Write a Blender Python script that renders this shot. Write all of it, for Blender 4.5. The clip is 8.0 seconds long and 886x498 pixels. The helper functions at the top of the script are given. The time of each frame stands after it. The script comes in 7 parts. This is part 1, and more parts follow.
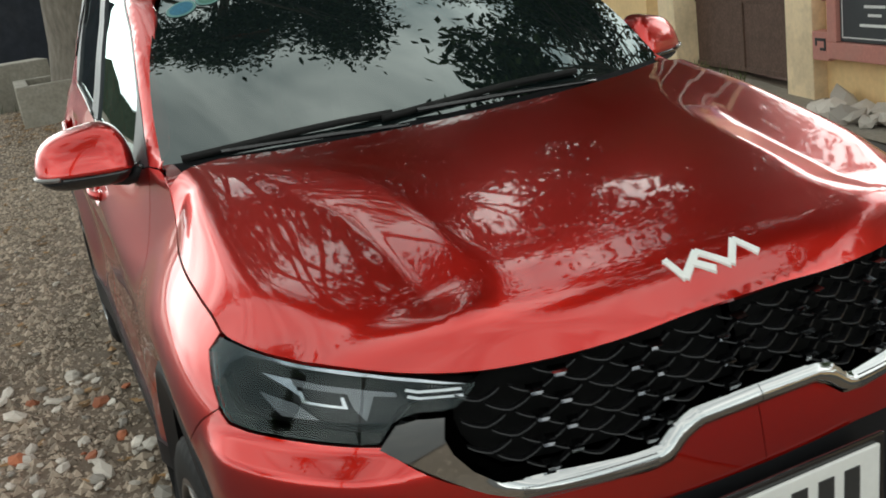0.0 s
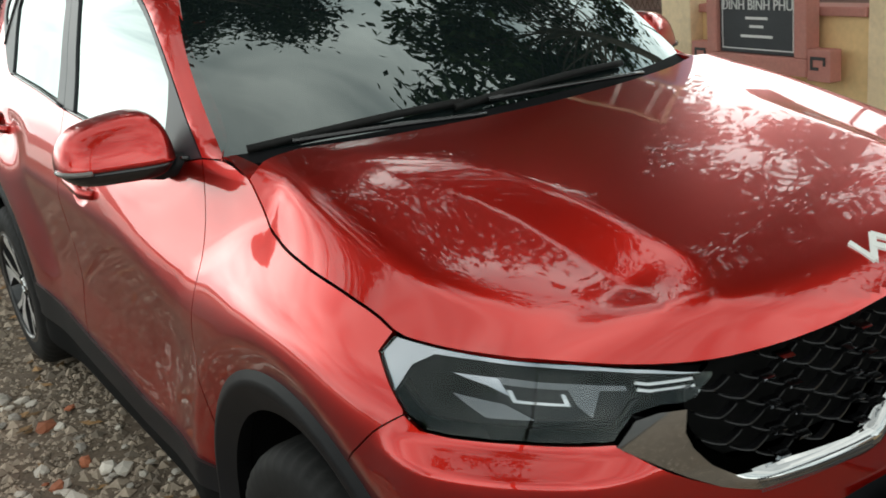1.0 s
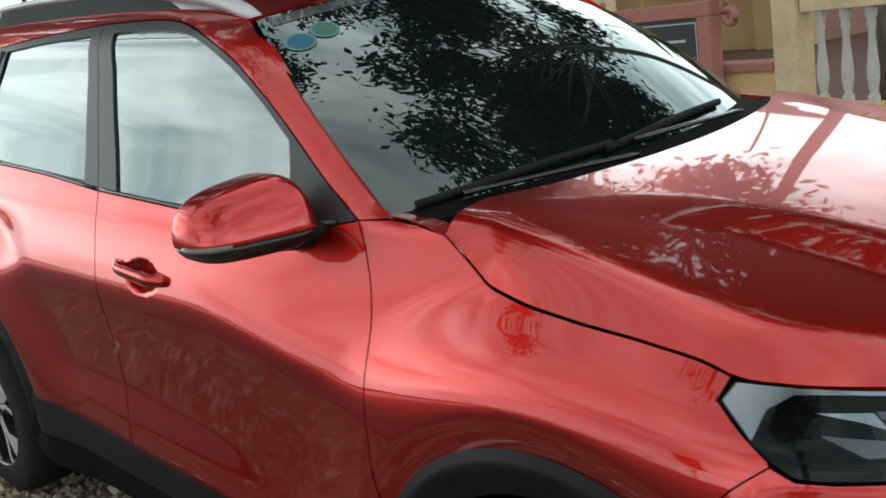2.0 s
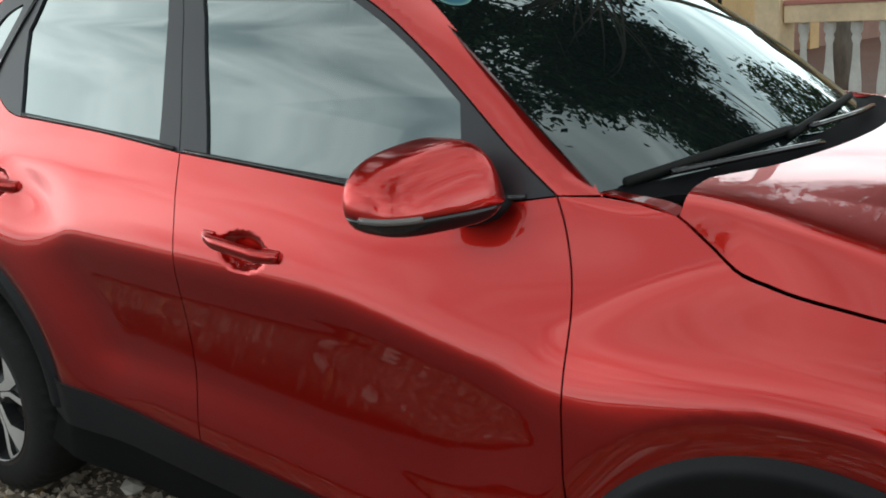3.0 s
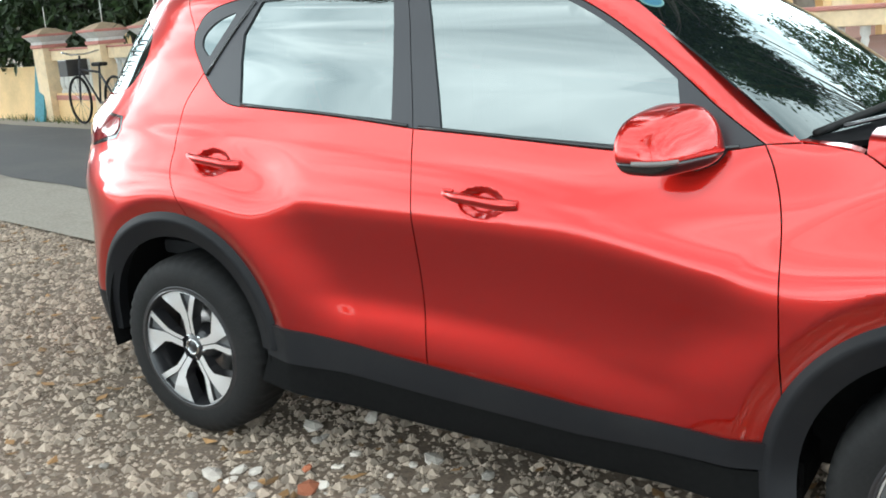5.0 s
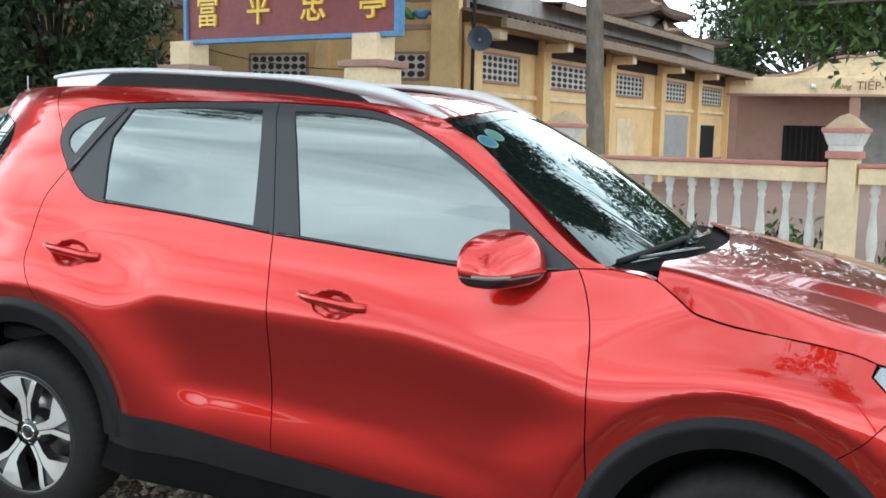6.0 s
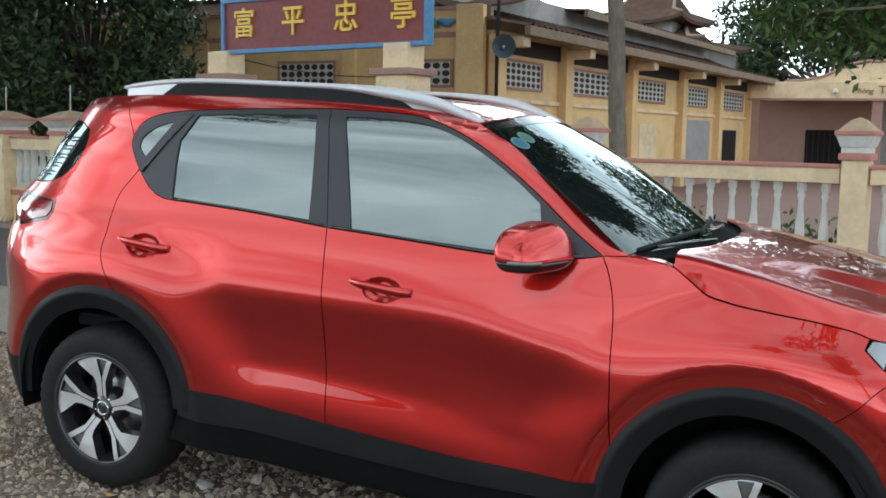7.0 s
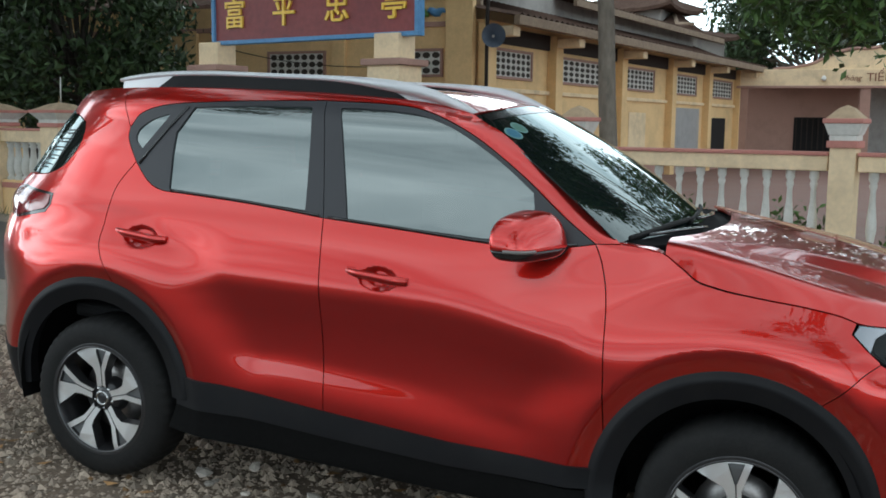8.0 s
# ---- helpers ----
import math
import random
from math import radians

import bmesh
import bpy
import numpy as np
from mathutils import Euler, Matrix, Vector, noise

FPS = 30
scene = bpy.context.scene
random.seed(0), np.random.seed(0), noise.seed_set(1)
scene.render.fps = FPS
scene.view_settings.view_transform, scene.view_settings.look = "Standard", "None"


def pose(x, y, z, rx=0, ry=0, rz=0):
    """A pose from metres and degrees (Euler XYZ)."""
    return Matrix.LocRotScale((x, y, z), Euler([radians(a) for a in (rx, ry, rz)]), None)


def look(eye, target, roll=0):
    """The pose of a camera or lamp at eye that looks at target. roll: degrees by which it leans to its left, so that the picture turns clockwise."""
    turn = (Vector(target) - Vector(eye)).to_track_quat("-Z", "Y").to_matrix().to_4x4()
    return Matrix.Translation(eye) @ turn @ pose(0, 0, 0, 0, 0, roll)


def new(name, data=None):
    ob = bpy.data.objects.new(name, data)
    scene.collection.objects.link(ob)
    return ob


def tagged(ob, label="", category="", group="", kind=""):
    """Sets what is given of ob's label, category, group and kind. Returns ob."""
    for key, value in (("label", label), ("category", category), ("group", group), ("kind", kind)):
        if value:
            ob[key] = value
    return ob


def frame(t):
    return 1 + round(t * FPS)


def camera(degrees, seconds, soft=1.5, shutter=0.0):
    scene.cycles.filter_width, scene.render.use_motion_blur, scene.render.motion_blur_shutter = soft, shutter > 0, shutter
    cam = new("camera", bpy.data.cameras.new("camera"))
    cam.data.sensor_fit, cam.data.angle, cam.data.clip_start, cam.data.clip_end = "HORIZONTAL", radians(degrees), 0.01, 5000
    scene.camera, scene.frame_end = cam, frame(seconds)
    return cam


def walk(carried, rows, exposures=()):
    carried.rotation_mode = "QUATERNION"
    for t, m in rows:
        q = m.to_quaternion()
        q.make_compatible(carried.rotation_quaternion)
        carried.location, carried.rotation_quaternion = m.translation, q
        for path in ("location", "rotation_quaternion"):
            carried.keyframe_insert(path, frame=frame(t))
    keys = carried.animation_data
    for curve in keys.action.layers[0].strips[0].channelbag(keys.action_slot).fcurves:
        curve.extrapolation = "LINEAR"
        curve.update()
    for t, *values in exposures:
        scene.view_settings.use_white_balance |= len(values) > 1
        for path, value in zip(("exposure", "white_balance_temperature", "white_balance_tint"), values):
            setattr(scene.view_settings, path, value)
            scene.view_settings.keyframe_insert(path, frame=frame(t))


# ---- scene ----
CAR = pose(0, 0, 0, 0.8, 3, 0)  # the car stands nose-down on a slope of three degrees; the path is given in the car's own axes
cam = camera(48.1, 8.0, 1.7, 0.2)
PATH = [
    (0, (4.493, -1.029, 1.693), (2.742, -0.32, 1.035), -7.9),
    (0.5, (4.333, -1.311, 1.689), (2.625, -0.476, 1.069), -7.0),
    (1, (4.087, -1.549, 1.689), (2.524, -0.503, 1.011), -5.1),
    (2.5, (3.115, -2.161, 1.606), (1.845, -0.706, 1.089), -5.7),
    (3, (2.846, -2.267, 1.583), (1.684, -0.74, 1.017), -1.9),
    (3.5, (2.735, -2.676, 1.67), (1.812, -0.983, 1.139), -3.3),
    (4, (2.624, -2.793, 1.596), (1.682, -1.101, 1.095), 1.0),
    (4.2, (2.579, -2.786, 1.589), (1.563, -1.129, 1.12), 0.5),
    (5.3, (2.575, -3.353, 1.602), (1.555, -1.723, 1.049), -3.0),
    (5.5, (2.617, -3.406, 1.590), (1.721, -1.667, 1.176), 1.4),
    (6, (2.592, -3.593, 1.639), (1.899, -1.741, 1.334), 3.7),
    (6.5, (2.589, -3.608, 1.646), (1.892, -1.749, 1.406), 4.0),
    (7, (2.670, -3.945, 1.636), (1.935, -2.109, 1.341), 3.4),
    (7.5, (2.705, -3.979, 1.638), (2.006, -2.127, 1.352), 3.2),
    (8, (2.673, -4.000, 1.642), (1.958, -2.158, 1.327), 3.1),
]
walk(cam, [(t, CAR @ look(eye, target, roll)) for t, eye, target, roll in PATH],
     [(0, 0.05, 6900, 10), (1.0, -0.06, 6900, 10), (2.5, -0.32, 6500, 10), (3.0, -0.32, 6500, 10), (3.5, 0.0, 6500, 10), (4.2, 0.22, 6500, 10), (5.3, 1.18, 6250, 10), (5.6, 1.1, 6200, 10), (6.0, 0.68, 6150, 10), (6.5, 0.48, 6150, 10), (7.0, 0.2, 6150, 10), (7.5, -0.12, 6150, 10), (8, -0.08, 6150, 10)])

# ---- light ----
world = bpy.data.worlds.new("world")
scene.world = world
world.use_nodes = True
wn, wl = world.node_tree.nodes, world.node_tree.links
background = wn["Background"]
background.inputs["Strength"].default_value = 0.10
sky = wn.new("ShaderNodeTexSky")
sky.sky_type, sky.sun_disc = "NISHITA", False
sky.sun_elevation, sky.sun_rotation = radians(72), radians(323)
coord = wn.new("ShaderNodeTexCoord")
stretch = wn.new("ShaderNodeMapping")
stretch.inputs["Scale"].default_value = (1.0, 1.6, 5.0)
cloud = wn.new("ShaderNodeTexNoise")
cloud.inputs["Scale"].default_value, cloud.inputs["Detail"].default_value = 1.7, 6.0
cloud.inputs["Roughness"].default_value, cloud.inputs["Distortion"].default_value = 0.55, 0.7
ramp = wn.new("ShaderNodeValToRGB")
ramp.color_ramp.elements[0].position, ramp.color_ramp.elements[0].color = 0.35, (5.6, 7.1, 7.5, 1)
ramp.color_ramp.elements[1].position, ramp.color_ramp.elements[1].color = 0.66, (17.6, 18.9, 18.8, 1)
blend = wn.new("ShaderNodeMix")
blend.data_type = "RGBA"
blend.inputs["Factor"].default_value = 0.88
wl.new(coord.outputs["Generated"], stretch.inputs["Vector"])
wl.new(stretch.outputs["Vector"], cloud.inputs["Vector"])
wl.new(cloud.outputs["Fac"], ramp.inputs["Fac"])
wl.new(sky.outputs["Color"], blend.inputs["A"])
split, haze, lit = wn.new("ShaderNodeSeparateXYZ"), wn.new("ShaderNodeMapRange"), wn.new("ShaderNodeVectorMath")
haze.inputs["From Min"].default_value, haze.inputs["From Max"].default_value = 0.02, 0.65
haze.inputs["To Min"].default_value, haze.inputs["To Max"].default_value = 1.52, 0.70
lit.operation = "SCALE"
wl.new(coord.outputs["Generated"], split.inputs[0])
wl.new(split.outputs["Z"], haze.inputs["Value"])
# the cloud is brightest towards the hidden sun, over the yard
toward, glow, both = wn.new("ShaderNodeVectorMath"), wn.new("ShaderNodeMapRange"), wn.new("ShaderNodeMath")
toward.operation, both.operation = "DOT_PRODUCT", "MULTIPLY"
toward.inputs[1].default_value = (-0.75, 0.66, 0.0)
glow.inputs["To Min"].default_value, glow.inputs["To Max"].default_value = 1.0, 2.75
wl.new(coord.outputs["Generated"], toward.inputs[0])
wl.new(toward.outputs["Value"], glow.inputs["Value"])
wl.new(haze.outputs["Result"], both.inputs[0])
wl.new(glow.outputs["Result"], both.inputs[1])
wl.new(both.outputs[0], lit.inputs["Scale"])
wl.new(ramp.outputs["Color"], lit.inputs[0])
wl.new(lit.outputs["Vector"], blend.inputs["B"])
wl.new(blend.outputs["Result"], background.inputs["Color"])
sun = new("sun", bpy.data.lights.new("sun", "SUN"))
sun.data.energy, sun.data.angle, sun.data.color = 0.6, radians(150), (1.0, 0.96, 0.90)
sun.matrix_world = look((-1.8, 2.4, 9), (0, 0, 0))


# ---- materials ----
def material(name, color, rough=0.6, metal=0.0, grain=0.0, scale=40.0, bump=0.0, coat=0.0, spec=0.5, stain=0.0, stain_scale=2.0,
             stain_color=None, island=0.0, random_each=0.0, stretched=(1, 1, 1)):
    """A surface with grain (fine variation), stains (large variation) and fine relief, in metres."""
    m = bpy.data.materials.new(name)
    m.use_nodes = True
    n, l = m.node_tree.nodes, m.node_tree.links
    b = n["Principled BSDF"]
    b.inputs["Roughness"].default_value, b.inputs["Metallic"].default_value = rough, metal
    b.inputs["Specular IOR Level"].default_value = spec
    b.inputs["Coat Weight"].default_value, b.inputs["Coat Roughness"].default_value = coat, 0.03
    tc, mp = n.new("ShaderNodeTexCoord"), n.new("ShaderNodeMapping")
    mp.inputs["Scale"].default_value = stretched
    l.new(tc.outputs["Object"], mp.inputs["Vector"])
    value = n.new("ShaderNodeRGB")
    value.outputs[0].default_value = (*color, 1)
    out = value.outputs[0]

    def varied(out, fac_socket, amount):
        hsv = n.new("ShaderNodeHueSaturation")
        mr = n.new("ShaderNodeMapRange")
        mr.inputs["To Min"].default_value, mr.inputs["To Max"].default_value = 1 - amount, 1 + amount
        l.new(fac_socket, mr.inputs["Value"])
        l.new(mr.outputs["Result"], hsv.inputs["Value"])
        l.new(out, hsv.inputs["Color"])
        return hsv.outputs["Color"]

    if grain or bump:
        fine = n.new("ShaderNodeTexNoise")
        fine.inputs["Scale"].default_value, fine.inputs["Detail"].default_value = scale, 5.0
        l.new(mp.outputs["Vector"], fine.inputs["Vector"])
        if grain:
            out = varied(out, fine.outputs["Fac"], grain * 2)
        if bump:
            bp = n.new("ShaderNodeBump")
            bp.inputs["Strength"].default_value, bp.inputs["Distance"].default_value = min(1.0, bump * 20), bump
            l.new(fine.outputs["Fac"], bp.inputs["Height"])
            l.new(bp.outputs["Normal"], b.inputs["Normal"])
    if stain:
        large = n.new("ShaderNodeTexNoise")
        large.inputs["Scale"].default_value, large.inputs["Detail"].default_value = stain_scale, 8.0
        large.inputs["Roughness"].default_value = 0.65
        l.new(mp.outputs["Vector"], large.inputs["Vector"])
        cr = n.new("ShaderNodeValToRGB")
        cr.color_ramp.elements[0].position, cr.color_ramp.elements[1].position = 0.45, 0.72
        l.new(large.outputs["Fac"], cr.inputs["Fac"])
        mul = n.new("ShaderNodeMath")
        mul.operation = "MULTIPLY"
        mul.inputs[1].default_value = stain
        l.new(cr.outputs["Color"], mul.inputs[0])
        mx = n.new("ShaderNodeMix")
        mx.data_type = "RGBA"
        mx.inputs["B"].default_value = (*(stain_color or [c * 0.35 for c in color]), 1)
        l.new(mul.outputs[0], mx.inputs["Factor"])
        l.new(out, mx.inputs["A"])
        out = mx.outputs["Result"]
    if island:
        geo = n.new("ShaderNodeNewGeometry")
        out = varied(out, geo.outputs["Random Per Island"], island)
    if random_each:
        info = n.new("ShaderNodeObjectInfo")
        out = varied(out, info.outputs["Random"], random_each)
    l.new(out, b.inputs["Base Color"])
    return m


def glass_material(name, tint, mirror, clear, pass_color=(0.55, 0.68, 0.66), ior=1.5):
    """Tinted glass with a reflecting film: some of the light is mirrored, some goes through."""
    m = bpy.data.materials.new(name)
    m.use_nodes = True
    n, l = m.node_tree.nodes, m.node_tree.links
    n.remove(n["Principled BSDF"])
    gloss, dark, through_it = n.new("ShaderNodeBsdfGlossy"), n.new("ShaderNodeBsdfDiffuse"), n.new("ShaderNodeBsdfTransparent")
    gloss.inputs["Roughness"].default_value, gloss.inputs["Color"].default_value = 0.0, (0.86, 0.97, 0.96, 1)
    dark.inputs["Color"].default_value = (*tint, 1)
    through_it.inputs["Color"].default_value = (*pass_color, 1)
    inner, fres, outer, add = n.new("ShaderNodeMixShader"), n.new("ShaderNodeFresnel"), n.new("ShaderNodeMixShader"), n.new("ShaderNodeMath")
    inner.inputs["Fac"].default_value = clear
    l.new(dark.outputs[0], inner.inputs[1])
    l.new(through_it.outputs[0], inner.inputs[2])
    add.operation, add.use_clamp = "ADD", True
    add.inputs[1].default_value = mirror
    fres.inputs["IOR"].default_value = ior
    l.new(fres.outputs[0], add.inputs[0])
    l.new(add.outputs[0], outer.inputs["Fac"])
    l.new(inner.outputs[0], outer.inputs[1])
    l.new(gloss.outputs[0], outer.inputs[2])
    l.new(outer.outputs[0], n["Material Output"].inputs["Surface"])
    return m


def paint_material(name, color):
    """Metallic car paint under clear lacquer."""
    m = material(name, color, rough=0.30, metal=0.92, coat=1.0, grain=0.03, scale=2600.0, stain=0.05, stain_scale=1.5, spec=0.4)
    b = m.node_tree.nodes["Principled BSDF"]
    b.inputs["Coat IOR"].default_value, b.inputs["Coat Roughness"].default_value = 1.70, 0.028
    return m


RED = paint_material("red_paint", (0.58, 0.012, 0.006))
CLADDING = material("grained_black_plastic", (0.008, 0.0084, 0.010), 0.52, grain=0.12, scale=900, bump=0.0006, spec=0.22, stain=0.15, stain_scale=6, stain_color=(0.035, 0.033, 0.03))
TRIM = material("satin_dark_grey_trim", (0.027, 0.028, 0.033), 0.38, grain=0.05, scale=600)
GLOSSBLACK = material("gloss_black", (0.012, 0.012, 0.013), 0.16, coat=0.5)
# near-black liner; on the strip under the sill it stands in for shade
VOID = material("dark_liner_and_shade", (0.006, 0.006, 0.006), 0.9, grain=0.2, scale=60, spec=0.08)
CHROME = material("chrome", (0.56, 0.57, 0.57), 0.06, 1.0, grain=0.02, scale=30)
SILVER = material("machined_alloy", (0.90, 0.90, 0.90), 0.34, 0.72, grain=0.05, scale=700)
POCKET = material("satin_grey_spoke_pocket", (0.20, 0.205, 0.21), 0.4, 0.5, grain=0.06, scale=300)
RAIL = material("satin_silver_rail", (0.62, 0.63, 0.65), 0.42, 0.35, grain=0.05, scale=300)
RUBBER = material("tyre_rubber", (0.012, 0.012, 0.012), 0.7, grain=0.25, scale=120, bump=0.0012, spec=0.2, stain=0.18, stain_scale=9, stain_color=(0.04, 0.036, 0.032))
RIMDARK = material("dark_rim_paint", (0.02, 0.02, 0.022), 0.3, coat=0.4, grain=0.1, scale=80, stain=0.2, stain_scale=15, stain_color=(0.06, 0.05, 0.045))
DISC = material("brake_disc_steel", (0.35, 0.33, 0.32), 0.35, 0.9, grain=0.15, scale=90)
SIDEGLASS = glass_material("reflective_side_glass", (0.012, 0.016, 0.016), 0.20, 0.10)
FRONTGLASS = glass_material("tinted_windscreen_glass", (0.006, 0.010, 0.010), 0.10, 0.06)
LENS = glass_material("clear_lamp_lens", (0.02, 0.02, 0.02), 0.0, 0.99, (0.84, 0.86, 0.88), 1.38)
LAMPRED = material("red_lamp_plastic", (0.25, 0.01, 0.012), 0.12, coat=0.8, spec=0.6)
WHITEPLASTIC = material("white_enamel", (0.78, 0.78, 0.75), 0.35, grain=0.03, scale=60)
LAMPSILVER = material("lamp_reflector_grey", (0.16, 0.165, 0.17), 0.25, 0.9)
LAMPBRIGHT = material("bright_lamp_bezel", (0.50, 0.51, 0.53), 0.14, 1.0, grain=0.04, scale=120)
STICKERBLUE = material("blue_sticker", (0.015, 0.13, 0.21), 0.5, grain=0.25, scale=120)
STICKERGREEN = material("green_sticker", (0.05, 0.16, 0.12), 0.5, grain=0.25, scale=120)
STICKEREDGE = material("pale_sticker_rim", (0.12, 0.26, 0.24), 0.5)
INK = material("black_print", (0.03, 0.03, 0.03), 0.5)
AMBER = material("smoked_signal_strip", (0.16, 0.15, 0.14), 0.2, coat=0.6)
SCUTTLE = material("matt_black_scuttle", (0.007, 0.007, 0.008), 0.8, grain=0.15, scale=300, bump=0.0008, spec=0.12)
GRILLEBLACK = material("satin_grille_black", (0.008, 0.008, 0.009), 0.34, grain=0.1, scale=300, spec=0.35)
FABRIC = material("dark_seat_fabric", (0.02, 0.02, 0.022), 0.9, grain=0.2, scale=200)

# ---- mesh tools ----
from mathutils.geometry import delaunay_2d_cdt


def part(name, data, mat, parent=None, label=""):
    """Links a bmesh or mesh as one object under a thing or a part."""
    if isinstance(data, bmesh.types.BMesh):
        me = bpy.data.meshes.new(name)
        bmesh.ops.recalc_face_normals(data, faces=data.faces)
        data.to_mesh(me)
        data.free()
    else:
        me = data
    if mat is not None and not me.materials:
        me.materials.append(mat)
    ob = new(name, me)
    ob.parent = parent
    if label:
        ob["label"] = label
    return ob


def thing(name, label, category, group="", kind="", at=None):
    ob = tagged(new(name), label, category, group, kind)
    ob.empty_display_size = 0.2
    if at is not None:
        ob.matrix_world = at
    return ob


def mesh_of(name, verts, faces, mat=None, smooth=False):
    me = bpy.data.meshes.new(name)
    me.from_pydata([tuple(v) for v in verts], [], faces)
    if smooth:
        me.polygons.foreach_set("use_smooth", [True] * len(me.polygons))
    if mat is not None:
        me.materials.append(mat)
    me.update()
    return me


def box(bm, x0, x1, y0, y1, z0, z1, bevel=0.0, m=None):
    """A bevelled box added to bm."""
    made = bmesh.ops.create_cube(bm, size=1.0)["verts"]
    mat = Matrix.Translation(((x0 + x1) / 2, (y0 + y1) / 2, (z0 + z1) / 2)) @ Matrix.Diagonal((x1 - x0, y1 - y0, z1 - z0, 1))
    bmesh.ops.transform(bm, matrix=mat, verts=made)
    if bevel:
        edges = list({e for v in made for e in v.link_edges})
        done = bmesh.ops.bevel(bm, geom=edges, offset=bevel, segments=2, affect="EDGES", profile=0.6)
        made = list({v for f in done["faces"] for v in f.verts} | {v for v in made if v.is_valid})
    if m is not None:
        bmesh.ops.transform(bm, matrix=m, verts=[v for v in made if v.is_valid])
    return bm


def boxed(*dims, bevel=0.0):
    return box(bmesh.new(), *dims, bevel=bevel)


def lathe(profile, steps=32, m=None, arc=360.0):
    """A turned body from (radius, height) pairs about z."""
    verts, faces = [], []
    closed = arc >= 360
    count = steps if closed else steps + 1
    for k in range(count):
        a = radians(arc) * k / steps
        verts += [(r * math.cos(a), r * math.sin(a), h) for r, h in profile]
    p = len(profile)
    for k in range(steps):
        k2 = (k + 1) % count
        for j in range(p - 1):
            faces.append((k * p + j, k2 * p + j, k2 * p + j + 1, k * p + j + 1))
    me = mesh_of("lathe", verts, faces, smooth=True)
    if m is not None:
        me.transform(m)
    return me


def sweep(points, radius, sides=8, squash=1.0):
    """A tube along points; radius may be a list."""
    P = [Vector(p) for p in points]
    R = radius if isinstance(radius, (list, tuple)) else [radius] * len(P)
    verts, faces = [], []
    up = Vector((0, 0, 1))
    for i, p in enumerate(P):
        d = (P[min(i + 1, len(P) - 1)] - P[max(i - 1, 0)]).normalized()
        u = d.cross(up if abs(d.z) < 0.95 else Vector((1, 0, 0))).normalized()
        v = u.cross(d).normalized()
        for k in range(sides):
            a = 2 * math.pi * k / sides
            verts.append(p + u * R[i] * math.cos(a) + v * R[i] * squash * math.sin(a))
    for i in range(len(P) - 1):
        for k in range(sides):
            k2 = (k + 1) % sides
            faces.append((i * sides + k, i * sides + k2, (i + 1) * sides + k2, (i + 1) * sides + k))
    faces += [tuple(range(sides))[::-1], tuple((len(P) - 1) * sides + k for k in range(sides))]
    return mesh_of("sweep", verts, faces, smooth=True)


def curve(*pts, n=6):
    """Points along a smooth open curve through pts."""
    P = [np.array(p, float) for p in pts]
    P = [2 * P[0] - P[1]] + P + [2 * P[-1] - P[-2]]
    out = []
    for i in range(1, len(P) - 2):
        a, b, c, d = P[i - 1:i + 3]
        for t in np.linspace(0, 1, n, endpoint=False):
            out.append(0.5 * (2 * b + (c - a) * t + (2 * a - 5 * b + 4 * c - d) * t * t + (3 * b - a - 3 * c + d) * t ** 3))
    out.append(P[-2])
    return [tuple(p) for p in out]


def inside(P, poly):
    x, y = P[:, 0], P[:, 1]
    hit = np.zeros(len(P), bool)
    px, py = poly[:, 0], poly[:, 1]
    for i in range(len(poly)):
        j = i - 1
        cond = (py[i] > y) != (py[j] > y)
        with np.errstate(divide="ignore", invalid="ignore"):
            cross = (px[j] - px[i]) * (y - py[i]) / (py[j] - py[i]) + px[i]
        hit ^= cond & (x < cross)
    return hit


def dense(poly, step):
    out = []
    for i in range(len(poly)):
        a, b = np.array(poly[i]), np.array(poly[(i + 1) % len(poly)])
        d = np.linalg.norm(b - a)
        if d < 1e-6:
            continue
        k = max(1, int(math.ceil(d / step)))
        out += [a + (b - a) * t / k for t in range(k)]
    return np.array(out)


def inset(poly, d):
    """The outline moved inwards by d."""
    P = np.array(poly)
    area = np.sum(P[:, 0] * np.roll(P[:, 1], -1) - np.roll(P[:, 0], -1) * P[:, 1])
    e = np.roll(P, -1, 0) - P
    e /= np.maximum(np.linalg.norm(e, axis=1), 1e-9)[:, None]
    nrm = np.stack([-e[:, 1], e[:, 0]], 1) * (1 if area > 0 else -1)
    m = nrm + np.roll(nrm, 1, 0)
    m /= np.maximum(np.linalg.norm(m, axis=1), 1e-9)[:, None]
    return P + m * d


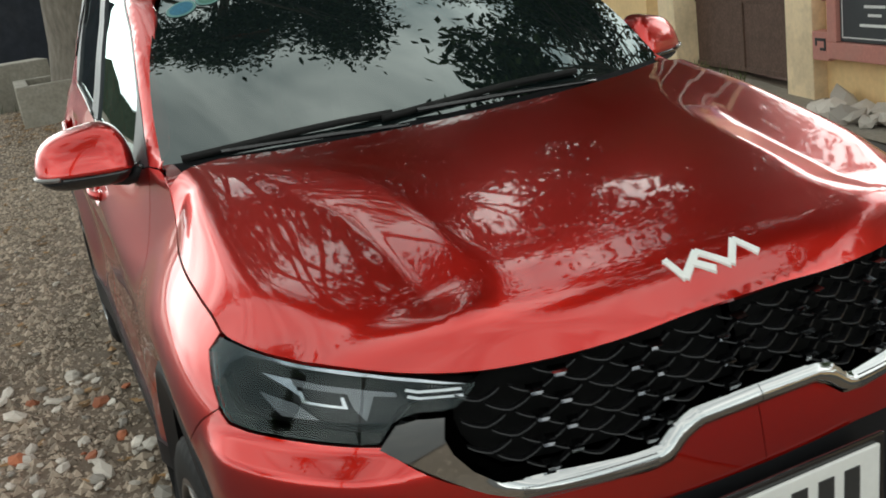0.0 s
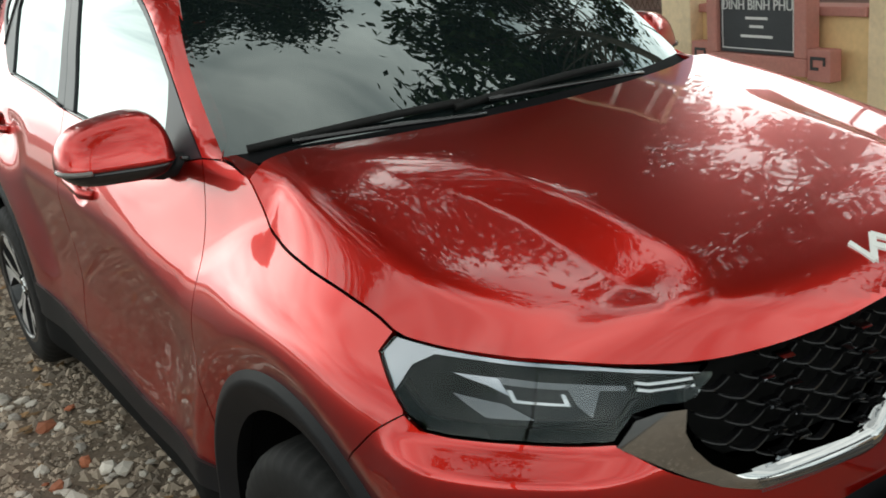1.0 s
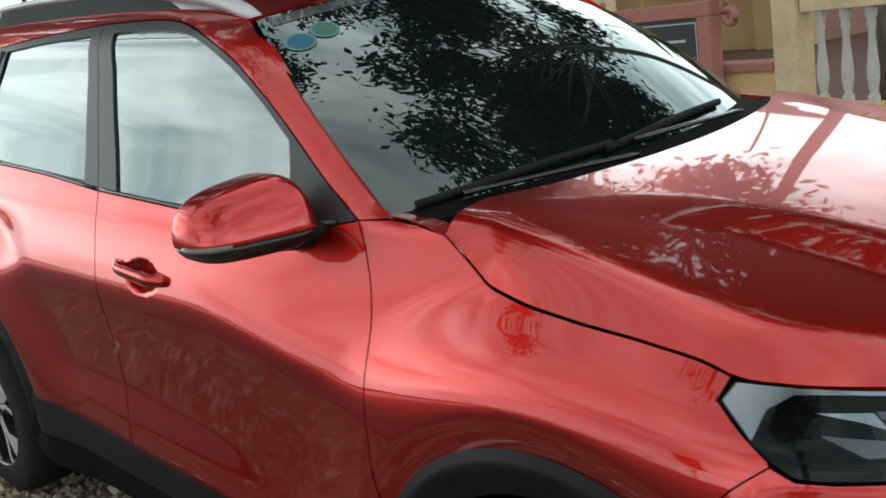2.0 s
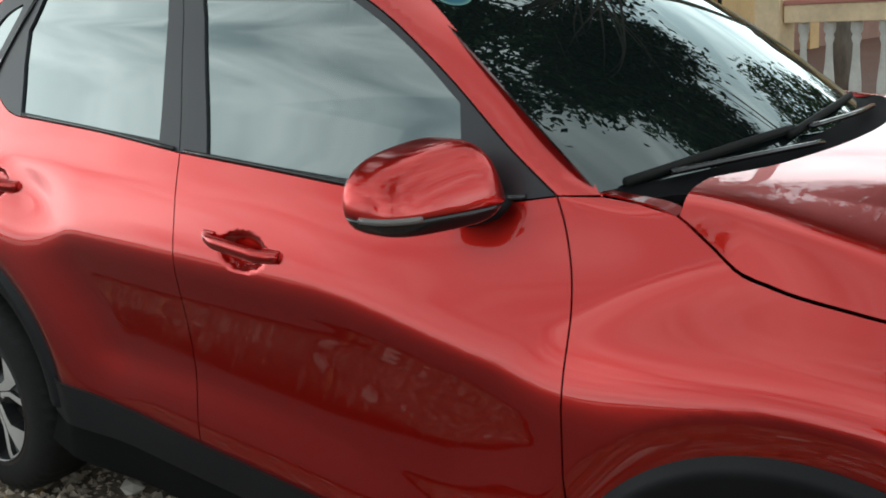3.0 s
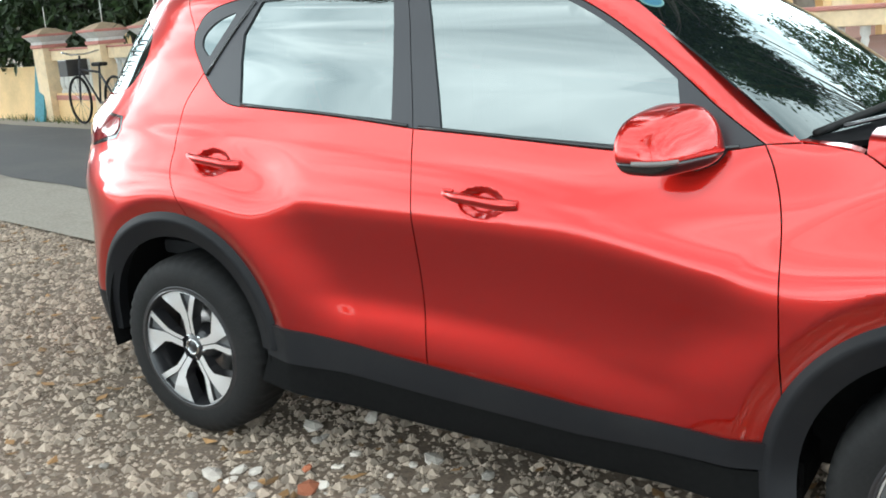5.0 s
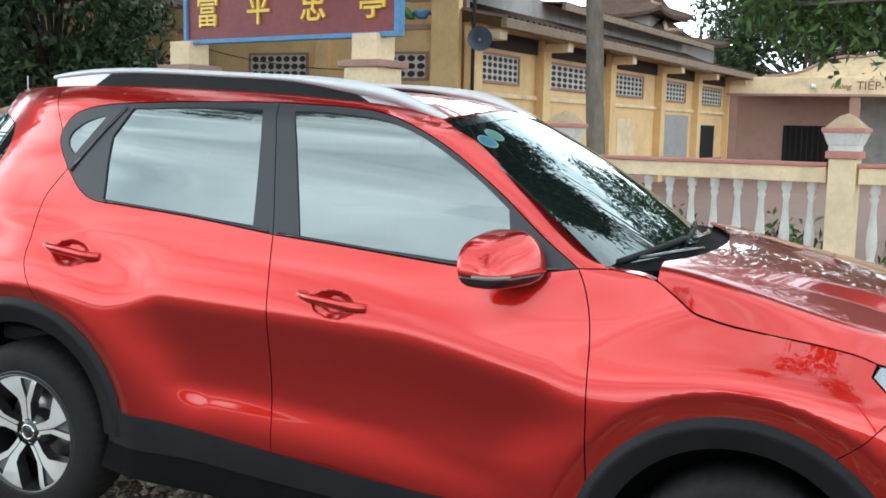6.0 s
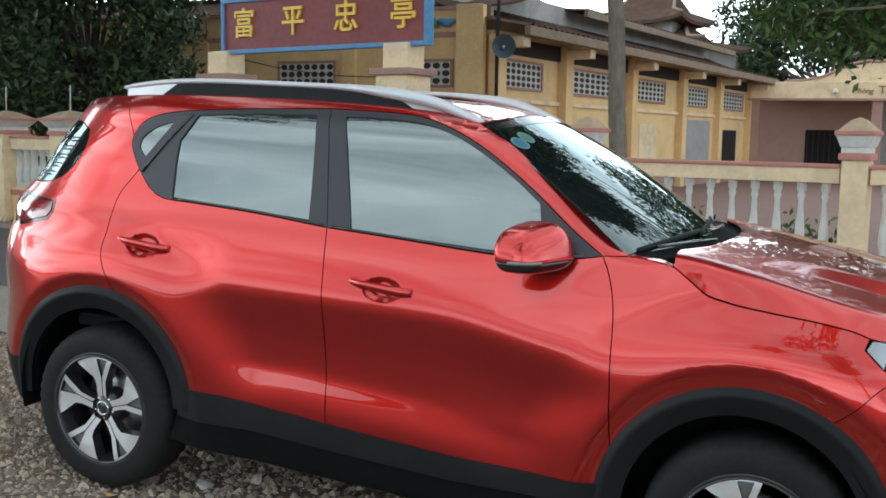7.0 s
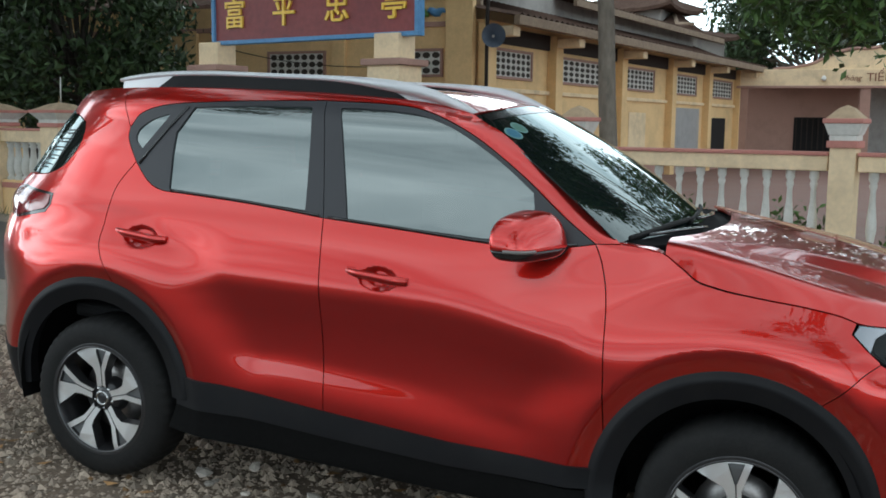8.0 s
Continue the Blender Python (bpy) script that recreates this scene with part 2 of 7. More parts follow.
def panel(name, rim, surface, mat, parent, holes=(), step=0.035, depth=0.014, gap=0.002, mirrored=False, extra=(), label="", unit=1.0, side=None):
    """A sheet-metal panel: the part of a surface inside an outline, with flanges turned in at its edges and true smooth normals.
    unit: metres per unit of the outline's first coordinate."""
    sc = np.array([unit, 1.0])
    rim = dense(inset(np.array(rim, float) * sc, gap), step)
    holes = [dense(inset(np.array(h, float) * sc, -gap), step) for h in holes]
    lo, hi = rim.min(0), rim.max(0)
    gx, gy = np.meshgrid(np.arange(lo[0], hi[0], step) + step / 2, np.arange(lo[1], hi[1], step * 0.86) + step / 2)
    gx[1::2] += step / 2
    pts = np.stack([gx.ravel(), gy.ravel()], 1)
    for (cx, cy, r, s) in extra:
        ex, ey = np.meshgrid(np.arange(cx - r, cx + r, s), np.arange(cy - r, cy + r, s))
        pts = np.concatenate([pts, np.stack([ex.ravel() + s * 0.13, ey.ravel() + s * 0.17], 1)])
    keep = inside(pts, rim)
    for h in holes:
        keep &= ~inside(pts, h)
    pts = pts[keep]
    loops, verts, edges = [rim, *holes], [], []
    for lp in loops:
        k = len(verts)
        verts += [tuple(p) for p in lp]
        edges += [(k + i, k + (i + 1) % len(lp)) for i in range(len(lp))]
    far = np.full(len(pts), 9.0)
    border = np.concatenate(loops)
    for q in border:
        far = np.minimum(far, np.hypot(pts[:, 0] - q[0], pts[:, 1] - q[1]))
    pts = pts[far > step * 0.35] if not extra else pts[far > 0.004]
    verts += [tuple(p) for p in pts]
    V, E, F, _, _, _ = delaunay_2d_cdt([Vector(v) for v in verts], edges, [], 0, 1e-7)
    V = np.array([tuple(v) for v in V])
    F = np.array([f for f in F if len(f) == 3])
    C = V[F].mean(1)
    ok = inside(C, rim)
    for h in holes:
        ok &= ~inside(C, h)
    F = F[ok]
    used = np.unique(F)
    index = -np.ones(len(V), int)
    index[used] = np.arange(len(used))
    V, F = V[used], index[F]

    def at(p):
        q = np.stack(surface(p[:, 0] / unit, p[:, 1]), 1)
        if mirrored:
            q = q * np.array([1, -1, 1])
        return q

    P = at(V)
    h = 0.003
    N = np.cross(at(V + [h, 0]) - at(V - [h, 0]), at(V + [0, h]) - at(V - [0, h]))
    N /= np.maximum(np.linalg.norm(N, axis=1), 1e-9)[:, None]
    if side is not None:
        outward = np.array(side, float) * (np.array([1, -1, 1]) if mirrored else 1)
        N *= np.where(N @ outward < 0, -1, 1)[:, None]
    g = np.cross(P[F[:, 1]] - P[F[:, 0]], P[F[:, 2]] - P[F[:, 0]])
    flip = np.einsum("ij,ij->i", g, N[F].mean(1)) < 0
    F[flip] = F[flip][:, ::-1]
    count = {}
    for f in F:
        for a, b in ((f[0], f[1]), (f[1], f[2]), (f[2], f[0])):
            count[(a, b)] = 1
    rimmed = [(a, b) for (a, b) in count if (b, a) not in count]
    verts, normals, faces = [*P], [*N], [tuple(f) for f in F]
    if depth:
        for a, b in rimmed:
            k = len(verts)
            lean = np.cross(P[b] - P[a], N[a])
            lean /= max(np.linalg.norm(lean), 1e-9)
            verts += [P[a], P[b], P[b] - N[b] * depth, P[a] - N[a] * depth]
            normals += [lean] * 4
            faces.append((k + 1, k, k + 3, k + 2))
    me = mesh_of(name, verts, [tuple(int(i) for i in f) for f in faces], mat, smooth=True)
    me.normals_split_custom_set_from_vertices([tuple(n) for n in normals])
    return part(name, me, mat, parent, label)


# ---- the car's surfaces, in its own axes: x ahead from the rear axle, y to its left, z up ----
def spl(*pts):
    """A smooth curve through (x, value) pairs."""
    X = np.array([p[0] for p in pts], float); Y = np.array([p[1] for p in pts], float)
    D = np.diff(Y) / np.diff(X)
    M = np.concatenate([[D[0]], (D[1:] * np.diff(X)[:-1] + D[:-1] * np.diff(X)[1:]) / (np.diff(X)[1:] + np.diff(X)[:-1]), [D[-1]]])
    def f(x):
        x = np.clip(np.asarray(x, float), X[0], X[-1])
        i = np.clip(np.searchsorted(X, x, side="right") - 1, 0, len(X) - 2)
        h = X[i + 1] - X[i]; t = (x - X[i]) / h
        return (2*t**3 - 3*t**2 + 1) * Y[i] + (t**3 - 2*t**2 + t) * h * M[i] + (3*t**2 - 2*t**3) * Y[i + 1] + (t**3 - t**2) * h * M[i + 1]
    return f
def sm(a, b, x):
    t = np.clip((np.asarray(x, float) - a) / (b - a), 0, 1)
    return t * t * (3 - 2 * t)
SECTION = spl((.16,.78),(.22,.835),(.32,.862),(.455,.868),(.55,.864),(.63,.858),(.75,.858),(.84,.8645),(.895,.868),(.925,.866),(.96,.858),(1.0,.847),(1.08,.822),(1.16,.790),(1.25,.758),(1.35,.726),(1.45,.690),(1.555,.648),(1.60,.605),(1.64,.54))
NOSE = spl((.15,.69),(.3,.81),(.45,.83),(.6,.82),(.8,.79),(.95,.755),(1.02,.725),(1.10,.63))
XB = spl((.15,-.60),(.30,-.69),(.45,-.75),(.6,-.76),(1.0,-.765),(1.1,-.755),(1.19,-.68),(1.35,-.58),(1.5,-.47),(1.57,-.42),(1.64,-.38))
PIL = spl((1.0,2.2),(1.10,2.06),(1.166,1.965),(1.247,1.836),(1.366,1.679),(1.482,1.494),(1.545,1.353),(1.57,1.26),(1.62,1.1))
SCOOP = spl((.3,.54),(.5,.565),(.65,.592),(.83,.612),(1.07,.598),(1.51,.550),(1.81,.486),(2.1,.44))
def width(x, z):
    """Half the body's width at x and z."""
    x = np.asarray(x, float); z = np.asarray(z, float)
    dip = .10 * sm(1.40, 2.10, x) * sm(.62, .80, z) * (1 - sm(.94, 1.18, z)) + .05 * (1 - sm(.30, .60, x)) * sm(.62, .80, z) * (1 - sm(.98, 1.10, z))
    w = SECTION(z + dip)
    zs = SCOOP(x)
    w = w + .0115 * (1 - sm(zs - .125, zs + .045, z)) * sm(.42, .75, x) * (1 - sm(1.70, 2.02, x)) * sm(.1, .3, z)
    w = w - (.030 * ((np.minimum(x, 2.3) - .8) / 1.2)**2 * np.where(x > .8, 1, .9)) * sm(.85, 1.15, z)
    for c in (0.0, 2.5):
        r = np.hypot(x - c, z - .33)
        w = w + np.maximum(.897 - w, 0) * (1 - sm(.50, .80, r)) * (z > .1)
    for cx, cz, edge in ((-.02, .37, .505), (2.475, .365, .532)):
        r = edge - np.hypot(x - cx, z - cz)
        w = w - .34 * .5 * (r + np.sqrt(r * r + .006**2)) * sm(.15, .4, z)
    e = np.clip(x - PIL(z), 0, .12) * sm(1.15, 1.21, z) * (1 - sm(2.06, 2.20, x))
    w = w - .30 * e - 2.0 * e * e
    for cx, cz in ((1.21, .968), (.172, 1.012)):
        d = ((x - cx) / .072)**2 + ((z - cz) / .040)**2
        w = w - .020 * (1 - sm(.35, 1.25, d))
    f = np.clip((x - 2.6) / rise(z), 0, .999)
    w = w * (1 - f**2.7)**(1/2.7)
    b = np.clip((XB(z) + .60 - x) / .60, 0, 1)
    return w * (1 - .30 * b**2.6)
ZG = spl((2.0,1.18),(2.10,1.172),(2.16,1.165),(2.195,1.151),(2.225,1.131),(2.256,1.110),(2.296,1.082),(2.36,1.067),(2.5,1.053),(2.66,1.040),(2.75,1.025),(2.80,1.009),(2.86,1.005),(3.0,1.004),(3.07,.999),(3.14,.987),(3.18,.980),(3.3,.982))
ZC = spl((1.9,1.215),(2.2,1.203),(2.5,1.18),(2.9,1.12),(3.07,1.08),(3.175,1.042),(3.235,1.0),(3.4,.98))
YI = spl((2.1,.66),(2.25,.60),(2.41,.464),(2.55,.402),(2.7,.378),(2.9,.370),(3.08,.372),(3.15,.42),(3.3,.5))
YO = spl((2.1,.69),(2.25,.64),(2.38,.585),(2.5,.545),(2.65,.488),(2.8,.472),(2.95,.470),(3.08,.475),(3.15,.50),(3.3,.6))
SHOULDER = spl((2.0,.965),(2.2,.955),(2.35,.935),(2.5,.915),(2.75,.905),(2.9,.885),(3.05,.84),(3.2,.76),(3.4,.7))
def bend(y, a, b, e):
    """A ramp from 0 at a to 1 at b with rounded corners of radius about e."""
    soft = lambda t: .5 * (t + np.sqrt(t * t + e * e))
    return (soft(y - a) - soft(y - b)) / (b - a)
def hood(x, y):
    """The bonnet's height: a raised middle field, a bevel down to two flanks, and a shoulder that turns down to the fender."""
    x = np.asarray(x, float); y = np.abs(np.asarray(y, float))
    g = ZG(x); w = np.maximum(width(x, g), .02)
    arch = .050 * (.45 + .55 * sm(2.05, 2.75, x))
    bevel = .030 * sm(2.18, 2.90, x) * (1 - sm(2.99, 3.16, x))
    ys = w * SHOULDER(x); yo = np.minimum(YO(x), ys - .03); yi = np.minimum(YI(x), yo - .03)
    flank = .012 * sm(2.05, 2.7, x) * (1 - .5 * sm(2.9, 3.2, x))
    z = ZC(x) - arch * y * y - bevel * bend(y, yi, yo, .009) - flank * bend(y, yo, ys, .03)
    left = ZC(x) - arch * w * w - bevel * bend(w, yi, yo, .009) - flank * bend(w, yo, ys, .03) - g
    turn = .022 + .02 * sm(2.85, 3.1, x)
    far = w + (w - ys)
    return z - left * bend(np.minimum(y, w + .01), ys, far, turn) / bend(w, ys, far, turn)
def rise(z):
    return NOSE(z) - .10
def nose_x(x, z):
    """The nose's angle at which it reaches x."""
    f = np.clip((x - 2.6) / rise(z), 0, .999)
    return float(np.degrees(np.arctan2((1 - f**2.7)**(1/2.7), f)))
def nose_y(y, z):
    """The nose's angle at which it reaches the half width y."""
    t = 45.0
    for _ in range(40):
        p = nose(t, z)
        t += (y - float(-p[1])) * 60
        t = min(max(t, 0.0), 89.0)
    return t
def nose(a, z, off=0.0):
    """The car's front, wrapped round from straight ahead (0 degrees) to its flank (90)."""
    a, z = np.broadcast_arrays(np.radians(np.asarray(a, float)), np.asarray(z, float))
    c, s = np.cos(a), np.sin(a)
    sg = np.sign(s); s = np.abs(s)
    r = (c**2.7 + s**2.7)**(-1/2.7)
    x = 2.6 + rise(z) * r * c
    full = width(np.minimum(x, 2.6 + .9 * rise(z)), z)
    f = np.clip((np.minimum(x, 2.6 + .9 * rise(z)) - 2.6) / rise(z), 0, .999)
    w = full / (1 - f**2.7)**(1/2.7)
    k = 1 + off / .85
    return x + off * c, -sg * (w * r * s + off * s), z
# ---- the car ----
car = thing("car", "glossy red compact SUV with black cladding, parked on gravel", "car", at=CAR)


def arc(cx, cz, r, a0, a1, n=14):
    return [(cx + r * math.cos(radians(a)), cz + r * math.sin(radians(a))) for a in np.linspace(a0, a1, n)]


def skin(off=0.0):
    return lambda x, z: (x, -(width(x, z) + off), z)


def wrap(off=0.0):
    return lambda a, z: nose(a, z, off)


RIGHT = (0, -1, 0)
REARHUB, FRONTHUB, HUBZ = 0.0, 2.5, 0.33
REARARCH, FRONTARCH, ARCHR = (-0.02, 0.37), (2.475, 0.365), 0.45
BELT = curve((1.961, 1.163), (1.85, 1.142), (1.70, 1.131), (1.56, 1.131), (1.238, 1.146), (0.95, 1.157))
BELT_REAR = curve((0.95, 1.157), (0.643, 1.179), (0.354, 1.190), (0.215, 1.196), (0.137, 1.227), (0.063, 1.295))
DLO_REAR = curve((0.063, 1.295), (0.003, 1.379), (-0.005, 1.428))
DLO_TOP = curve((-0.005, 1.428), (0.037, 1.487), (0.157, 1.527), (0.367, 1.550), (0.62, 1.568), (0.861, 1.581))
DLO_FRONT = curve((0.861, 1.581), (1.096, 1.582), (1.236, 1.573), (1.357, 1.541), (1.496, 1.479), (1.68, 1.363), (1.836, 1.245), (1.961, 1.163))
BGAP_TOP = curve((0.861, 1.581), (0.909, 1.36), (0.95, 1.157))
BGAP = curve((0.95, 1.157), (0.966, 1.042), (0.988, 0.841), (1.007, 0.652), (1.024, 0.455), (1.027, 0.40))
RGAP = curve((0.063, 1.295), (0.0, 1.205), (-0.018, 1.137), (-0.013, 1.05), (-0.012, 0.984), (0.012, 0.922), (0.049, 0.861), (0.078, 0.809))
FGAP = curve((1.961, 1.163), (1.988, 1.108), (2.012, 1.03), (2.028, 0.93), (2.040, 0.80), (2.048, 0.70), (2.060, 0.545))
HGAP = [(x, float(ZG(x)) - 0.0012) for x in np.linspace(2.185, 2.787, 34)]
SEAM = curve((2.864, 0.903), (2.82, 0.868), (2.775, 0.818), (2.712, 0.757))
FRONT_GLASS = [(1.045, 1.163), (0.990, 1.366), (0.935, 1.553)] + curve((0.94, 1.556), (1.056, 1.559), (1.241, 1.550), (1.358, 1.523), (1.497, 1.457), (1.614, 1.388), (1.722, 1.310)) + [(1.735, 1.25), (1.745, 1.152), (1.56, 1.146), (1.24, 1.156)]
REAR_GLASS = [(0.250, 1.205), (0.233, 1.333), (0.228, 1.421), (0.290, 1.522)] + curve((0.295, 1.524), (0.549, 1.543), (0.808, 1.553)) + [(0.813, 1.551), (0.845, 1.355), (0.868, 1.178), (0.55, 1.193)]
QUARTER_GLASS = curve((0.073, 1.352), (0.042, 1.382), (0.046, 1.421), (0.097, 1.462), (0.172, 1.489)) + [(0.178, 1.487), (0.08, 1.350)]
ROOF_EDGE = spl((-0.5, 1.545), (-0.3, 1.565), (-0.1, 1.582), (0.2, 1.598), (0.6, 1.607), (1.0, 1.605), (1.25, 1.594), (1.45, 1.560))
XROOF = np.linspace(-0.10, 1.44, 24)


def at_angle(c, p):
    return math.degrees(math.atan2(p[1] - c[1], p[0] - c[0]))


SILL_TOP = [(0.42, 0.482), (0.588, 0.480), (1.026, 0.448), (1.52, 0.422), (2.03, 0.420)]
for mirrored in (False, True):
    kw = dict(mirrored=mirrored, side=RIGHT)
    # doors
    rear_door = panel("rear_door", RGAP + arc(*REARARCH, ARCHR, at_angle(REARARCH, RGAP[-1]), 14.3) + SILL_TOP[:3] + BGAP[-8::-1] + BELT_REAR,
                      skin(), RED, car, step=0.036 if mirrored else 0.017, extra=[(0.172, 1.012, 0.095, 0.009)], **kw)
    front_door = panel("front_door", BGAP[:-7] + SILL_TOP[2:] + arc(*FRONTARCH, ARCHR, 172, at_angle(FRONTARCH, FGAP[-1])) + FGAP[::-1] + BELT,
                       skin(), RED, car, step=0.036 if mirrored else 0.017, extra=[(1.21, 0.968, 0.095, 0.009)], **kw)
    panel("fender", FGAP[::-1] + [(2.045, 1.170), (2.115, 1.166)] + HGAP + [(2.7765, 0.981), (2.8185, 0.944), (2.861, 0.911)] + SEAM +
          arc(*FRONTARCH, ARCHR, at_angle(FRONTARCH, SEAM[-1]), at_angle(FRONTARCH, FGAP[-1])), skin(), RED, car, step=0.036 if mirrored else 0.017, **kw)
    panel("quarter_panel", DLO_REAR + [(-0.055, 1.50), (-0.10, float(ROOF_EDGE(-0.1)))] + [(x, float(ROOF_EDGE(x))) for x in (-0.2, -0.33)] + [(-0.41, 1.548), (-0.455, 1.51), (-0.48, 1.465), (-0.36, 1.45)] +
          curve((-0.29, 1.43), (-0.268, 1.385), (-0.277, 1.32), (-0.34, 1.245), (-0.44, 1.205), (-0.56, 1.19), (-0.645, 1.186)) +
          [(-0.715, 1.12), (-0.74, 1.02), (-0.75, 0.8), (-0.75, 0.6), (-0.742, 0.47), (-0.50, 0.46)] +
          arc(*REARARCH, ARCHR, 168, at_angle(REARARCH, RGAP[-1])) + RGAP[::-1], skin(), RED, car, step=0.036 if mirrored else 0.017, **kw)
    panel("roof_side_rail", [(2.045, 1.170)] + curve((2.045, 1.170), (1.918, 1.257), (1.811, 1.333), (1.698, 1.414), (1.577, 1.497), (1.506, 1.531), (1.44, 1.561)) +
          [(x, float(ROOF_EDGE(x))) for x in XROOF[::-1]] + [(-0.055, 1.50)] + DLO_TOP + DLO_FRONT, skin(), RED, car, step=0.036 if mirrored else 0.02, **kw)
    # window surrounds and glass
    panel("front_window_frame", BGAP_TOP[::-1] + DLO_FRONT + BELT, skin(0.001), TRIM, front_door, holes=[FRONT_GLASS], gap=0.0015, label="satin dark window frame", **kw)
    panel("rear_window_frame", BGAP_TOP + BELT_REAR + DLO_REAR + DLO_TOP, skin(0.001), TRIM, rear_door, holes=[REAR_GLASS, QUARTER_GLASS], gap=0.0015, label="satin dark window frame", **kw)
    panel("front_window", FRONT_GLASS, skin(-0.006), SIDEGLASS, front_door, gap=-0.002, depth=0.004, label="mirror-tinted side window", **kw)
    panel("rear_window", REAR_GLASS, skin(-0.006), SIDEGLASS, rear_door, gap=-0.002, depth=0.004, label="mirror-tinted side window", **kw)
    panel("quarter_window", QUARTER_GLASS, skin(-0.004), SIDEGLASS, rear_door, gap=-0.002, depth=0.004, label="small mirror-tinted window", **kw)
    # rubber seals at the belt, the sash bar of the rear window
    for name, low, high, owner in (("belt_seal", 0.97, 1.90, front_door), ("belt_seal", 0.26, 0.93, rear_door)):
        xs = np.linspace(low, high, 14)
        line = BELT if owner == front_door else BELT_REAR
        lx, lz = np.array([p[0] for p in line])[::-1], np.array([p[1] for p in line])[::-1]
        zs = np.interp(xs, np.sort(lx), lz[np.argsort(lx)])
        pts = [(x, (1 if mirrored else -1) * (float(width(x, z + 0.006)) + 0.004), z + 0.006) for x, z in zip(xs, zs)]
        part(name, sweep(pts, 0.0055, 6), GLOSSBLACK, owner, "black rubber seal")
    pts = [(x, (1 if mirrored else -1) * (float(width(x, z)) + 0.002), z) for x, z in ((0.082, 1.288), (0.12, 1.345), (0.19, 1.44), (0.262, 1.525))]
    part("sash_bar", sweep(pts, 0.006, 6), GLOSSBLACK, rear_door)
    # cladding
    CLAD = CLADDING
    for c, name in ((REARARCH, "rear_arch_cladding"), (FRONTARCH, "front_arch_cladding")):
        lo, hi = (-12, 192) if c is FRONTARCH else (4, 186)

        def arch(a, r, c=c):
            a = np.radians(a)
            x, z = c[0] + r * np.cos(a), c[1] + r * np.sin(a)
            lip = 0.026 - 0.90 * (0.5 * ((r - 0.434) + np.sqrt((r - 0.434) ** 2 + 3e-6))) - np.maximum(0.43 - r, 0) * 0.10
            return x, -(width(x, np.maximum(z, 0.2)) + lip), z
        ring = [(a, 0.464) for a in np.linspace(lo, hi, 40)] + [(a, 0.37) for a in np.linspace(hi, lo, 40)]
        panel(name, ring, arch, CLAD, car, step=0.025, depth=0.05, unit=math.pi / 180 * 0.42, gap=0.0, label="grained black wheel-arch cladding", **kw)
    panel("sill_cladding", [(0.36, 0.49)] + [(x, z + 0.010) for x, z in SILL_TOP] + [(2.06, 0.42), (2.06, 0.36), (1.52, 0.345), (1.03, 0.362), (0.7, 0.378), (0.37, 0.372)],
          skin(0.010), CLAD, car, step=0.03, depth=0.03, gap=0.0, label="grained black sill cladding", **kw)
    # near-black strip covers the lit ground and stands in for shade below the sill
    panel("sill_strip", [(0.36, 0.370), (0.7, 0.376), (1.03, 0.360), (1.52, 0.343), (2.07, 0.350), (2.07, 0.250), (1.5, 0.235), (0.9, 0.245), (0.34, 0.275)],
          skin(0.002), VOID, car, step=0.03, depth=0.06, gap=0.0, label="black strip under the sill standing in for shade", **kw)
    panel("rear_bumper_corner", [(-0.40, 0.47), (-0.50, 0.467), (-0.742, 0.467), (-0.715, 0.36), (-0.63, 0.27), (-0.44, 0.27), (-0.415, 0.36)],
          skin(0.004), CLAD, car, step=0.03, depth=0.04, gap=0.0, label="black lower rear bumper corner", **kw)
    # rear corner glass and tail lamp
    panel("rear_corner_glass", [(-0.36, 1.447)] + curve((-0.293, 1.427), (-0.271, 1.385), (-0.280, 1.32), (-0.343, 1.245), (-0.443, 1.205), (-0.56, 1.192), (-0.665, 1.188)) +
          [(-0.60, 1.31), (-0.53, 1.42), (-0.485, 1.462)], skin(-0.004), FRONTGLASS, car, depth=0.006, label="dark tailgate glass corner", **kw)
    for k in range(5):
        x0, z0 = -0.345 - 0.034 * k, 1.395 - 0.038 * k
        pts = [(x, (1 if mirrored else -1) * (float(width(x, z)) + 0.0005), z) for x, z in ((x0 + 0.035, z0), (x0 - 0.075, z0 - 0.006), (x0 - 0.07, z0 - 0.020), (x0 + 0.01, z0 - 0.014))]
        part("heater_line", sweep(pts, 0.0022, 4), INK, car)
    lamp = panel("tail_lamp", curve((-0.35, 1.130), (-0.34, 1.095), (-0.36, 1.07)) + [(-0.56, 1.02), (-0.725, 1.03), (-0.715, 1.10), (-0.60, 1.135)], skin(0.006), LAMPRED, car, depth=0.02, label="red tail lamp wrapping the corner", **kw)
    panel("lamp_edge", [(-0.335, 1.138), (-0.325, 1.09), (-0.35, 1.055), (-0.56, 1.008), (-0.732, 1.018), (-0.722, 1.11), (-0.60, 1.146)], skin(0.002), GLOSSBLACK, lamp, depth=0.01, **kw)
    # dark inner shell behind the gaps
    panel("inner_shell", [(-0.6, 0.5), (-0.46, 0.45)] + arc(*REARARCH, 0.43, 168, 8, 20) + [(0.5, 0.30), (1.95, 0.30)] + arc(*FRONTARCH, 0.43, 172, 20, 20) + [(2.88, 0.6), (2.80, 0.85), (2.74, 0.97),
          (2.6, 1.015), (2.3, 1.055), (2.18, 1.12), (1.95, 1.13), (1.5, 1.11), (0.95, 1.13), (0.2, 1.17), (-0.2, 1.17), (-0.6, 1.1)],
          skin(-0.028), VOID, car, step=0.06, depth=0.0, **kw)

    # door handles: grip and its end caps over the dished recess
    sgn = 1 if mirrored else -1
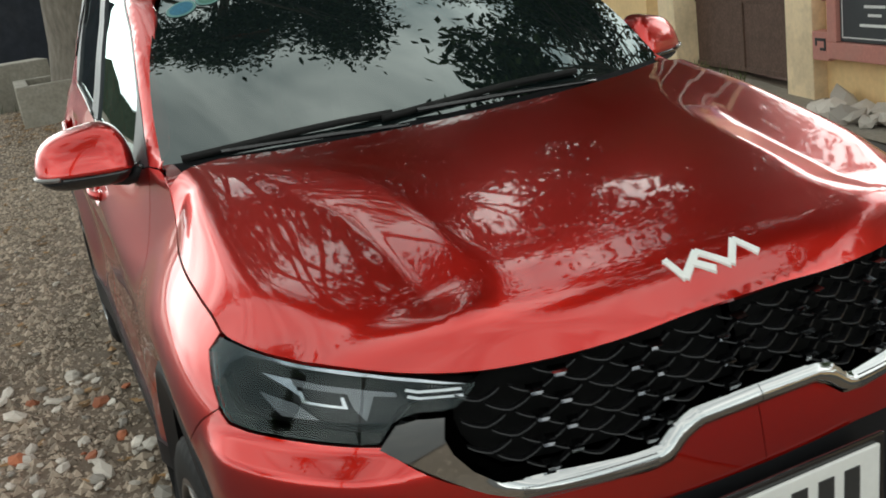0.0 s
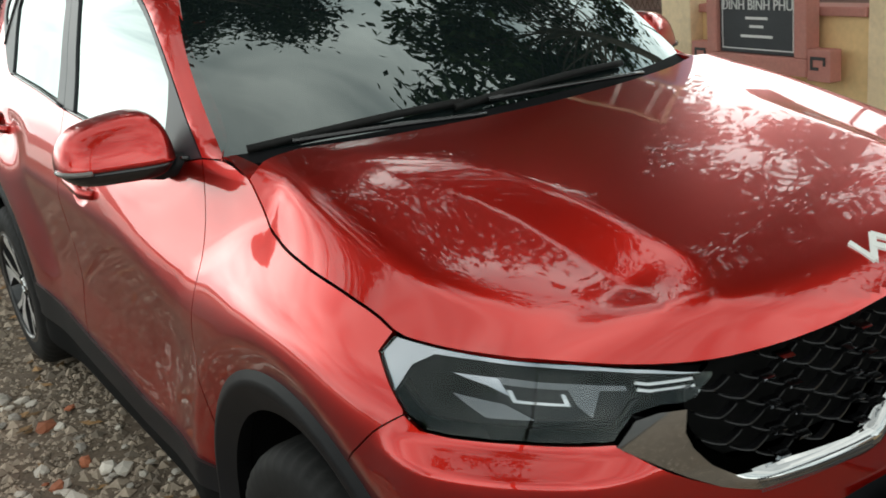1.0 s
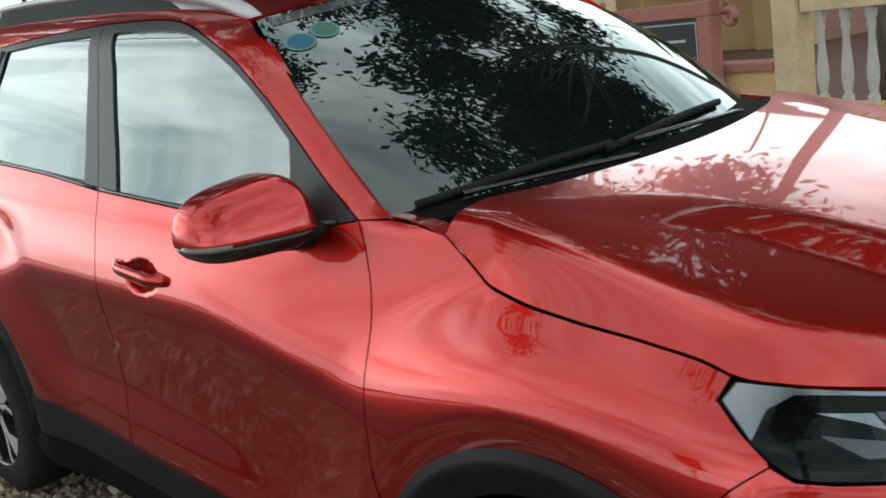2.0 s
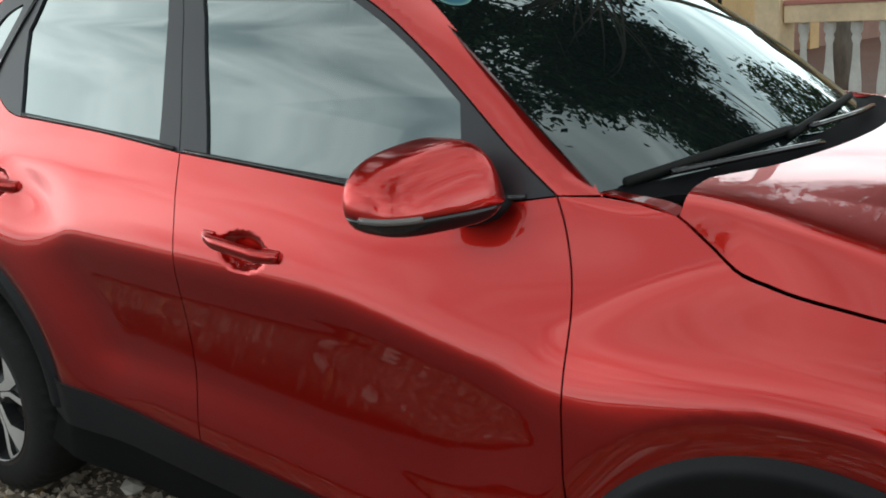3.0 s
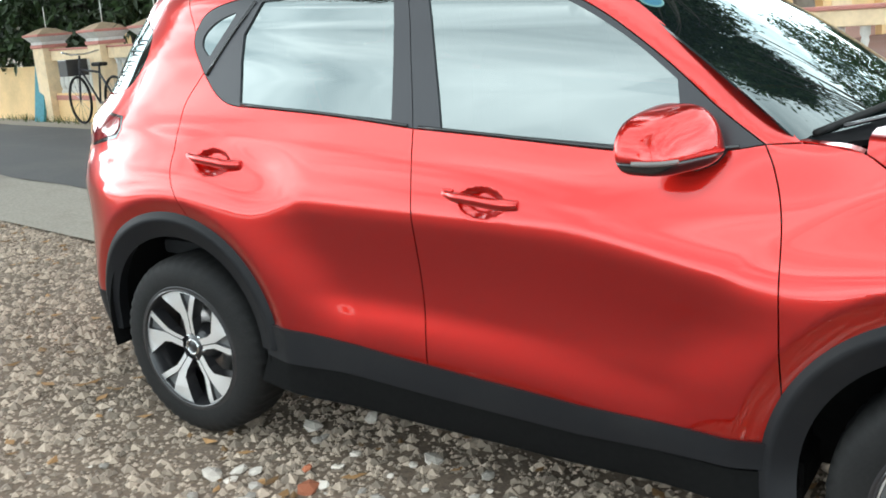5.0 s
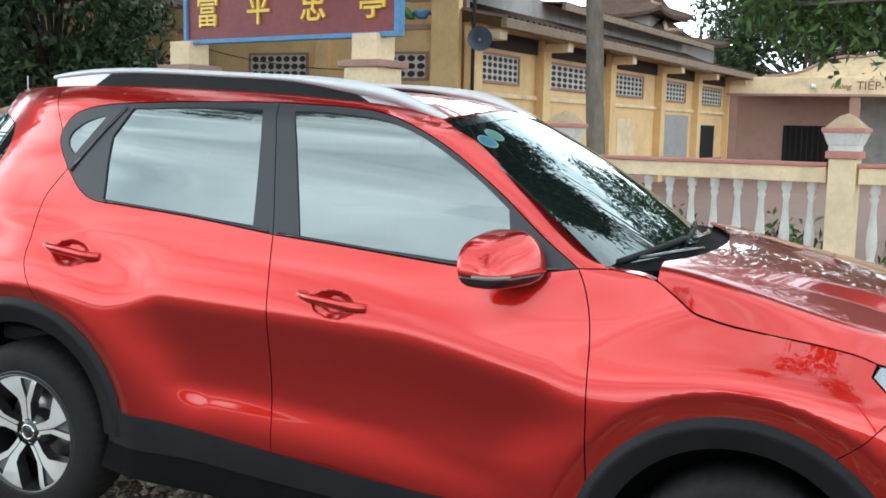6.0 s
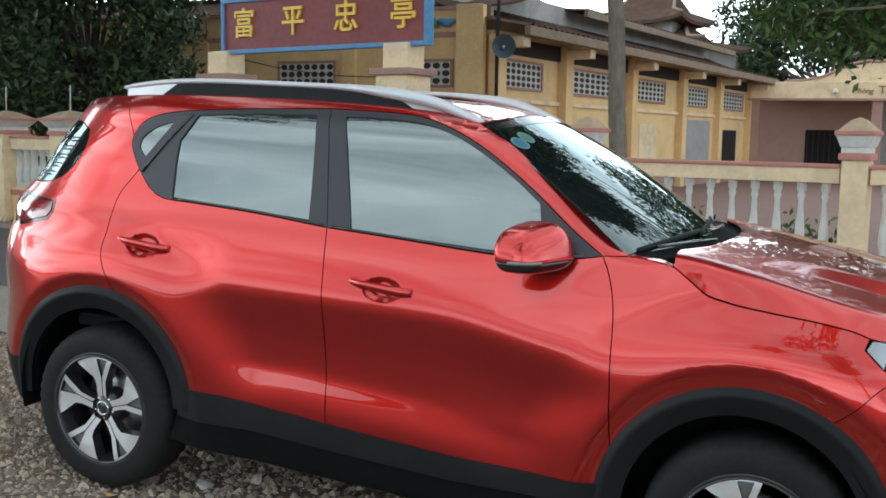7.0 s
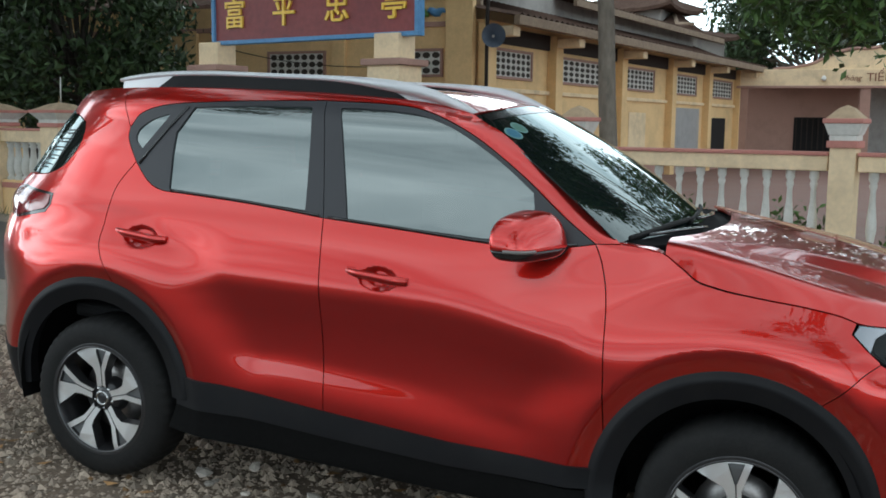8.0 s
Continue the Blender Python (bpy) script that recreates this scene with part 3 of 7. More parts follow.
    for xa, za, xb, zb, owner in ((1.083, 0.988, 1.325, 0.971, front_door), (0.05, 1.028, 0.292, 1.010, rear_door)):
        bm = bmesh.new()
        n = 15
        rows = []
        for i in range(n):
            t = i / (n - 1)
            x, z = xa + (xb - xa) * t, za + (zb - za) * t
            bow = 1 - (2 * t - 1) ** 2
            hgt = 0.0135 * (0.75 + 0.35 * min(1, 4 * min(t, 1 - t))) + 0.003 * t
            y0 = float(width(0.5 * (xa + xb) + 0.11, z)) + 0.004 + 0.022 * min(1.0, bow * 1.6)
            row = []
            for k in range(8):
                a = 2 * math.pi * (k + 0.5) / 8
                row.append(bm.verts.new((x, sgn * (y0 + 0.010 * math.cos(a)), z + hgt * math.sin(a))))
            rows.append(row)
        for a, b in zip(rows, rows[1:]):
            for k in range(8):
                bm.faces.new((a[k], a[(k + 1) % 8], b[(k + 1) % 8], b[k]))
        bm.faces.new(rows[0]); bm.faces.new(rows[-1][::-1])
        for f in bm.faces:
            f.smooth = True
        handle = part("door_handle", bm, RED, owner, "red door handle")
        for t, ln in ((0.06, 0.020), (0.90, 0.026)):
            x, z = xa + (xb - xa) * t, za + (zb - za) * t
            y = sgn * (float(width(0.5 * (xa + xb) + 0.11, z)) + 0.004)
            b2 = boxed(x - ln, x + ln, min(y, y - sgn * 0.03), max(y, y - sgn * 0.03), z - 0.012, z + 0.013, bevel=0.004)
            part("handle_mount", b2, RED, handle)
    # mirror
    mx = Matrix.Translation((1.735, sgn * 0.900, 1.150))

    def shell(levels, n=44):
        """A closed pod from (height, girth) levels: blunt to the rear, tapering and lower towards its outer tip."""
        verts, faces = [], []
        for h, r in levels:
            for k in range(n):
                a = 2 * math.pi * k / n
                ca, sa = math.cos(a), math.sin(a)
                e = 0.58
                px, py = math.copysign(abs(ca) ** e, ca) * r, math.copysign(abs(sa) ** e, sa) * r
                out = (py + 1) / 2
                depth = 0.098 if px > 0 else 0.062
                top = 1 - 0.36 * out ** 2.0
                verts.append((px * depth * (1 - 0.16 * out) + 0.020 - 0.050 * py - 0.16 * max(h, 0), sgn * py * 0.122, h * (top if h > 0 else 1) + 0.006 * (1 - out)))
        for j in range(len(levels) - 1):
            for k in range(n):
                k2 = (k + 1) % n
                faces.append((j * n + k, j * n + k2, (j + 1) * n + k2, (j + 1) * n + k))
        faces += [tuple(range(n))[::-1], tuple((len(levels) - 1) * n + k for k in range(n))]
        me = mesh_of("mirror_shell", verts, faces, smooth=True)
        me.transform(mx)
        bm = bmesh.new()
        bm.from_mesh(me)
        return bm
    dome = [(0.118 * math.sin(t), max(0.01, math.cos(t) ** 0.45)) for t in np.linspace(0, 1.565, 22)]
    mirror = part("side_mirror", shell([(-0.004, 0.985), (-0.003, 0.996)] + dome), RED, car, "red door mirror housing")
    part("mirror_base", shell([(-0.042, 0.60), (-0.042, 0.66), (-0.038, 0.76), (-0.028, 0.88), (-0.016, 0.95), (-0.006, 0.985), (-0.0055, 0.90)]), GLOSSBLACK, mirror, "gloss black lower mirror shell")
    rim_at = lambda a, h: mx @ Vector((math.cos(a) ** 0.58 * 0.098 * (1 - 0.16 * (math.sin(a) ** 0.58 + 1) / 2) + 0.022 - 0.050 * math.sin(a) ** 0.58, sgn * math.sin(a) ** 0.58 * 0.1235, h + 0.006 * (1 - (math.sin(a) ** 0.58 + 1) / 2)))
    part("turn_signal", sweep([tuple(rim_at(a, -0.004)) for a in np.linspace(0.35, 1.53, 14)], 0.0065, 8), AMBER, mirror, "smoked indicator strip")
    stalk = [(1.76, sgn * 0.83, 1.118), (1.80, sgn * 0.80, 1.118), (1.835, sgn * 0.775, 1.128), (1.86, sgn * 0.755, 1.150)]
    part("mirror_stalk", sweep(stalk, [0.030, 0.030, 0.028, 0.022], 10, 0.8), CLADDING, mirror, "black mirror foot")

    # roof rail
    rx = np.linspace(-0.17, 1.43, 30)
    top = spl((-0.17, 0.040), (0.05, 0.056), (0.6, 0.060), (1.0, 0.056), (1.2, 0.040), (1.43, 0.004))
    rail_line = [(x, sgn * (float(width(x, ROOF_EDGE(x))) - 0.030), float(ROOF_EDGE(x)) + float(top(x)) - 0.004) for x in rx]
    rail = part("roof_rail", sweep(rail_line, [0.012] + [0.016] * 17 + [0.017, 0.019, 0.022, 0.026, 0.030, 0.033, 0.035, 0.035, 0.033, 0.030, 0.025, 0.018], 8, 0.70), RAIL, car, "satin silver roof rail")
    def under_rail(name, x0, x1, mat, slant0, slant1, label=""):
        """A web between the rail and the roof, its ends cut aslant."""
        verts, faces = [], []
        for i, x in enumerate(np.linspace(x0, x1, 16)):
            y, z = np.interp(x, rx, [p[1] for p in rail_line]), np.interp(x, rx, [p[2] for p in rail_line])
            low = float(ROOF_EDGE(x)) - 0.012
            high = max(low + 0.004, float(z) - 0.004)
            k = (x - x0) / (x1 - x0)
            lean = slant0 * (1 - k) + slant1 * k
            verts += [(x - lean, y - 0.011, low), (x - lean, y + 0.011, low), (x + lean, y + 0.009, high), (x + lean, y - 0.009, high)]
            if i:
                q = 4 * (i - 1)
                faces += [(q + j, q + (j + 1) % 4, q + 4 + (j + 1) % 4, q + 4 + j) for j in range(4)]
        faces += [(0, 1, 2, 3), tuple(len(verts) - 4 + j for j in range(4))]
        part(name, mesh_of(name, verts, faces), mat, rail, label)
    under_rail("rail_foot", -0.15, 0.08, RAIL, 0.0, 0.045)
    under_rail("rail_insert", 0.08, 1.15, CLADDING, 0.045, -0.05, "black rail insert")
    under_rail("rail_foot", 1.15, 1.40, RAIL, -0.05, 0.0)

# roof, windscreen, scuttle
edge = lambda x: width(x, ROOF_EDGE(x))
roof_surface = lambda x, y: (x, y, ROOF_EDGE(x) + 0.038 * (1 - np.clip(np.abs(y) / edge(x), 0, 1.1) ** 2.2))
XR = np.linspace(-0.41, 1.43, 26)
panel("roof", [(x, -float(edge(x))) for x in XR] + curve((1.44, -0.5), (1.47, -0.25), (1.48, 0), (1.47, 0.25), (1.44, 0.5)) + [(x, float(edge(x))) for x in XR[::-1]],
      roof_surface, RED, car, step=0.05, side=(0, 0, 1))


def screen(u, v, off=0.0):
    u, v = np.asarray(u, float), np.asarray(v, float)
    q = np.abs(u)
    bx, by, bz = 2.05 + 0.175 * (1 - q ** 2.2), 0.722 * u, 1.165 + 0.012 * (1 - q ** 2)
    tx, ty, tz = 1.437 + 0.048 * (1 - q ** 2), 0.535 * u, 1.561 + 0.038 * (1 - q ** 2)
    b = np.sin(np.pi * np.clip(v, 0, 1)) * 0.022 + off
    return bx + (tx - bx) * v + b * 0.52, by + (ty - by) * v + u * 0.034 * np.sin(np.pi * np.clip(v, 0, 1)), bz + (tz - bz) * v + b * 0.85


ring = [(u, 0.0) for u in np.linspace(-1.025, 1.025, 20)] + [(u, 1.0) for u in np.linspace(1.025, -1.025, 20)]
windscreen = panel("windscreen", ring, screen, FRONTGLASS, car, step=0.05, depth=0.006, unit=1.0, side=(1, 0, 1), gap=0.004, label="tinted windscreen")
band = [(u, 0.985) for u in np.linspace(-0.97, 0.97, 20)] + [(u, 0.93) for u in np.linspace(0.97, -0.97, 20)]
panel("screen_band", band, lambda u, v: screen(u, v, 0.0015), GLOSSBLACK, windscreen, step=0.05, depth=0.0, side=(1, 0, 1))
for name, cu, cv, mat, r in (("sticker", -0.905, 0.805, STICKERBLUE, 0.040), ("sticker", -0.775, 0.838, STICKERGREEN, 0.038)):
    disc = [(cu + r * 1.75 * math.cos(a), cv + r * 1.25 * math.sin(a)) for a in np.linspace(0, 2 * math.pi, 24, endpoint=False)]
    st = panel(name, disc, lambda u, v: screen(u, v, 0.0022), STICKEREDGE, windscreen, step=0.02, depth=0.0, side=(1, 0, 1), gap=0, label="round inspection sticker")
    disc = [(cu + r * 1.4 * math.cos(a), cv + r * 1.0 * math.sin(a)) for a in np.linspace(0, 2 * math.pi, 24, endpoint=False)]
    panel("sticker_field", disc, lambda u, v: screen(u, v, 0.0032), mat, st, step=0.02, depth=0.0, side=(1, 0, 1), gap=0)

COWL_X = spl((-0.75, 2.06), (-0.725, 2.075), (-0.69, 2.112), (-0.63, 2.17), (-0.52, 2.228), (-0.325, 2.28), (-0.11, 2.308), (0, 2.312), (0.11, 2.308), (0.325, 2.28), (0.52, 2.228), (0.63, 2.17), (0.69, 2.112), (0.725, 2.075), (0.75, 2.06))


def scuttle(v, y):
    bx, _, bz = screen(np.clip(y / 0.722, -1.03, 1.03), 0.02)
    fx = COWL_X(y)
    return bx + (fx + 0.03 - bx) * v, y, bz + (hood(fx + 0.03, y) - 0.022 - bz) * v - 0.012 * np.sin(np.pi * np.clip(v, 0, 1))


panel("scuttle_cover", [(0, y) for y in np.linspace(-0.715, 0.715, 24)] + [(1, y) for y in np.linspace(0.715, -0.715, 24)], scuttle, SCUTTLE, car, step=0.06, unit=0.15, side=(0, 0, 1), gap=0.0, label="black plastic scuttle cover")
HX = np.linspace(2.19, 2.785, 26)
HY = [-float(width(x, ZG(x))) for x in HX]
front_edge = [(x, -float(width(x, ZG(x))) * 0.999) for x in np.linspace(2.793, 3.0, 12)]
for a in np.linspace(nose_x(3.0, 1.004), 0, 26)[1:]:
    px, py, _ = nose(np.array(a), np.array(0.99))
    px, py, _ = nose(np.array(a), ZG(px))
    front_edge.append((float(px) - 0.003, float(py) * 0.999))
front_edge = front_edge[:-1] + [(x, -y) for x, y in front_edge[::-1]]
side_edge = list(zip(HX, HY))
rear_edge = [(max(2.186, float(COWL_X(y))), y) for y in np.linspace(-0.71, 0.71, 32)]
panel("bonnet", rear_edge[::-1] + side_edge + front_edge + [(x, -y) for x, y in side_edge[::-1]], lambda x, y: (x, y, hood(x, y)), RED, car, step=0.017, depth=0.009, side=(0, 0, 1), gap=0.0015)
shelf_x = np.linspace(2.035, 2.184, 8)
for mirrored in (False, True):
    panel("scuttle_end", [(x, -float(width(x, ZG(x)))) for x in shelf_x] + [(2.184, -0.705), (2.10, -0.708), (2.035, -0.712)],
          lambda x, y: (x, y, ZG(x) - 0.004 + 0.05 * (width(x, ZG(x)) - np.abs(y))), RED, car, step=0.02, depth=0.004, side=(0, 0, 1), gap=0.0, mirrored=mirrored)

# wipers
for y0, y1, x1, v0, v1 in ((-0.16, -0.60, 0, -0.02, 0.015), (0.40, -0.12, 0, -0.02, 0.035)):
    a = [screen(np.array(y0 / 0.72), np.array(v0), 0.022), screen(np.array((y0 + y1) / 1.44), np.array((v0 + v1) / 2), 0.028), screen(np.array(y1 / 0.72), np.array(v1), 0.02)]
    b = [screen(np.array((y0 - 0.02) / 0.72), np.array(v0 + 0.075), 0.012), screen(np.array((y0 + y1) / 1.44), np.array((v0 + v1) / 2 + 0.055), 0.014), screen(np.array((y1 - 0.09) / 0.72), np.array(v1 + 0.005), 0.012)]
    arm = part("wiper", sweep([tuple(float(q) for q in p) for p in curve(*[[float(c) for c in p] for p in a])], 0.009, 6, 0.7), GLOSSBLACK, car, "black windscreen wiper")
    part("wiper_blade", sweep([tuple(float(q) for q in p) for p in curve(*[[float(c) for c in p] for p in b])], 0.008, 6, 1.2), RUBBER, arm)

# nose: bumper, lamps, grille
for mirrored in (False, True):
    kw = dict(mirrored=mirrored, side=(1, -0.7, 0), unit=0.012)
    low_chrome = [(0.634, 0.885), (0.60, 0.858), (0.55, 0.822), (0.50, 0.795), (0.44, 0.777), (0.382, 0.776), (0.231, 0.767), (0.187, 0.772), (0.150, 0.800), (0.12, 0.812)]
    up_chrome = [(0.600, 0.924), (0.568, 0.932), (0.529, 0.931), (0.539, 0.896), (0.533, 0.869), (0.51, 0.835), (0.475, 0.812), (0.384, 0.809), (0.255, 0.807), (0.20, 0.808), (0.165, 0.838), (0.13, 0.848)]
    ny = lambda pts: [(nose_y(y, z), z) for y, z in pts]
    nx = lambda pts: [(nose_x(x, z), z) for x, z in pts]
    def lipped(a, z):
        """The bumper's skin: it stands out in a soft ledge under the lamp."""
        x, y, _ = nose(a, z)
        return nose(a, z, 0.028 * (1 - sm(0.832, 0.884, z)) * (0.35 + 0.65 * sm(0.62, 0.80, z)) * sm(0.52, 0.70, np.abs(y)) * sm(2.80, 2.94, x))
    panel("front_bumper", nx(SEAM[::-1]) + nx([(2.898, 0.886), (2.945, 0.884)]) + ny([(0.737, 0.886), (0.672, 0.885)]) + ny(low_chrome) + [(0.0, 0.812), (0.0, 0.705)] + ny([(0.22, 0.708), (0.42, 0.695), (0.60, 0.655), (0.70, 0.60)]) +
          nx([(2.96, 0.53), (2.915, 0.46)]) + nx(arc(*FRONTARCH, ARCHR, 12, at_angle(FRONTARCH, SEAM[-1]), 10)), lipped, RED, car, step=0.02, gap=0.001, **kw)
    panel("lower_bumper", [(0.0, 0.712)] + ny([(0.22, 0.712), (0.42, 0.70), (0.60, 0.66), (0.70, 0.605)]) + nx([(2.95, 0.54), (2.90, 0.44), (2.86, 0.28)]) + [(45, 0.22), (0, 0.22)],
          wrap(-0.012), CLADDING, car, step=0.04, depth=0.05, gap=0.0, label="black lower bumper", **kw)
    lens_rim = nx([(2.792, 1.007)]) + ny([(0.768, 1.004), (0.72, 1.003), (0.68, 1.002), (0.65, 1.000), (0.62, 0.996), (0.556, 0.986), (0.515, 0.976), (0.474, 0.969), (0.479, 0.962), (0.512, 0.937), (0.529, 0.933), (0.568, 0.934), (0.602, 0.926), (0.636, 0.889), (0.672, 0.889), (0.737, 0.890)]) + nx([(2.945, 0.888), (2.900, 0.890), (2.866, 0.908), (2.821, 0.943), (2.779, 0.980)])
    lamp = panel("headlight", lens_rim, wrap(0.001), LENS, car, step=0.03, depth=0.006, gap=0.001, label="clear headlight with dark inner housing", **kw)
    panel("lamp_housing", lens_rim, wrap(-0.036), VOID, lamp, step=0.03, depth=-0.018, gap=0.005, label="black lamp housing", **kw)
    # thin bright guide; its wide outer wedge imitates sky mirrored in the lens corner
    brow = nx([(2.796, 1.004)]) + ny([(0.767, 1.001), (0.72, 1.000), (0.65, 0.997), (0.62, 0.993), (0.556, 0.983), (0.49, 0.968), (0.52, 0.970), (0.556, 0.976), (0.62, 0.986), (0.68, 0.9915), (0.74, 0.993)]) + nx([(2.875, 0.991), (2.845, 0.972), (2.838, 0.945), (2.834, 0.932), (2.823, 0.943), (2.782, 0.980)])
    panel("light_guide", brow, wrap(-0.004), LAMPBRIGHT, lamp, step=0.02, depth=0.012, gap=0.001, label="silver daytime light guide, its outer wedge standing in for a sky reflection", **kw)
    shelf = ny([(0.735, 0.968), (0.66, 0.964), (0.60, 0.958), (0.60, 0.951), (0.66, 0.955), (0.735, 0.958)])
    panel("lamp_shelf", shelf, wrap(-0.018), LAMPSILVER, lamp, step=0.02, depth=0.02, gap=0.0, **kw)
    module = ny([(0.745, 0.955), (0.66, 0.958), (0.60, 0.952), (0.59, 0.93), (0.62, 0.905), (0.73, 0.903), (0.755, 0.92)])
    panel("reflector", module, wrap(-0.034), GRILLEBLACK, lamp, step=0.02, depth=0.02, gap=0.001, label="grey reflector bowl", **kw)
    # bright panel put in for the reflection on the projector
    panel("reflector_facet", ny([(0.778, 0.962), (0.738, 0.963), (0.736, 0.940), (0.752, 0.951)]), wrap(-0.026), LAMPBRIGHT, lamp, step=0.02, depth=0.006, gap=0.0, label="bright facet standing in for the projector's reflection", **kw)
    panel("reflector_facet", ny([(0.672, 0.957), (0.632, 0.955), (0.655, 0.912), (0.668, 0.930)]), wrap(-0.026), LAMPSILVER, lamp, step=0.02, depth=0.006, gap=0.0, label="dull grey reflector facet", **kw)
    panel("reflector_facet", ny([(0.79, 0.935), (0.745, 0.928), (0.72, 0.908), (0.77, 0.906)]), wrap(-0.026), LAMPSILVER, lamp, step=0.02, depth=0.006, gap=0.0, label="dull grey reflector facet", **kw)
    chrome_u = ny([(0.735, 0.949), (0.730, 0.949), (0.730, 0.936), (0.681, 0.934), (0.681, 0.947), (0.676, 0.947), (0.675, 0.930), (0.735, 0.932)])
    panel("reflector_frame", chrome_u, wrap(-0.024), CHROME, lamp, step=0.02, depth=0.004, gap=0.0, **kw)
    for za, zb in ((0.957, 0.953), (0.947, 0.943)):
        panel("light_bar", ny([(0.505, za - 0.001), (0.57, za), (0.585, za + 0.004), (0.588, zb + 0.004), (0.57, zb), (0.505, zb - 0.001)]), wrap(-0.022), SILVER, lamp, step=0.02, depth=0.006, gap=0.0, **kw)
    sg = -1 if not mirrored else 1
    low_y, low_z = [0, .12, .15, .187, .231, .382, .44, .5, .55, .6, .634], [.813, .812, .80, .772, .767, .776, .777, .795, .822, .858, .885]
    up_y0, up_z0 = [0, .13, .165, .2, .255, .384, .475, .51, .533, .54, .568, .6, .634], [.85, .848, .838, .808, .807, .809, .812, .835, .869, .93, .932, .924, .89]

    def domed(a, z):
        """The garnish's surface: bowed out between its lower and upper edge."""
        yy = np.abs(nose(a, z)[1])
        lo, hi = np.interp(yy, low_y, low_z), np.interp(yy, up_y0, up_z0)
        k = np.clip((z - lo) / np.maximum(hi - lo, 0.004), -0.1, 1.1) * 2 - 1
        return nose(a, z, 0.006 + 0.011 * (1 - k * k) * (1 - sm(0.40, 0.50, yy)) + 0.14 * np.clip(z - 0.86, -0.03, 0.08) * sm(0.46, 0.53, yy))
    chrome = panel("chrome_garnish", ny([low_chrome[0]] + up_chrome) + [(0, 0.850), (0, 0.813)] + ny(low_chrome[:0:-1]), domed, CHROME, car, step=0.012, depth=0.035, gap=0.001, label="chrome grille garnish with a dimpled lower band", **kw)
    # dimples along the lower band
    dots, faces = [], []
    for i in range(46):
        for j in range(4):
            y = 0.215 + i * 0.0050 + (j % 2) * 0.0025
            z = 0.779 + j * 0.0068
            p = np.array([float(c) for c in nose(np.array(nose_y(y, z)), np.array(z), 0.0045 + 0.013 * (1 - min(1, abs((z - 0.7895) / 0.0195)) ** 2))])
            if mirrored:
                p[1] = -p[1]
            k = len(dots)
            dots += [p + [0.0, -0.0019, 0], p + [0, 0, -0.0026], p + [0, 0.0019, 0], p + [0, 0, 0.0026], p + [0.0022, 0, 0]]
            faces += [(k, k + 1, k + 4), (k + 1, k + 2, k + 4), (k + 2, k + 3, k + 4), (k + 3, k, k + 4)]
    part("garnish_pattern", mesh_of("dimples", dots, faces), RIMDARK, chrome, "dark dimples in the chrome band")
    rimg = ny([(0.474, 0.965), (0.40, 0.983), (0.30, 0.987), (0.167, 0.981)]) + [(0, 0.978), (0, 0.846)] + ny(up_chrome[:1:-1])
    panel("grille_backing", rimg, wrap(-0.055), VOID, car, step=0.05, depth=-0.025, gap=0.0, label="dark grille opening", **kw)

# grille bars: swept-wing chips in staggered rows
grille = new("grille")
grille.parent = car
verts, faces = [], []
for s in np.linspace(-1, 1, 9):
    d = 0.0105 * (1 - abs(s) ** 2.2)
    x = 0.012 * (1 - abs(s))
    for dx, dz in ((x + 0.004, 0.0012), (x + 0.005, -0.0012), (x - 0.012, -0.005), (x - 0.012, -0.002)):
        verts.append((dx, s * 0.036, dz - d))
for i in range(8):
    for k in range(4):
        k2 = (k + 1) % 4
        faces.append((i * 4 + k, i * 4 + k2, i * 4 + 4 + k2, i * 4 + 4 + k))
bar_mesh = mesh_of("grille_bar", verts, faces, GRILLEBLACK)
verts = [(0.020, -0.011, 0.003), (0.020, 0.011, 0.003), (0.012, 0.008, -0.008), (0.012, -0.008, -0.008), (-0.006, -0.016, 0.006), (-0.006, 0.016, 0.006), (-0.006, 0.010, -0.012), (-0.006, -0.010, -0.012)]
chip_mesh = mesh_of("grille_chip", verts, [(0, 1, 2, 3), (0, 4, 5, 1), (1, 5, 6, 2), (2, 6, 7, 3), (3, 7, 4, 0)], LAMPBRIGHT)
up_y, up_z = [0.0, 0.13, 0.165, 0.20, 0.255, 0.384, 0.475, 0.51, 0.53, 0.54], [0.852, 0.852, 0.842, 0.812, 0.812, 0.813, 0.816, 0.838, 0.87, 0.896]
for row in range(8):
    for col in range(-7, 8):
        y, z = col * 0.088 + (row % 2) * 0.044, 0.968 - row * 0.0205
        ay = abs(y)
        if ay > 0.50 or z < np.interp(ay, up_y, up_z) + 0.010 or z > np.interp(ay, [0, 0.17, 0.3, 0.4, 0.5], [0.972, 0.974, 0.980, 0.974, 0.95]):
            continue
        a = nose_y(ay, z)
        px, py, pz = [float(c) for c in nose(np.array(a), np.array(z), -0.022)]
        turn = -a * 0.55 if y < 0 else a * 0.55
        bar = part("grille_bar", bar_mesh, None, grille)
        bar.matrix_basis = pose(px, py if y < 0 else -py, pz, 0, 0, turn)
        if (col + row) % 2:
            continue
        chip = part("grille_chip", chip_mesh, None, grille)
        chip.matrix_basis = pose(px + 0.010, py if y < 0 else -py, pz - 0.008, 0, 0, turn)

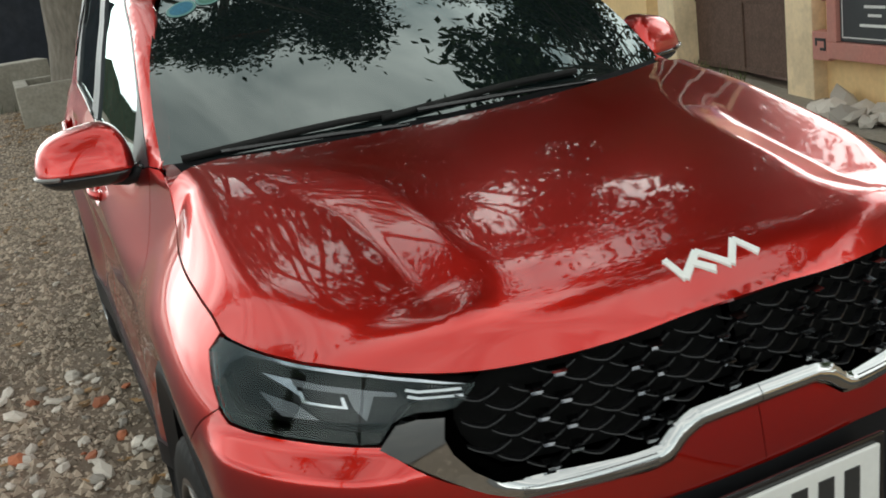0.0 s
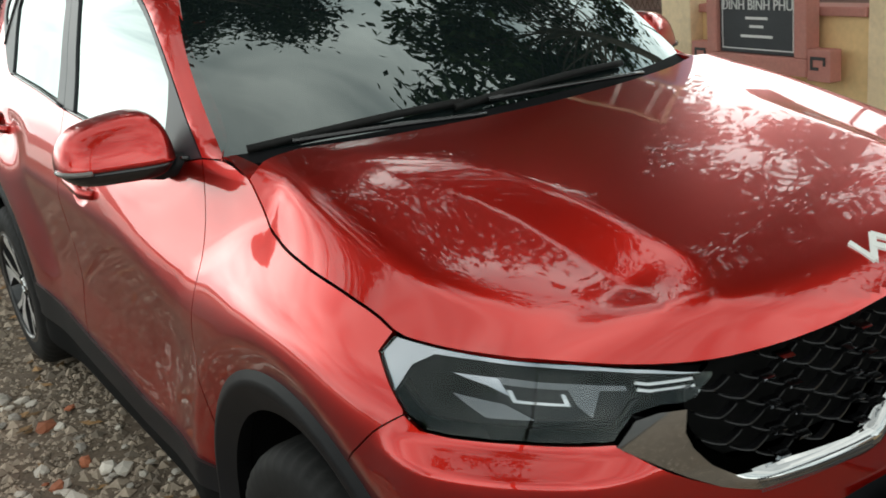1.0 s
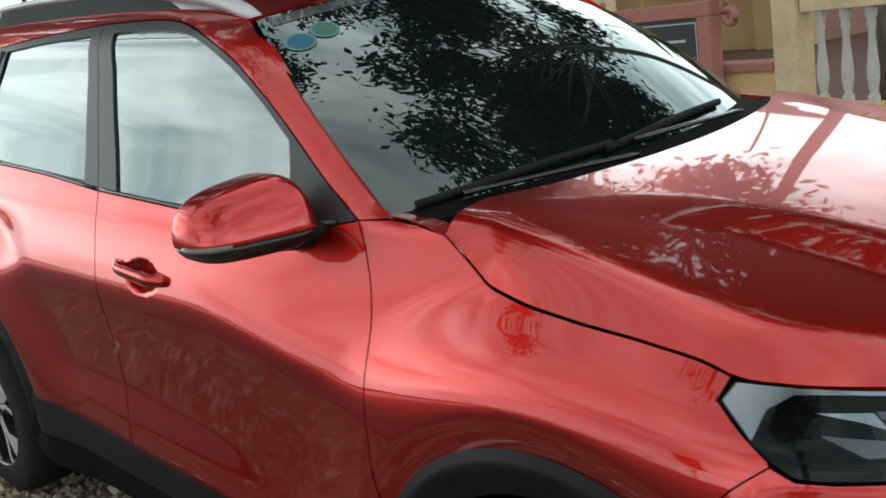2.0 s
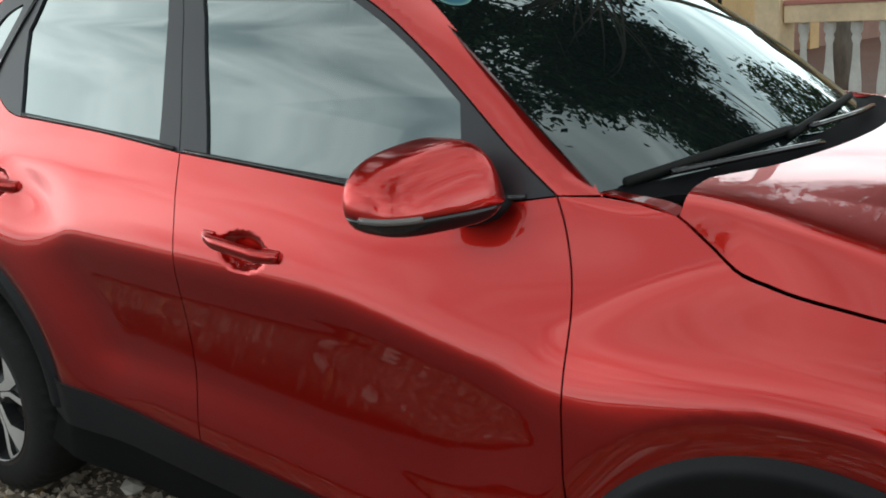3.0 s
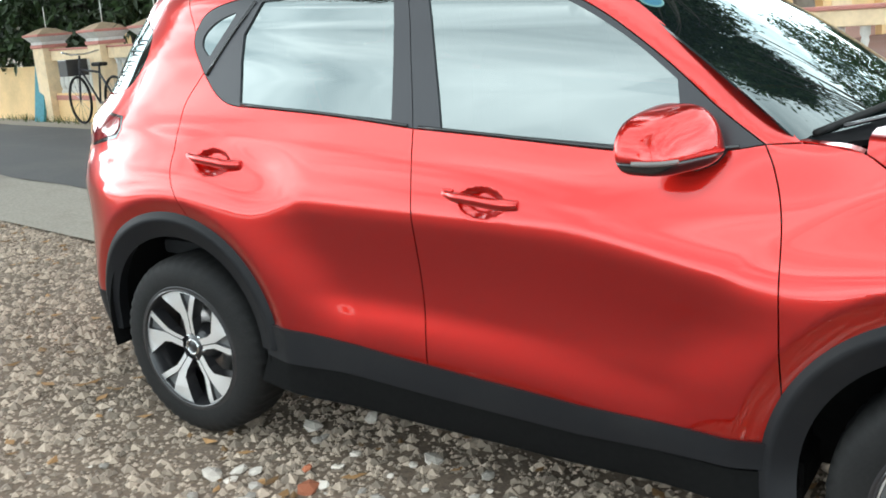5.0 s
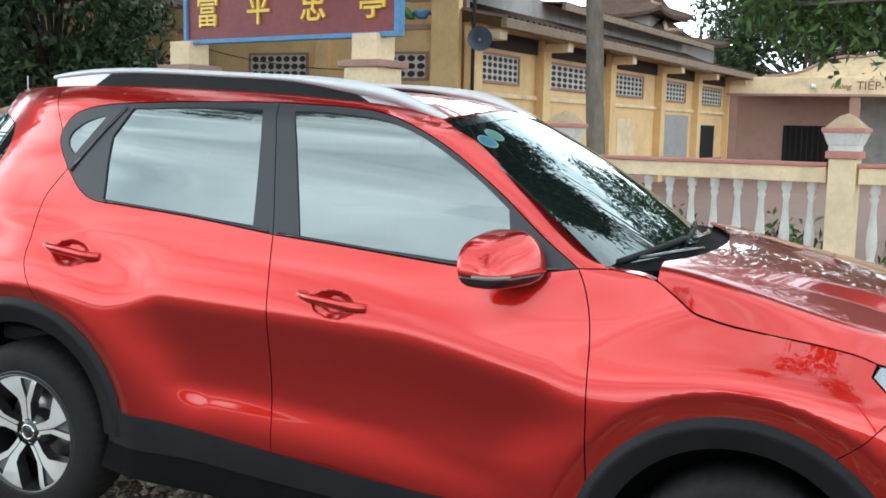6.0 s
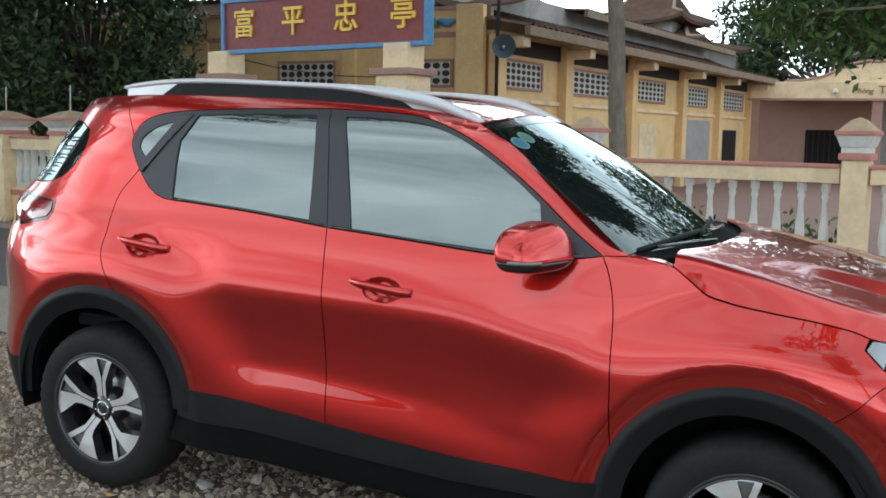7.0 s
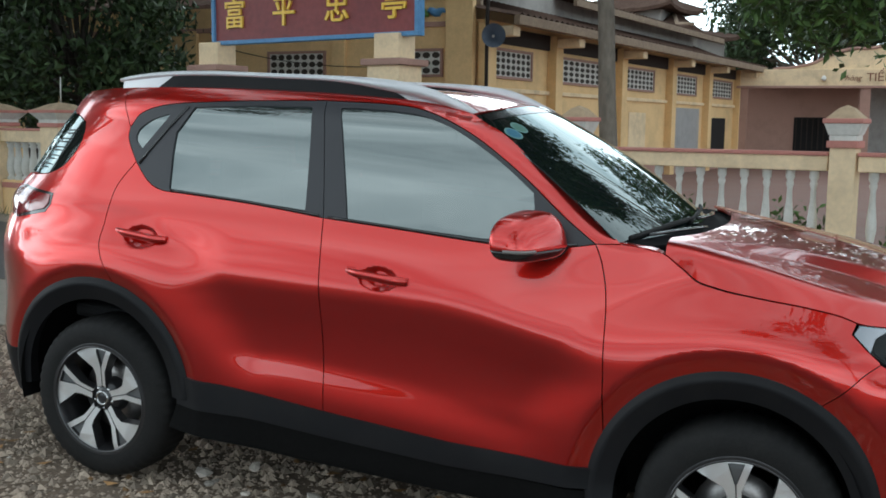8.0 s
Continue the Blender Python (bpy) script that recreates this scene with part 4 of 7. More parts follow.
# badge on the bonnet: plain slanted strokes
def badge_stroke(points, w):
    bm = bmesh.new()
    P = [Vector(p) for p in points]
    for a, b in zip(P, P[1:]):
        d = (b - a).normalized()
        nrm = Vector((-d.y, d.x)) * w / 2
        quad = [a + nrm - d * w * 0.3, a - nrm - d * w * 0.3, b - nrm + d * w * 0.3, b + nrm + d * w * 0.3]
        top, low = [], []
        for q in quad:
            z = float(hood(np.array(q.x), np.array(q.y)))
            top.append(bm.verts.new((q.x, q.y, z + 0.005)))
            low.append(bm.verts.new((q.x, q.y, z - 0.003)))
        bm.faces.new(top)
        for i in range(4):
            bm.faces.new((top[i], low[i], low[(i + 1) % 4], top[(i + 1) % 4]))
    return bm


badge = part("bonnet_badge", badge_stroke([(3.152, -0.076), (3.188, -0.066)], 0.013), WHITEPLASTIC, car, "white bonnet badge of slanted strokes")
for pts in ([(3.188, -0.062), (3.152, -0.014)], [(3.168, -0.034), (3.190, -0.004)], [(3.152, -0.010), (3.188, 0.030)], [(3.188, 0.036), (3.150, 0.070)], [(3.150, 0.074), (3.182, 0.096)]):
    part("badge_stroke", badge_stroke(pts, 0.013), WHITEPLASTIC, badge)

# number plate with plain bars
plate = part("number_plate", boxed(3.345, 3.353, -0.215, 0.215, 0.565, 0.685, bevel=0.003), WHITEPLASTIC, car, "white number plate")
for k in range(6):
    part("plate_bar", boxed(3.353, 3.3555, -0.17 + k * 0.06, -0.135 + k * 0.06, 0.59, 0.66), INK, plate)
part("plate_surround", boxed(3.335, 3.345, -0.235, 0.235, 0.545, 0.70, bevel=0.004), GLOSSBLACK, plate)

# tail, floor, wheel wells, cabin
def tail(y, z):
    xb = XB(z)
    w = width(xb, z)
    return xb - 0.05 * (1 - np.clip(np.abs(y) / w, 0, 1) ** 2), y, z


tw = lambda z: float(width(XB(z), np.array(z)))
tz = np.linspace(0.47, 1.18, 12)
panel("tailgate", [(-tw(z), z) for z in tz] + [(tw(z), z) for z in tz[::-1]], tail, RED, car, step=0.06, side=(-1, 0, 0))
tz = np.linspace(1.19, 1.545, 8)
panel("rear_screen", [(-tw(z), z) for z in tz] + [(tw(z), z) for z in tz[::-1]], tail, FRONTGLASS, car, step=0.06, side=(-1, 0, 0), label="dark rear screen")
tz = np.linspace(0.25, 0.46, 5)
panel("rear_bumper", [(-tw(z), z) for z in tz] + [(tw(z), z) for z in tz[::-1]], tail, CLADDING, car, step=0.06, side=(-1, 0, 0), label="black lower rear bumper")
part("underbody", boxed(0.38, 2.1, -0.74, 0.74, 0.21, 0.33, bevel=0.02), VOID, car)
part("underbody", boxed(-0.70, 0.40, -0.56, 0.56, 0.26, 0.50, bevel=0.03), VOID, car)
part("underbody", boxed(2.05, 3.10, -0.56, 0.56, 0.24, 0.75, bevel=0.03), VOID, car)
for hx in (REARARCH, FRONTARCH):
    for s in (-1, 1):
        verts, faces = [], []
        for k in range(25):
            a = radians(-15 + 210 * k / 24)
            for y in (0.868, 0.56):
                verts.append((hx[0] + 0.40 * math.cos(a), s * y, hx[1] + 0.40 * math.sin(a)))
        for k in range(24):
            faces.append((2 * k, 2 * k + 1, 2 * k + 3, 2 * k + 2))
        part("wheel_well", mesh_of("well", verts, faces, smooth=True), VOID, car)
part("cabin_floor", boxed(-0.3, 2.05, -0.68, 0.68, 0.60, 0.66, bevel=0.02), FABRIC, car)
part("dashboard", boxed(1.62, 2.02, -0.66, 0.66, 0.98, 1.09, bevel=0.04), FABRIC, car)
for y in (-0.36, 0.36):
    for x in (0.72, -0.05):
        seat = part("seat", box(box(bmesh.new(), x, x + 0.5, y - 0.25, y + 0.25, 0.72, 0.86, 0.05), x - 0.08, x + 0.06, y - 0.24, y + 0.24, 0.80, 1.30, 0.05), FABRIC, car)
        part("headrest", boxed(x - 0.09, x + 0.02, y - 0.12, y + 0.12, 1.31, 1.46, bevel=0.04), FABRIC, seat)

# wheels
def wheel_meshes():
    R, half = 0.333, 0.105
    prof = [(0.222, -half), (0.245, -half - 0.006), (0.29, -half - 0.004), (0.315, -half + 0.008), (0.328, -half + 0.028), (R, -half + 0.05), (R + 0.001, 0), (R, half - 0.05), (0.328, half - 0.028), (0.315, half - 0.008), (0.29, half + 0.004), (0.245, half + 0.006), (0.222, half)]
    steps = 144
    verts, faces = [], []
    for k in range(steps):
        a = 2 * math.pi * k / steps
        notch = 0.006 if k % 3 == 0 else 0.0
        for j, (r, h) in enumerate(prof):
            rr = r - (notch if 3 <= j <= 9 and j != 6 else 0.0) - (0.005 if j == 6 and k % 2 == 0 else 0)
            verts.append((rr * math.cos(a), rr * math.sin(a), h))
    p = len(prof)
    for k in range(steps):
        k2 = (k + 1) % steps
        for j in range(p - 1):
            faces.append((k * p + j, k2 * p + j, k2 * p + j + 1, k * p + j + 1))
    tyre = mesh_of("tyre", verts, faces, RUBBER, smooth=True)
    rim = lathe([(0.235, 0.107), (0.223, 0.112), (0.216, 0.100), (0.206, 0.06), (0.200, -0.09), (0.225, -0.105)], 64)
    rim.materials.append(RIMDARK)
    lip = lathe([(0.221, 0.106), (0.2225, 0.1125), (0.2155, 0.1115), (0.2135, 0.104)], 64)
    lip.materials.append(RIMDARK)

    def plate_of(poly, z0, z1, mat_top, mat_side, dish=0.0):
        P = dense(np.array(poly), 0.02)
        verts2 = [Vector(q) for q in P]
        V, E, F, *_ = delaunay_2d_cdt(verts2, [(i, (i + 1) % len(P)) for i in range(len(P))], [], 0, 1e-7)
        F = [f for f in F if inside(np.array([np.mean([tuple(V[i]) for i in f], 0)]), P)[0]]
        top = lambda v: z1 - dish * (1 - min(1, math.hypot(v[0], v[1]) / 0.2)) - 0.012 * max(0, math.hypot(v[0], v[1]) - 0.19) * 10
        verts3 = [(v[0], v[1], top(v)) for v in V]
        n0 = len(verts3)
        verts3 += [(q[0], q[1], top(q)) for q in P] + [(q[0] * 0.99, q[1] * 0.99, z0) for q in P]
        faces3 = [tuple(f) for f in F]
        m = len(P)
        faces3 += [(n0 + i, n0 + (i + 1) % m, n0 + m + (i + 1) % m, n0 + m + i) for i in range(m)]
        me = mesh_of("spoke", verts3, faces3)
        me.materials.append(mat_top)
        me.materials.append(mat_side)
        me.polygons.foreach_set("material_index", [0] * len(F) + [1] * m)
        return me

    def polar(pts):
        return [(r * math.cos(radians(90 + d)), r * math.sin(radians(90 + d))) for d, r in pts]
    blade = plate_of(polar([(-2, 0.050), (-2, 0.100), (-1.8, 0.132), (3.5, 0.207), (3.5, 0.217), (20, 0.217), (31.5, 0.216), (14, 0.130), (13, 0.100), (18, 0.070), (25, 0.050)]), 0.05, 0.104, SILVER, RIMDARK, 0.022)
    arm = plate_of(polar([(-24, 0.050), (-15, 0.080), (-11.5, 0.115), (-17.5, 0.216), (-11, 0.217), (-11, 0.207), (-4.0, 0.134), (-4.0, 0.100), (-6, 0.055)]), 0.05, 0.104, SILVER, RIMDARK, 0.022)
    pocket = plate_of(polar([(-10.8, 0.2065), (-4.0, 0.136), (-3.2, 0.125), (-2, 0.134), (3.3, 0.2065)]), 0.05, 0.090, POCKET, RIMDARK, 0.02)
    bridge = plate_of(polar([(-10.9, 0.208), (-10.9, 0.217), (-3, 0.2175), (0, 0.2175), (3.9, 0.217), (3.9, 0.208), (0, 0.2085)]), 0.05, 0.104, SILVER, RIMDARK, 0.022)
    hub = lathe([(0.0, 0.086), (0.030, 0.086), (0.033, 0.082), (0.040, 0.080), (0.060, 0.072), (0.075, 0.05), (0.075, 0.0)], 32)
    hub.materials.append(RIMDARK)
    cap = lathe([(0.022, 0.0865), (0.0235, 0.0905), (0.0295, 0.0905), (0.031, 0.085)], 32)
    cap.materials.append(CHROME)
    nut = lathe([(0.0, 0.080), (0.006, 0.080), (0.008, 0.076), (0.009, 0.06)], 10)
    nut.materials.append(CHROME)
    disc = lathe([(0.07, 0.01), (0.145, 0.01), (0.145, -0.015), (0.07, -0.015)], 48)
    disc.materials.append(DISC)
    return tyre, rim, lip, blade, arm, pocket, bridge, hub, cap, nut, disc


tyre_me, rim_me, lip_me, blade_me, arm_me, pocket_me, bridge_me, hub_me, cap_me, nut_me, disc_me = wheel_meshes()
for hx, spin, steer in ((REARHUB, 2, 0), (FRONTHUB, 9, 3)):
    for s in (-1, 1):
        wheel = part("wheel", rim_me, None, car, "black alloy wheel with machined silver spokes")
        wheel.matrix_basis = pose(hx, s * 0.775, HUBZ, 90 if s < 0 else -90, 0, 0) @ pose(0, 0, 0, 0, 0, spin)
        if steer:
            wheel.matrix_basis = Matrix.Translation((hx, s * 0.775, HUBZ)) @ pose(0, 0, 0, 0, 0, steer) @ pose(0, 0, 0, 90 if s < 0 else -90, 0, 0) @ pose(0, 0, 0, 0, 0, spin)
        part("tyre", tyre_me, None, wheel, "black road tyre")
        part("rim_lip", lip_me, None, wheel)
        part("hub", hub_me, None, wheel)
        part("hub_cap", cap_me, None, wheel, "chrome-ringed hub cap")
        part("brake_disc", disc_me, None, wheel, "steel brake disc")
        for k in range(5):
            turn = pose(0, 0, 0, 0, 0, 72 * k)
            for nm, me in (("spoke", blade_me), ("spoke", arm_me), ("spoke_pocket", pocket_me), ("spoke", bridge_me)):
                part(nm, me, None, wheel).matrix_basis = turn
            n1 = part("wheel_nut", nut_me, None, wheel)
            n1.matrix_basis = turn @ pose(0.043 * math.cos(radians(126)), 0.043 * math.sin(radians(126)), 0)

# ---- the site: its ground, fence and gate, buildings and trees ----
GRAVEL = material("gravel_soil", (0.165, 0.122, 0.088), 0.95, grain=0.35, scale=60, bump=0.012, stain=0.55, stain_scale=1.1, stain_color=(0.10, 0.078, 0.06))
ASPHALT = material("worn_asphalt", (0.085, 0.083, 0.082), 0.9, grain=0.25, scale=90, bump=0.004, stain=0.5, stain_scale=0.8, stain_color=(0.14, 0.13, 0.115))
SAND = material("dusty_concrete", (0.30, 0.27, 0.225), 0.95, grain=0.2, scale=50, bump=0.004, stain=0.5, stain_scale=1.5, stain_color=(0.18, 0.15, 0.12))
YARD = material("red_brick_paving", (0.19, 0.098, 0.076), 0.85, grain=0.2, scale=30, stain=0.5, stain_scale=0.9, stain_color=(0.20, 0.15, 0.12))
YELLOW = material("ochre_limewash", (0.84, 0.58, 0.29), 0.85, grain=0.06, scale=25, bump=0.002, stain=0.40, stain_scale=1.3, stain_color=(0.40, 0.28, 0.14))
CREAM = material("weathered_cream_plaster", (0.86, 0.67, 0.43), 0.85, grain=0.07, scale=30, bump=0.002, stain=0.45, stain_scale=2.6, stain_color=(0.30, 0.23, 0.14))
PINK = material("faded_pink_paint", (0.52, 0.21, 0.17), 0.8, grain=0.08, scale=40, bump=0.001, stain=0.4, stain_scale=4, stain_color=(0.36, 0.22, 0.18))
DULLPINK = material("dusty_pink_plaster", (0.42, 0.25, 0.20), 0.85, grain=0.06, scale=25, stain=0.3, stain_scale=1.5)
WHITEWASH = material("grey_white_limewash", (0.68, 0.67, 0.62), 0.85, grain=0.08, scale=40, bump=0.002, stain=0.5, stain_scale=6, stain_color=(0.30, 0.29, 0.25))
TILE = material("old_roof_tile", (0.085, 0.052, 0.040), 1.0, spec=0.1, grain=0.3, scale=25, bump=0.02, stain=0.5, stain_scale=2, stain_color=(0.15, 0.105, 0.08))
RIDGE = material("mossy_ridge_mortar", (0.27, 0.20, 0.14), 0.9, grain=0.2, scale=20, stain=0.6, stain_scale=3, stain_color=(0.15, 0.10, 0.07))
GREYWALL = material("grey_plaster", (0.40, 0.38, 0.36), 0.9, grain=0.1, scale=20, stain=0.5, stain_scale=2)
# dark wood; its colour also serves as the shade under the hall's eaves
DARKWOODSHADE = material("dark_wood_and_eave_shade", (0.03, 0.022, 0.018), 0.85, grain=0.2, scale=40)
# darkness of an unlit interior, put into the doorway plates' colour
DOORSHADE = material("doorway_shade", (0.012, 0.011, 0.012), 0.9, grain=0.2, scale=20)
# shade inside the vents, put into the backing's colour
VENTSHADE = material("vent_interior_shade", (0.055, 0.046, 0.038), 0.9, grain=0.2, scale=20)
SHUTTER = material("grey_metal_shutter", (0.42, 0.42, 0.42), 0.55, 0.2, grain=0.06, scale=30, stain=0.3, stain_scale=3)
MAROON = material("maroon_sign_board", (0.25, 0.050, 0.050), 0.55, grain=0.15, scale=18, stain=0.4, stain_scale=3, stain_color=(0.12, 0.03, 0.04))
BLUE = material("bright_blue_paint", (0.10, 0.28, 0.52), 0.5, grain=0.12, scale=30, stain=0.4, stain_scale=5, stain_color=(0.03, 0.12, 0.28))
GOLD = material("gold_paint", (0.90, 0.58, 0.07), 0.4, grain=0.06, scale=40)
SLATE = material("dark_slate_board", (0.035, 0.040, 0.045), 0.4, grain=0.1, scale=60, stain=0.2, stain_scale=6)
LETTER = material("pale_lettering", (0.70, 0.70, 0.68), 0.6)
BROWNLETTER = material("brown_lettering", (0.20, 0.05, 0.025), 0.6)
RUST = material("rusty_gate_iron", (0.13, 0.075, 0.055), 0.8, 0.2, grain=0.3, scale=50, stain=0.5, stain_scale=8)
GREENPAINT = material("green_relief_paint", (0.10, 0.22, 0.05), 0.6, grain=0.2, scale=60)
TEAL = material("teal_painted_board", (0.05, 0.25, 0.30), 0.7, grain=0.2, scale=20, stain=0.4, stain_scale=4)
HORN = material("blue_grey_loudspeaker", (0.12, 0.15, 0.20), 0.45, 0.2, grain=0.1, scale=40)
BARK = material("grey_bark", (0.19, 0.165, 0.135), 0.95, grain=0.3, scale=22, bump=0.02, stain=0.65, stain_scale=5, stain_color=(0.09, 0.07, 0.055), stretched=(1, 1, 0.35))
CONCRETE = material("old_concrete", (0.30, 0.275, 0.23), 0.95, grain=0.2, scale=30, bump=0.006, stain=0.5, stain_scale=2.5, stain_color=(0.13, 0.12, 0.09))
DARKSHEET = material("dark_blue_sheeting", (0.016, 0.020, 0.030), 0.85, grain=0.3, scale=6, stain=0.4, stain_scale=1.5, stain_color=(0.05, 0.05, 0.055))
STONE = material("pale_gravel_stone", (0.50, 0.455, 0.40), 0.9, grain=0.15, scale=80, bump=0.003, random_each=0.45)
BRICKBIT = material("broken_brick", (0.42, 0.14, 0.07), 0.9, grain=0.2, scale=70, bump=0.003, random_each=0.35)
PEBBLE = material("mixed_pebbles", (0.33, 0.265, 0.205), 0.92, grain=0.15, scale=90, island=0.5)
DRYLEAF = material("dry_fallen_leaves", (0.27, 0.15, 0.06), 0.8, grain=0.2, scale=60, island=0.5)
GRASS = material("grass_blades", (0.085, 0.11, 0.035), 0.8, grain=0.2, scale=20, island=0.4)
BIKE = material("bicycle_paint", (0.04, 0.04, 0.045), 0.4, 0.4, grain=0.1, scale=60)
DISTANT = material("far_dark_woods", (0.04, 0.055, 0.035), 0.95, grain=0.4, scale=3, stain=0.5, stain_scale=0.6, stain_color=(0.07, 0.085, 0.05))


def leaf_material(name, color):
    m = material(name, color, 0.5, grain=0.1, scale=15, island=0.55, spec=0.35)
    b = m.node_tree.nodes["Principled BSDF"]
    b.inputs["Subsurface Weight"].default_value = 0.0
    return m


DARKBARK = material("dark_bark", (0.05, 0.042, 0.034), 0.95, grain=0.3, scale=22, bump=0.01)
LEAF = leaf_material("green_leaves", (0.055, 0.095, 0.025))
LEAFDARK = leaf_material("dark_green_leaves", (0.035, 0.062, 0.022))
LEAFLIGHT = leaf_material("fresh_green_leaves", (0.065, 0.12, 0.03))

sms = lambda a, b, x: float(sm(a, b, x))


def height(x, y):
    """The ground's height: a slope falling ahead of the car, a low bank at the fence."""
    x, y = np.asarray(x, float), np.asarray(y, float)
    slope = 0.014 * np.clip(y, -2.2, 2.4) - 0.0524 * np.clip(x, -8.0, 3.5) * (1 - 0.55 * sm(2.2, 4.5, y))
    bank = 0.03 * sm(2.4, 3.7, y)
    return slope + bank


def uneven(x, y):
    n = [0.012 * noise.noise((a * 1.3, b * 1.3, 0.0)) + 0.008 * noise.noise((a * 4.1, b * 4.1, 3.0)) for a, b in zip(np.ravel(x), np.ravel(y))]
    return np.reshape(n, np.shape(x))


def sheet(name, xs, ys, lift, mat, rough=True, keep=None):
    X, Y = np.meshgrid(xs, ys, indexing="ij")
    Z = height(X, Y) + lift
    if rough:
        near = (np.abs(X) < 14) & (np.abs(Y) < 12)
        Z = Z + np.where(near, uneven(X, Y), 0)
    m, n = X.shape
    verts = np.stack([X.ravel(), Y.ravel(), Z.ravel()], 1)
    faces = []
    for i in range(m - 1):
        for j in range(n - 1):
            if keep is None or keep((X[i, j] + X[i + 1, j]) / 2, (Y[i, j] + Y[i, j + 1]) / 2):
                faces.append((i * n + j, (i + 1) * n + j, (i + 1) * n + j + 1, i * n + j + 1))
    return mesh_of(name, verts, faces, mat, smooth=True)


far_steps = [-500, -200, -90, -45, -25]
xs = np.array(far_steps + list(np.arange(-16, 9.01, 0.2)) + [12, 20, 45, 90, 200, 500])
ys = np.array(far_steps + list(np.arange(-9, 12.01, 0.2)) + [16, 24, 45, 90, 200, 500])
ground = tagged(part("ground", sheet("ground", xs, ys, -0.012, GRAVEL), None), "brown gravel and soil with scattered stones", "ground", kind="structure")


def strip(name, edges, mat, label, category, lift, n=60):
    """A strip of ground between two lines y = near(x) and y = far(x)."""
    x0, x1, near, far = edges
    X = np.linspace(x0, x1, n)
    verts, faces = [], []
    for x in X:
        for t in np.linspace(0, 1, 7):
            wob = 0.06 * noise.noise((x * 1.7, 5.0 + t, 0)) if t in (0, 1) else 0
            y = near(x) + (far(x) - near(x)) * t + wob
            verts.append((x, y, float(height(x, y)) + lift + 0.012 * noise.noise((x * 1.3, y * 1.3, 0.0)) * 0.3))
    for i in range(n - 1):
        for j in range(6):
            faces.append((i * 7 + j, i * 7 + 7 + j, i * 7 + 8 + j, i * 7 + 1 + j))
    return tagged(part(name, mesh_of(name, verts, faces, mat, smooth=True), None), label, category, kind="structure")


FX, FY, FS = 0.77, 4.00, -0.224
fence_y = lambda x: FY + FS * (x - FX)
near_kerb = lambda x: 2.0 - 0.10 * (x + 5)
strip("road", (-30, 12, near_kerb, lambda x: fence_y(x) - 0.62), ASPHALT, "worn grey asphalt lane along the fence", "road", 0.012)
strip("verge", (-30, -1.5, lambda x: near_kerb(x) - 0.95, near_kerb), SAND, "dusty pale concrete verge", "verge", 0.008)
strip("footing", (-14, 9, lambda x: fence_y(x) - 0.62, lambda x: fence_y(x) - 0.05), SAND, "bare earth strip under the fence", "verge", 0.014)
# pale ground added out of view to brighten what the car mirrors
LOT = material("pale_concrete_lot", (0.60, 0.58, 0.54), 0.9, grain=0.12, scale=20, bump=0.002, stain=0.4, stain_scale=0.5, stain_color=(0.36, 0.33, 0.29))
strip("open_lot", (-70, -7.0, lambda x: -60.0, lambda x: -4.2 + 0.12 * (x + 7)), LOT, "unseen wide pale lot added to brighten reflections", "lot", 0.02, 60)
# added out of view: dark ground for the car's flank to mirror
strip("near_road", (-7, 30, lambda x: -60.0, lambda x: -1.95 - 0.02 * x), ASPHALT, "unseen dark asphalt added beside the gravel to darken reflections", "road", 0.016, 60)
strip("yard_floor", (-9, 14, lambda x: fence_y(x) + 0.1, lambda x: 31.0), YARD, "reddish brick paving of the temple yard", "floor", 0.02, 40)

# stones: the nearest as pieces, the rest as one mass
def stone_mesh(seed, mat, flat=0.55):
    rnd = random.Random(seed)
    bm = bmesh.new()
    bmesh.ops.create_icosphere(bm, subdivisions=1, radius=1.0)
    for v in bm.verts:
        v.co *= rnd.uniform(0.72, 1.12)
        v.co.z *= flat
    me = bpy.data.meshes.new("stone")
    bm.to_mesh(me)
    bm.free()
    me.materials.append(mat)
    return me


rnd = random.Random(4)
stone_meshes = [stone_mesh(k, STONE) for k in range(6)] + [stone_mesh(20 + k, BRICKBIT) for k in range(2)]
for k in range(290):
    if k < 190:
        x, y = rnd.uniform(0.25, 2.5), rnd.gauss(-1.18, 0.30)
    else:
        x, y = rnd.uniform(-5, 2.2), rnd.uniform(-2.6, -0.7)
    if math.hypot(x, y + 0.78) < 0.34 or math.hypot(x - 2.5, y + 0.78) < 0.34:
        y -= 0.4
    s = rnd.uniform(0.014, 0.036) * (1.15 if k < 70 else 0.9 if k < 190 else 0.6)
    ob = part("stone", stone_meshes[rnd.choice((0, 1, 2, 3, 4, 5, 0, 1, 2, 6, 7) if k < 190 else (0, 1, 2, 3, 4, 5))], None, ground)
    ob.matrix_basis = pose(x, y, float(height(x, y)) + s * 0.25 - 0.010, rnd.uniform(-20, 20), rnd.uniform(-20, 20), rnd.uniform(0, 360)) @ Matrix.Diagonal((s * rnd.uniform(0.8, 1.5), s, s, 1))


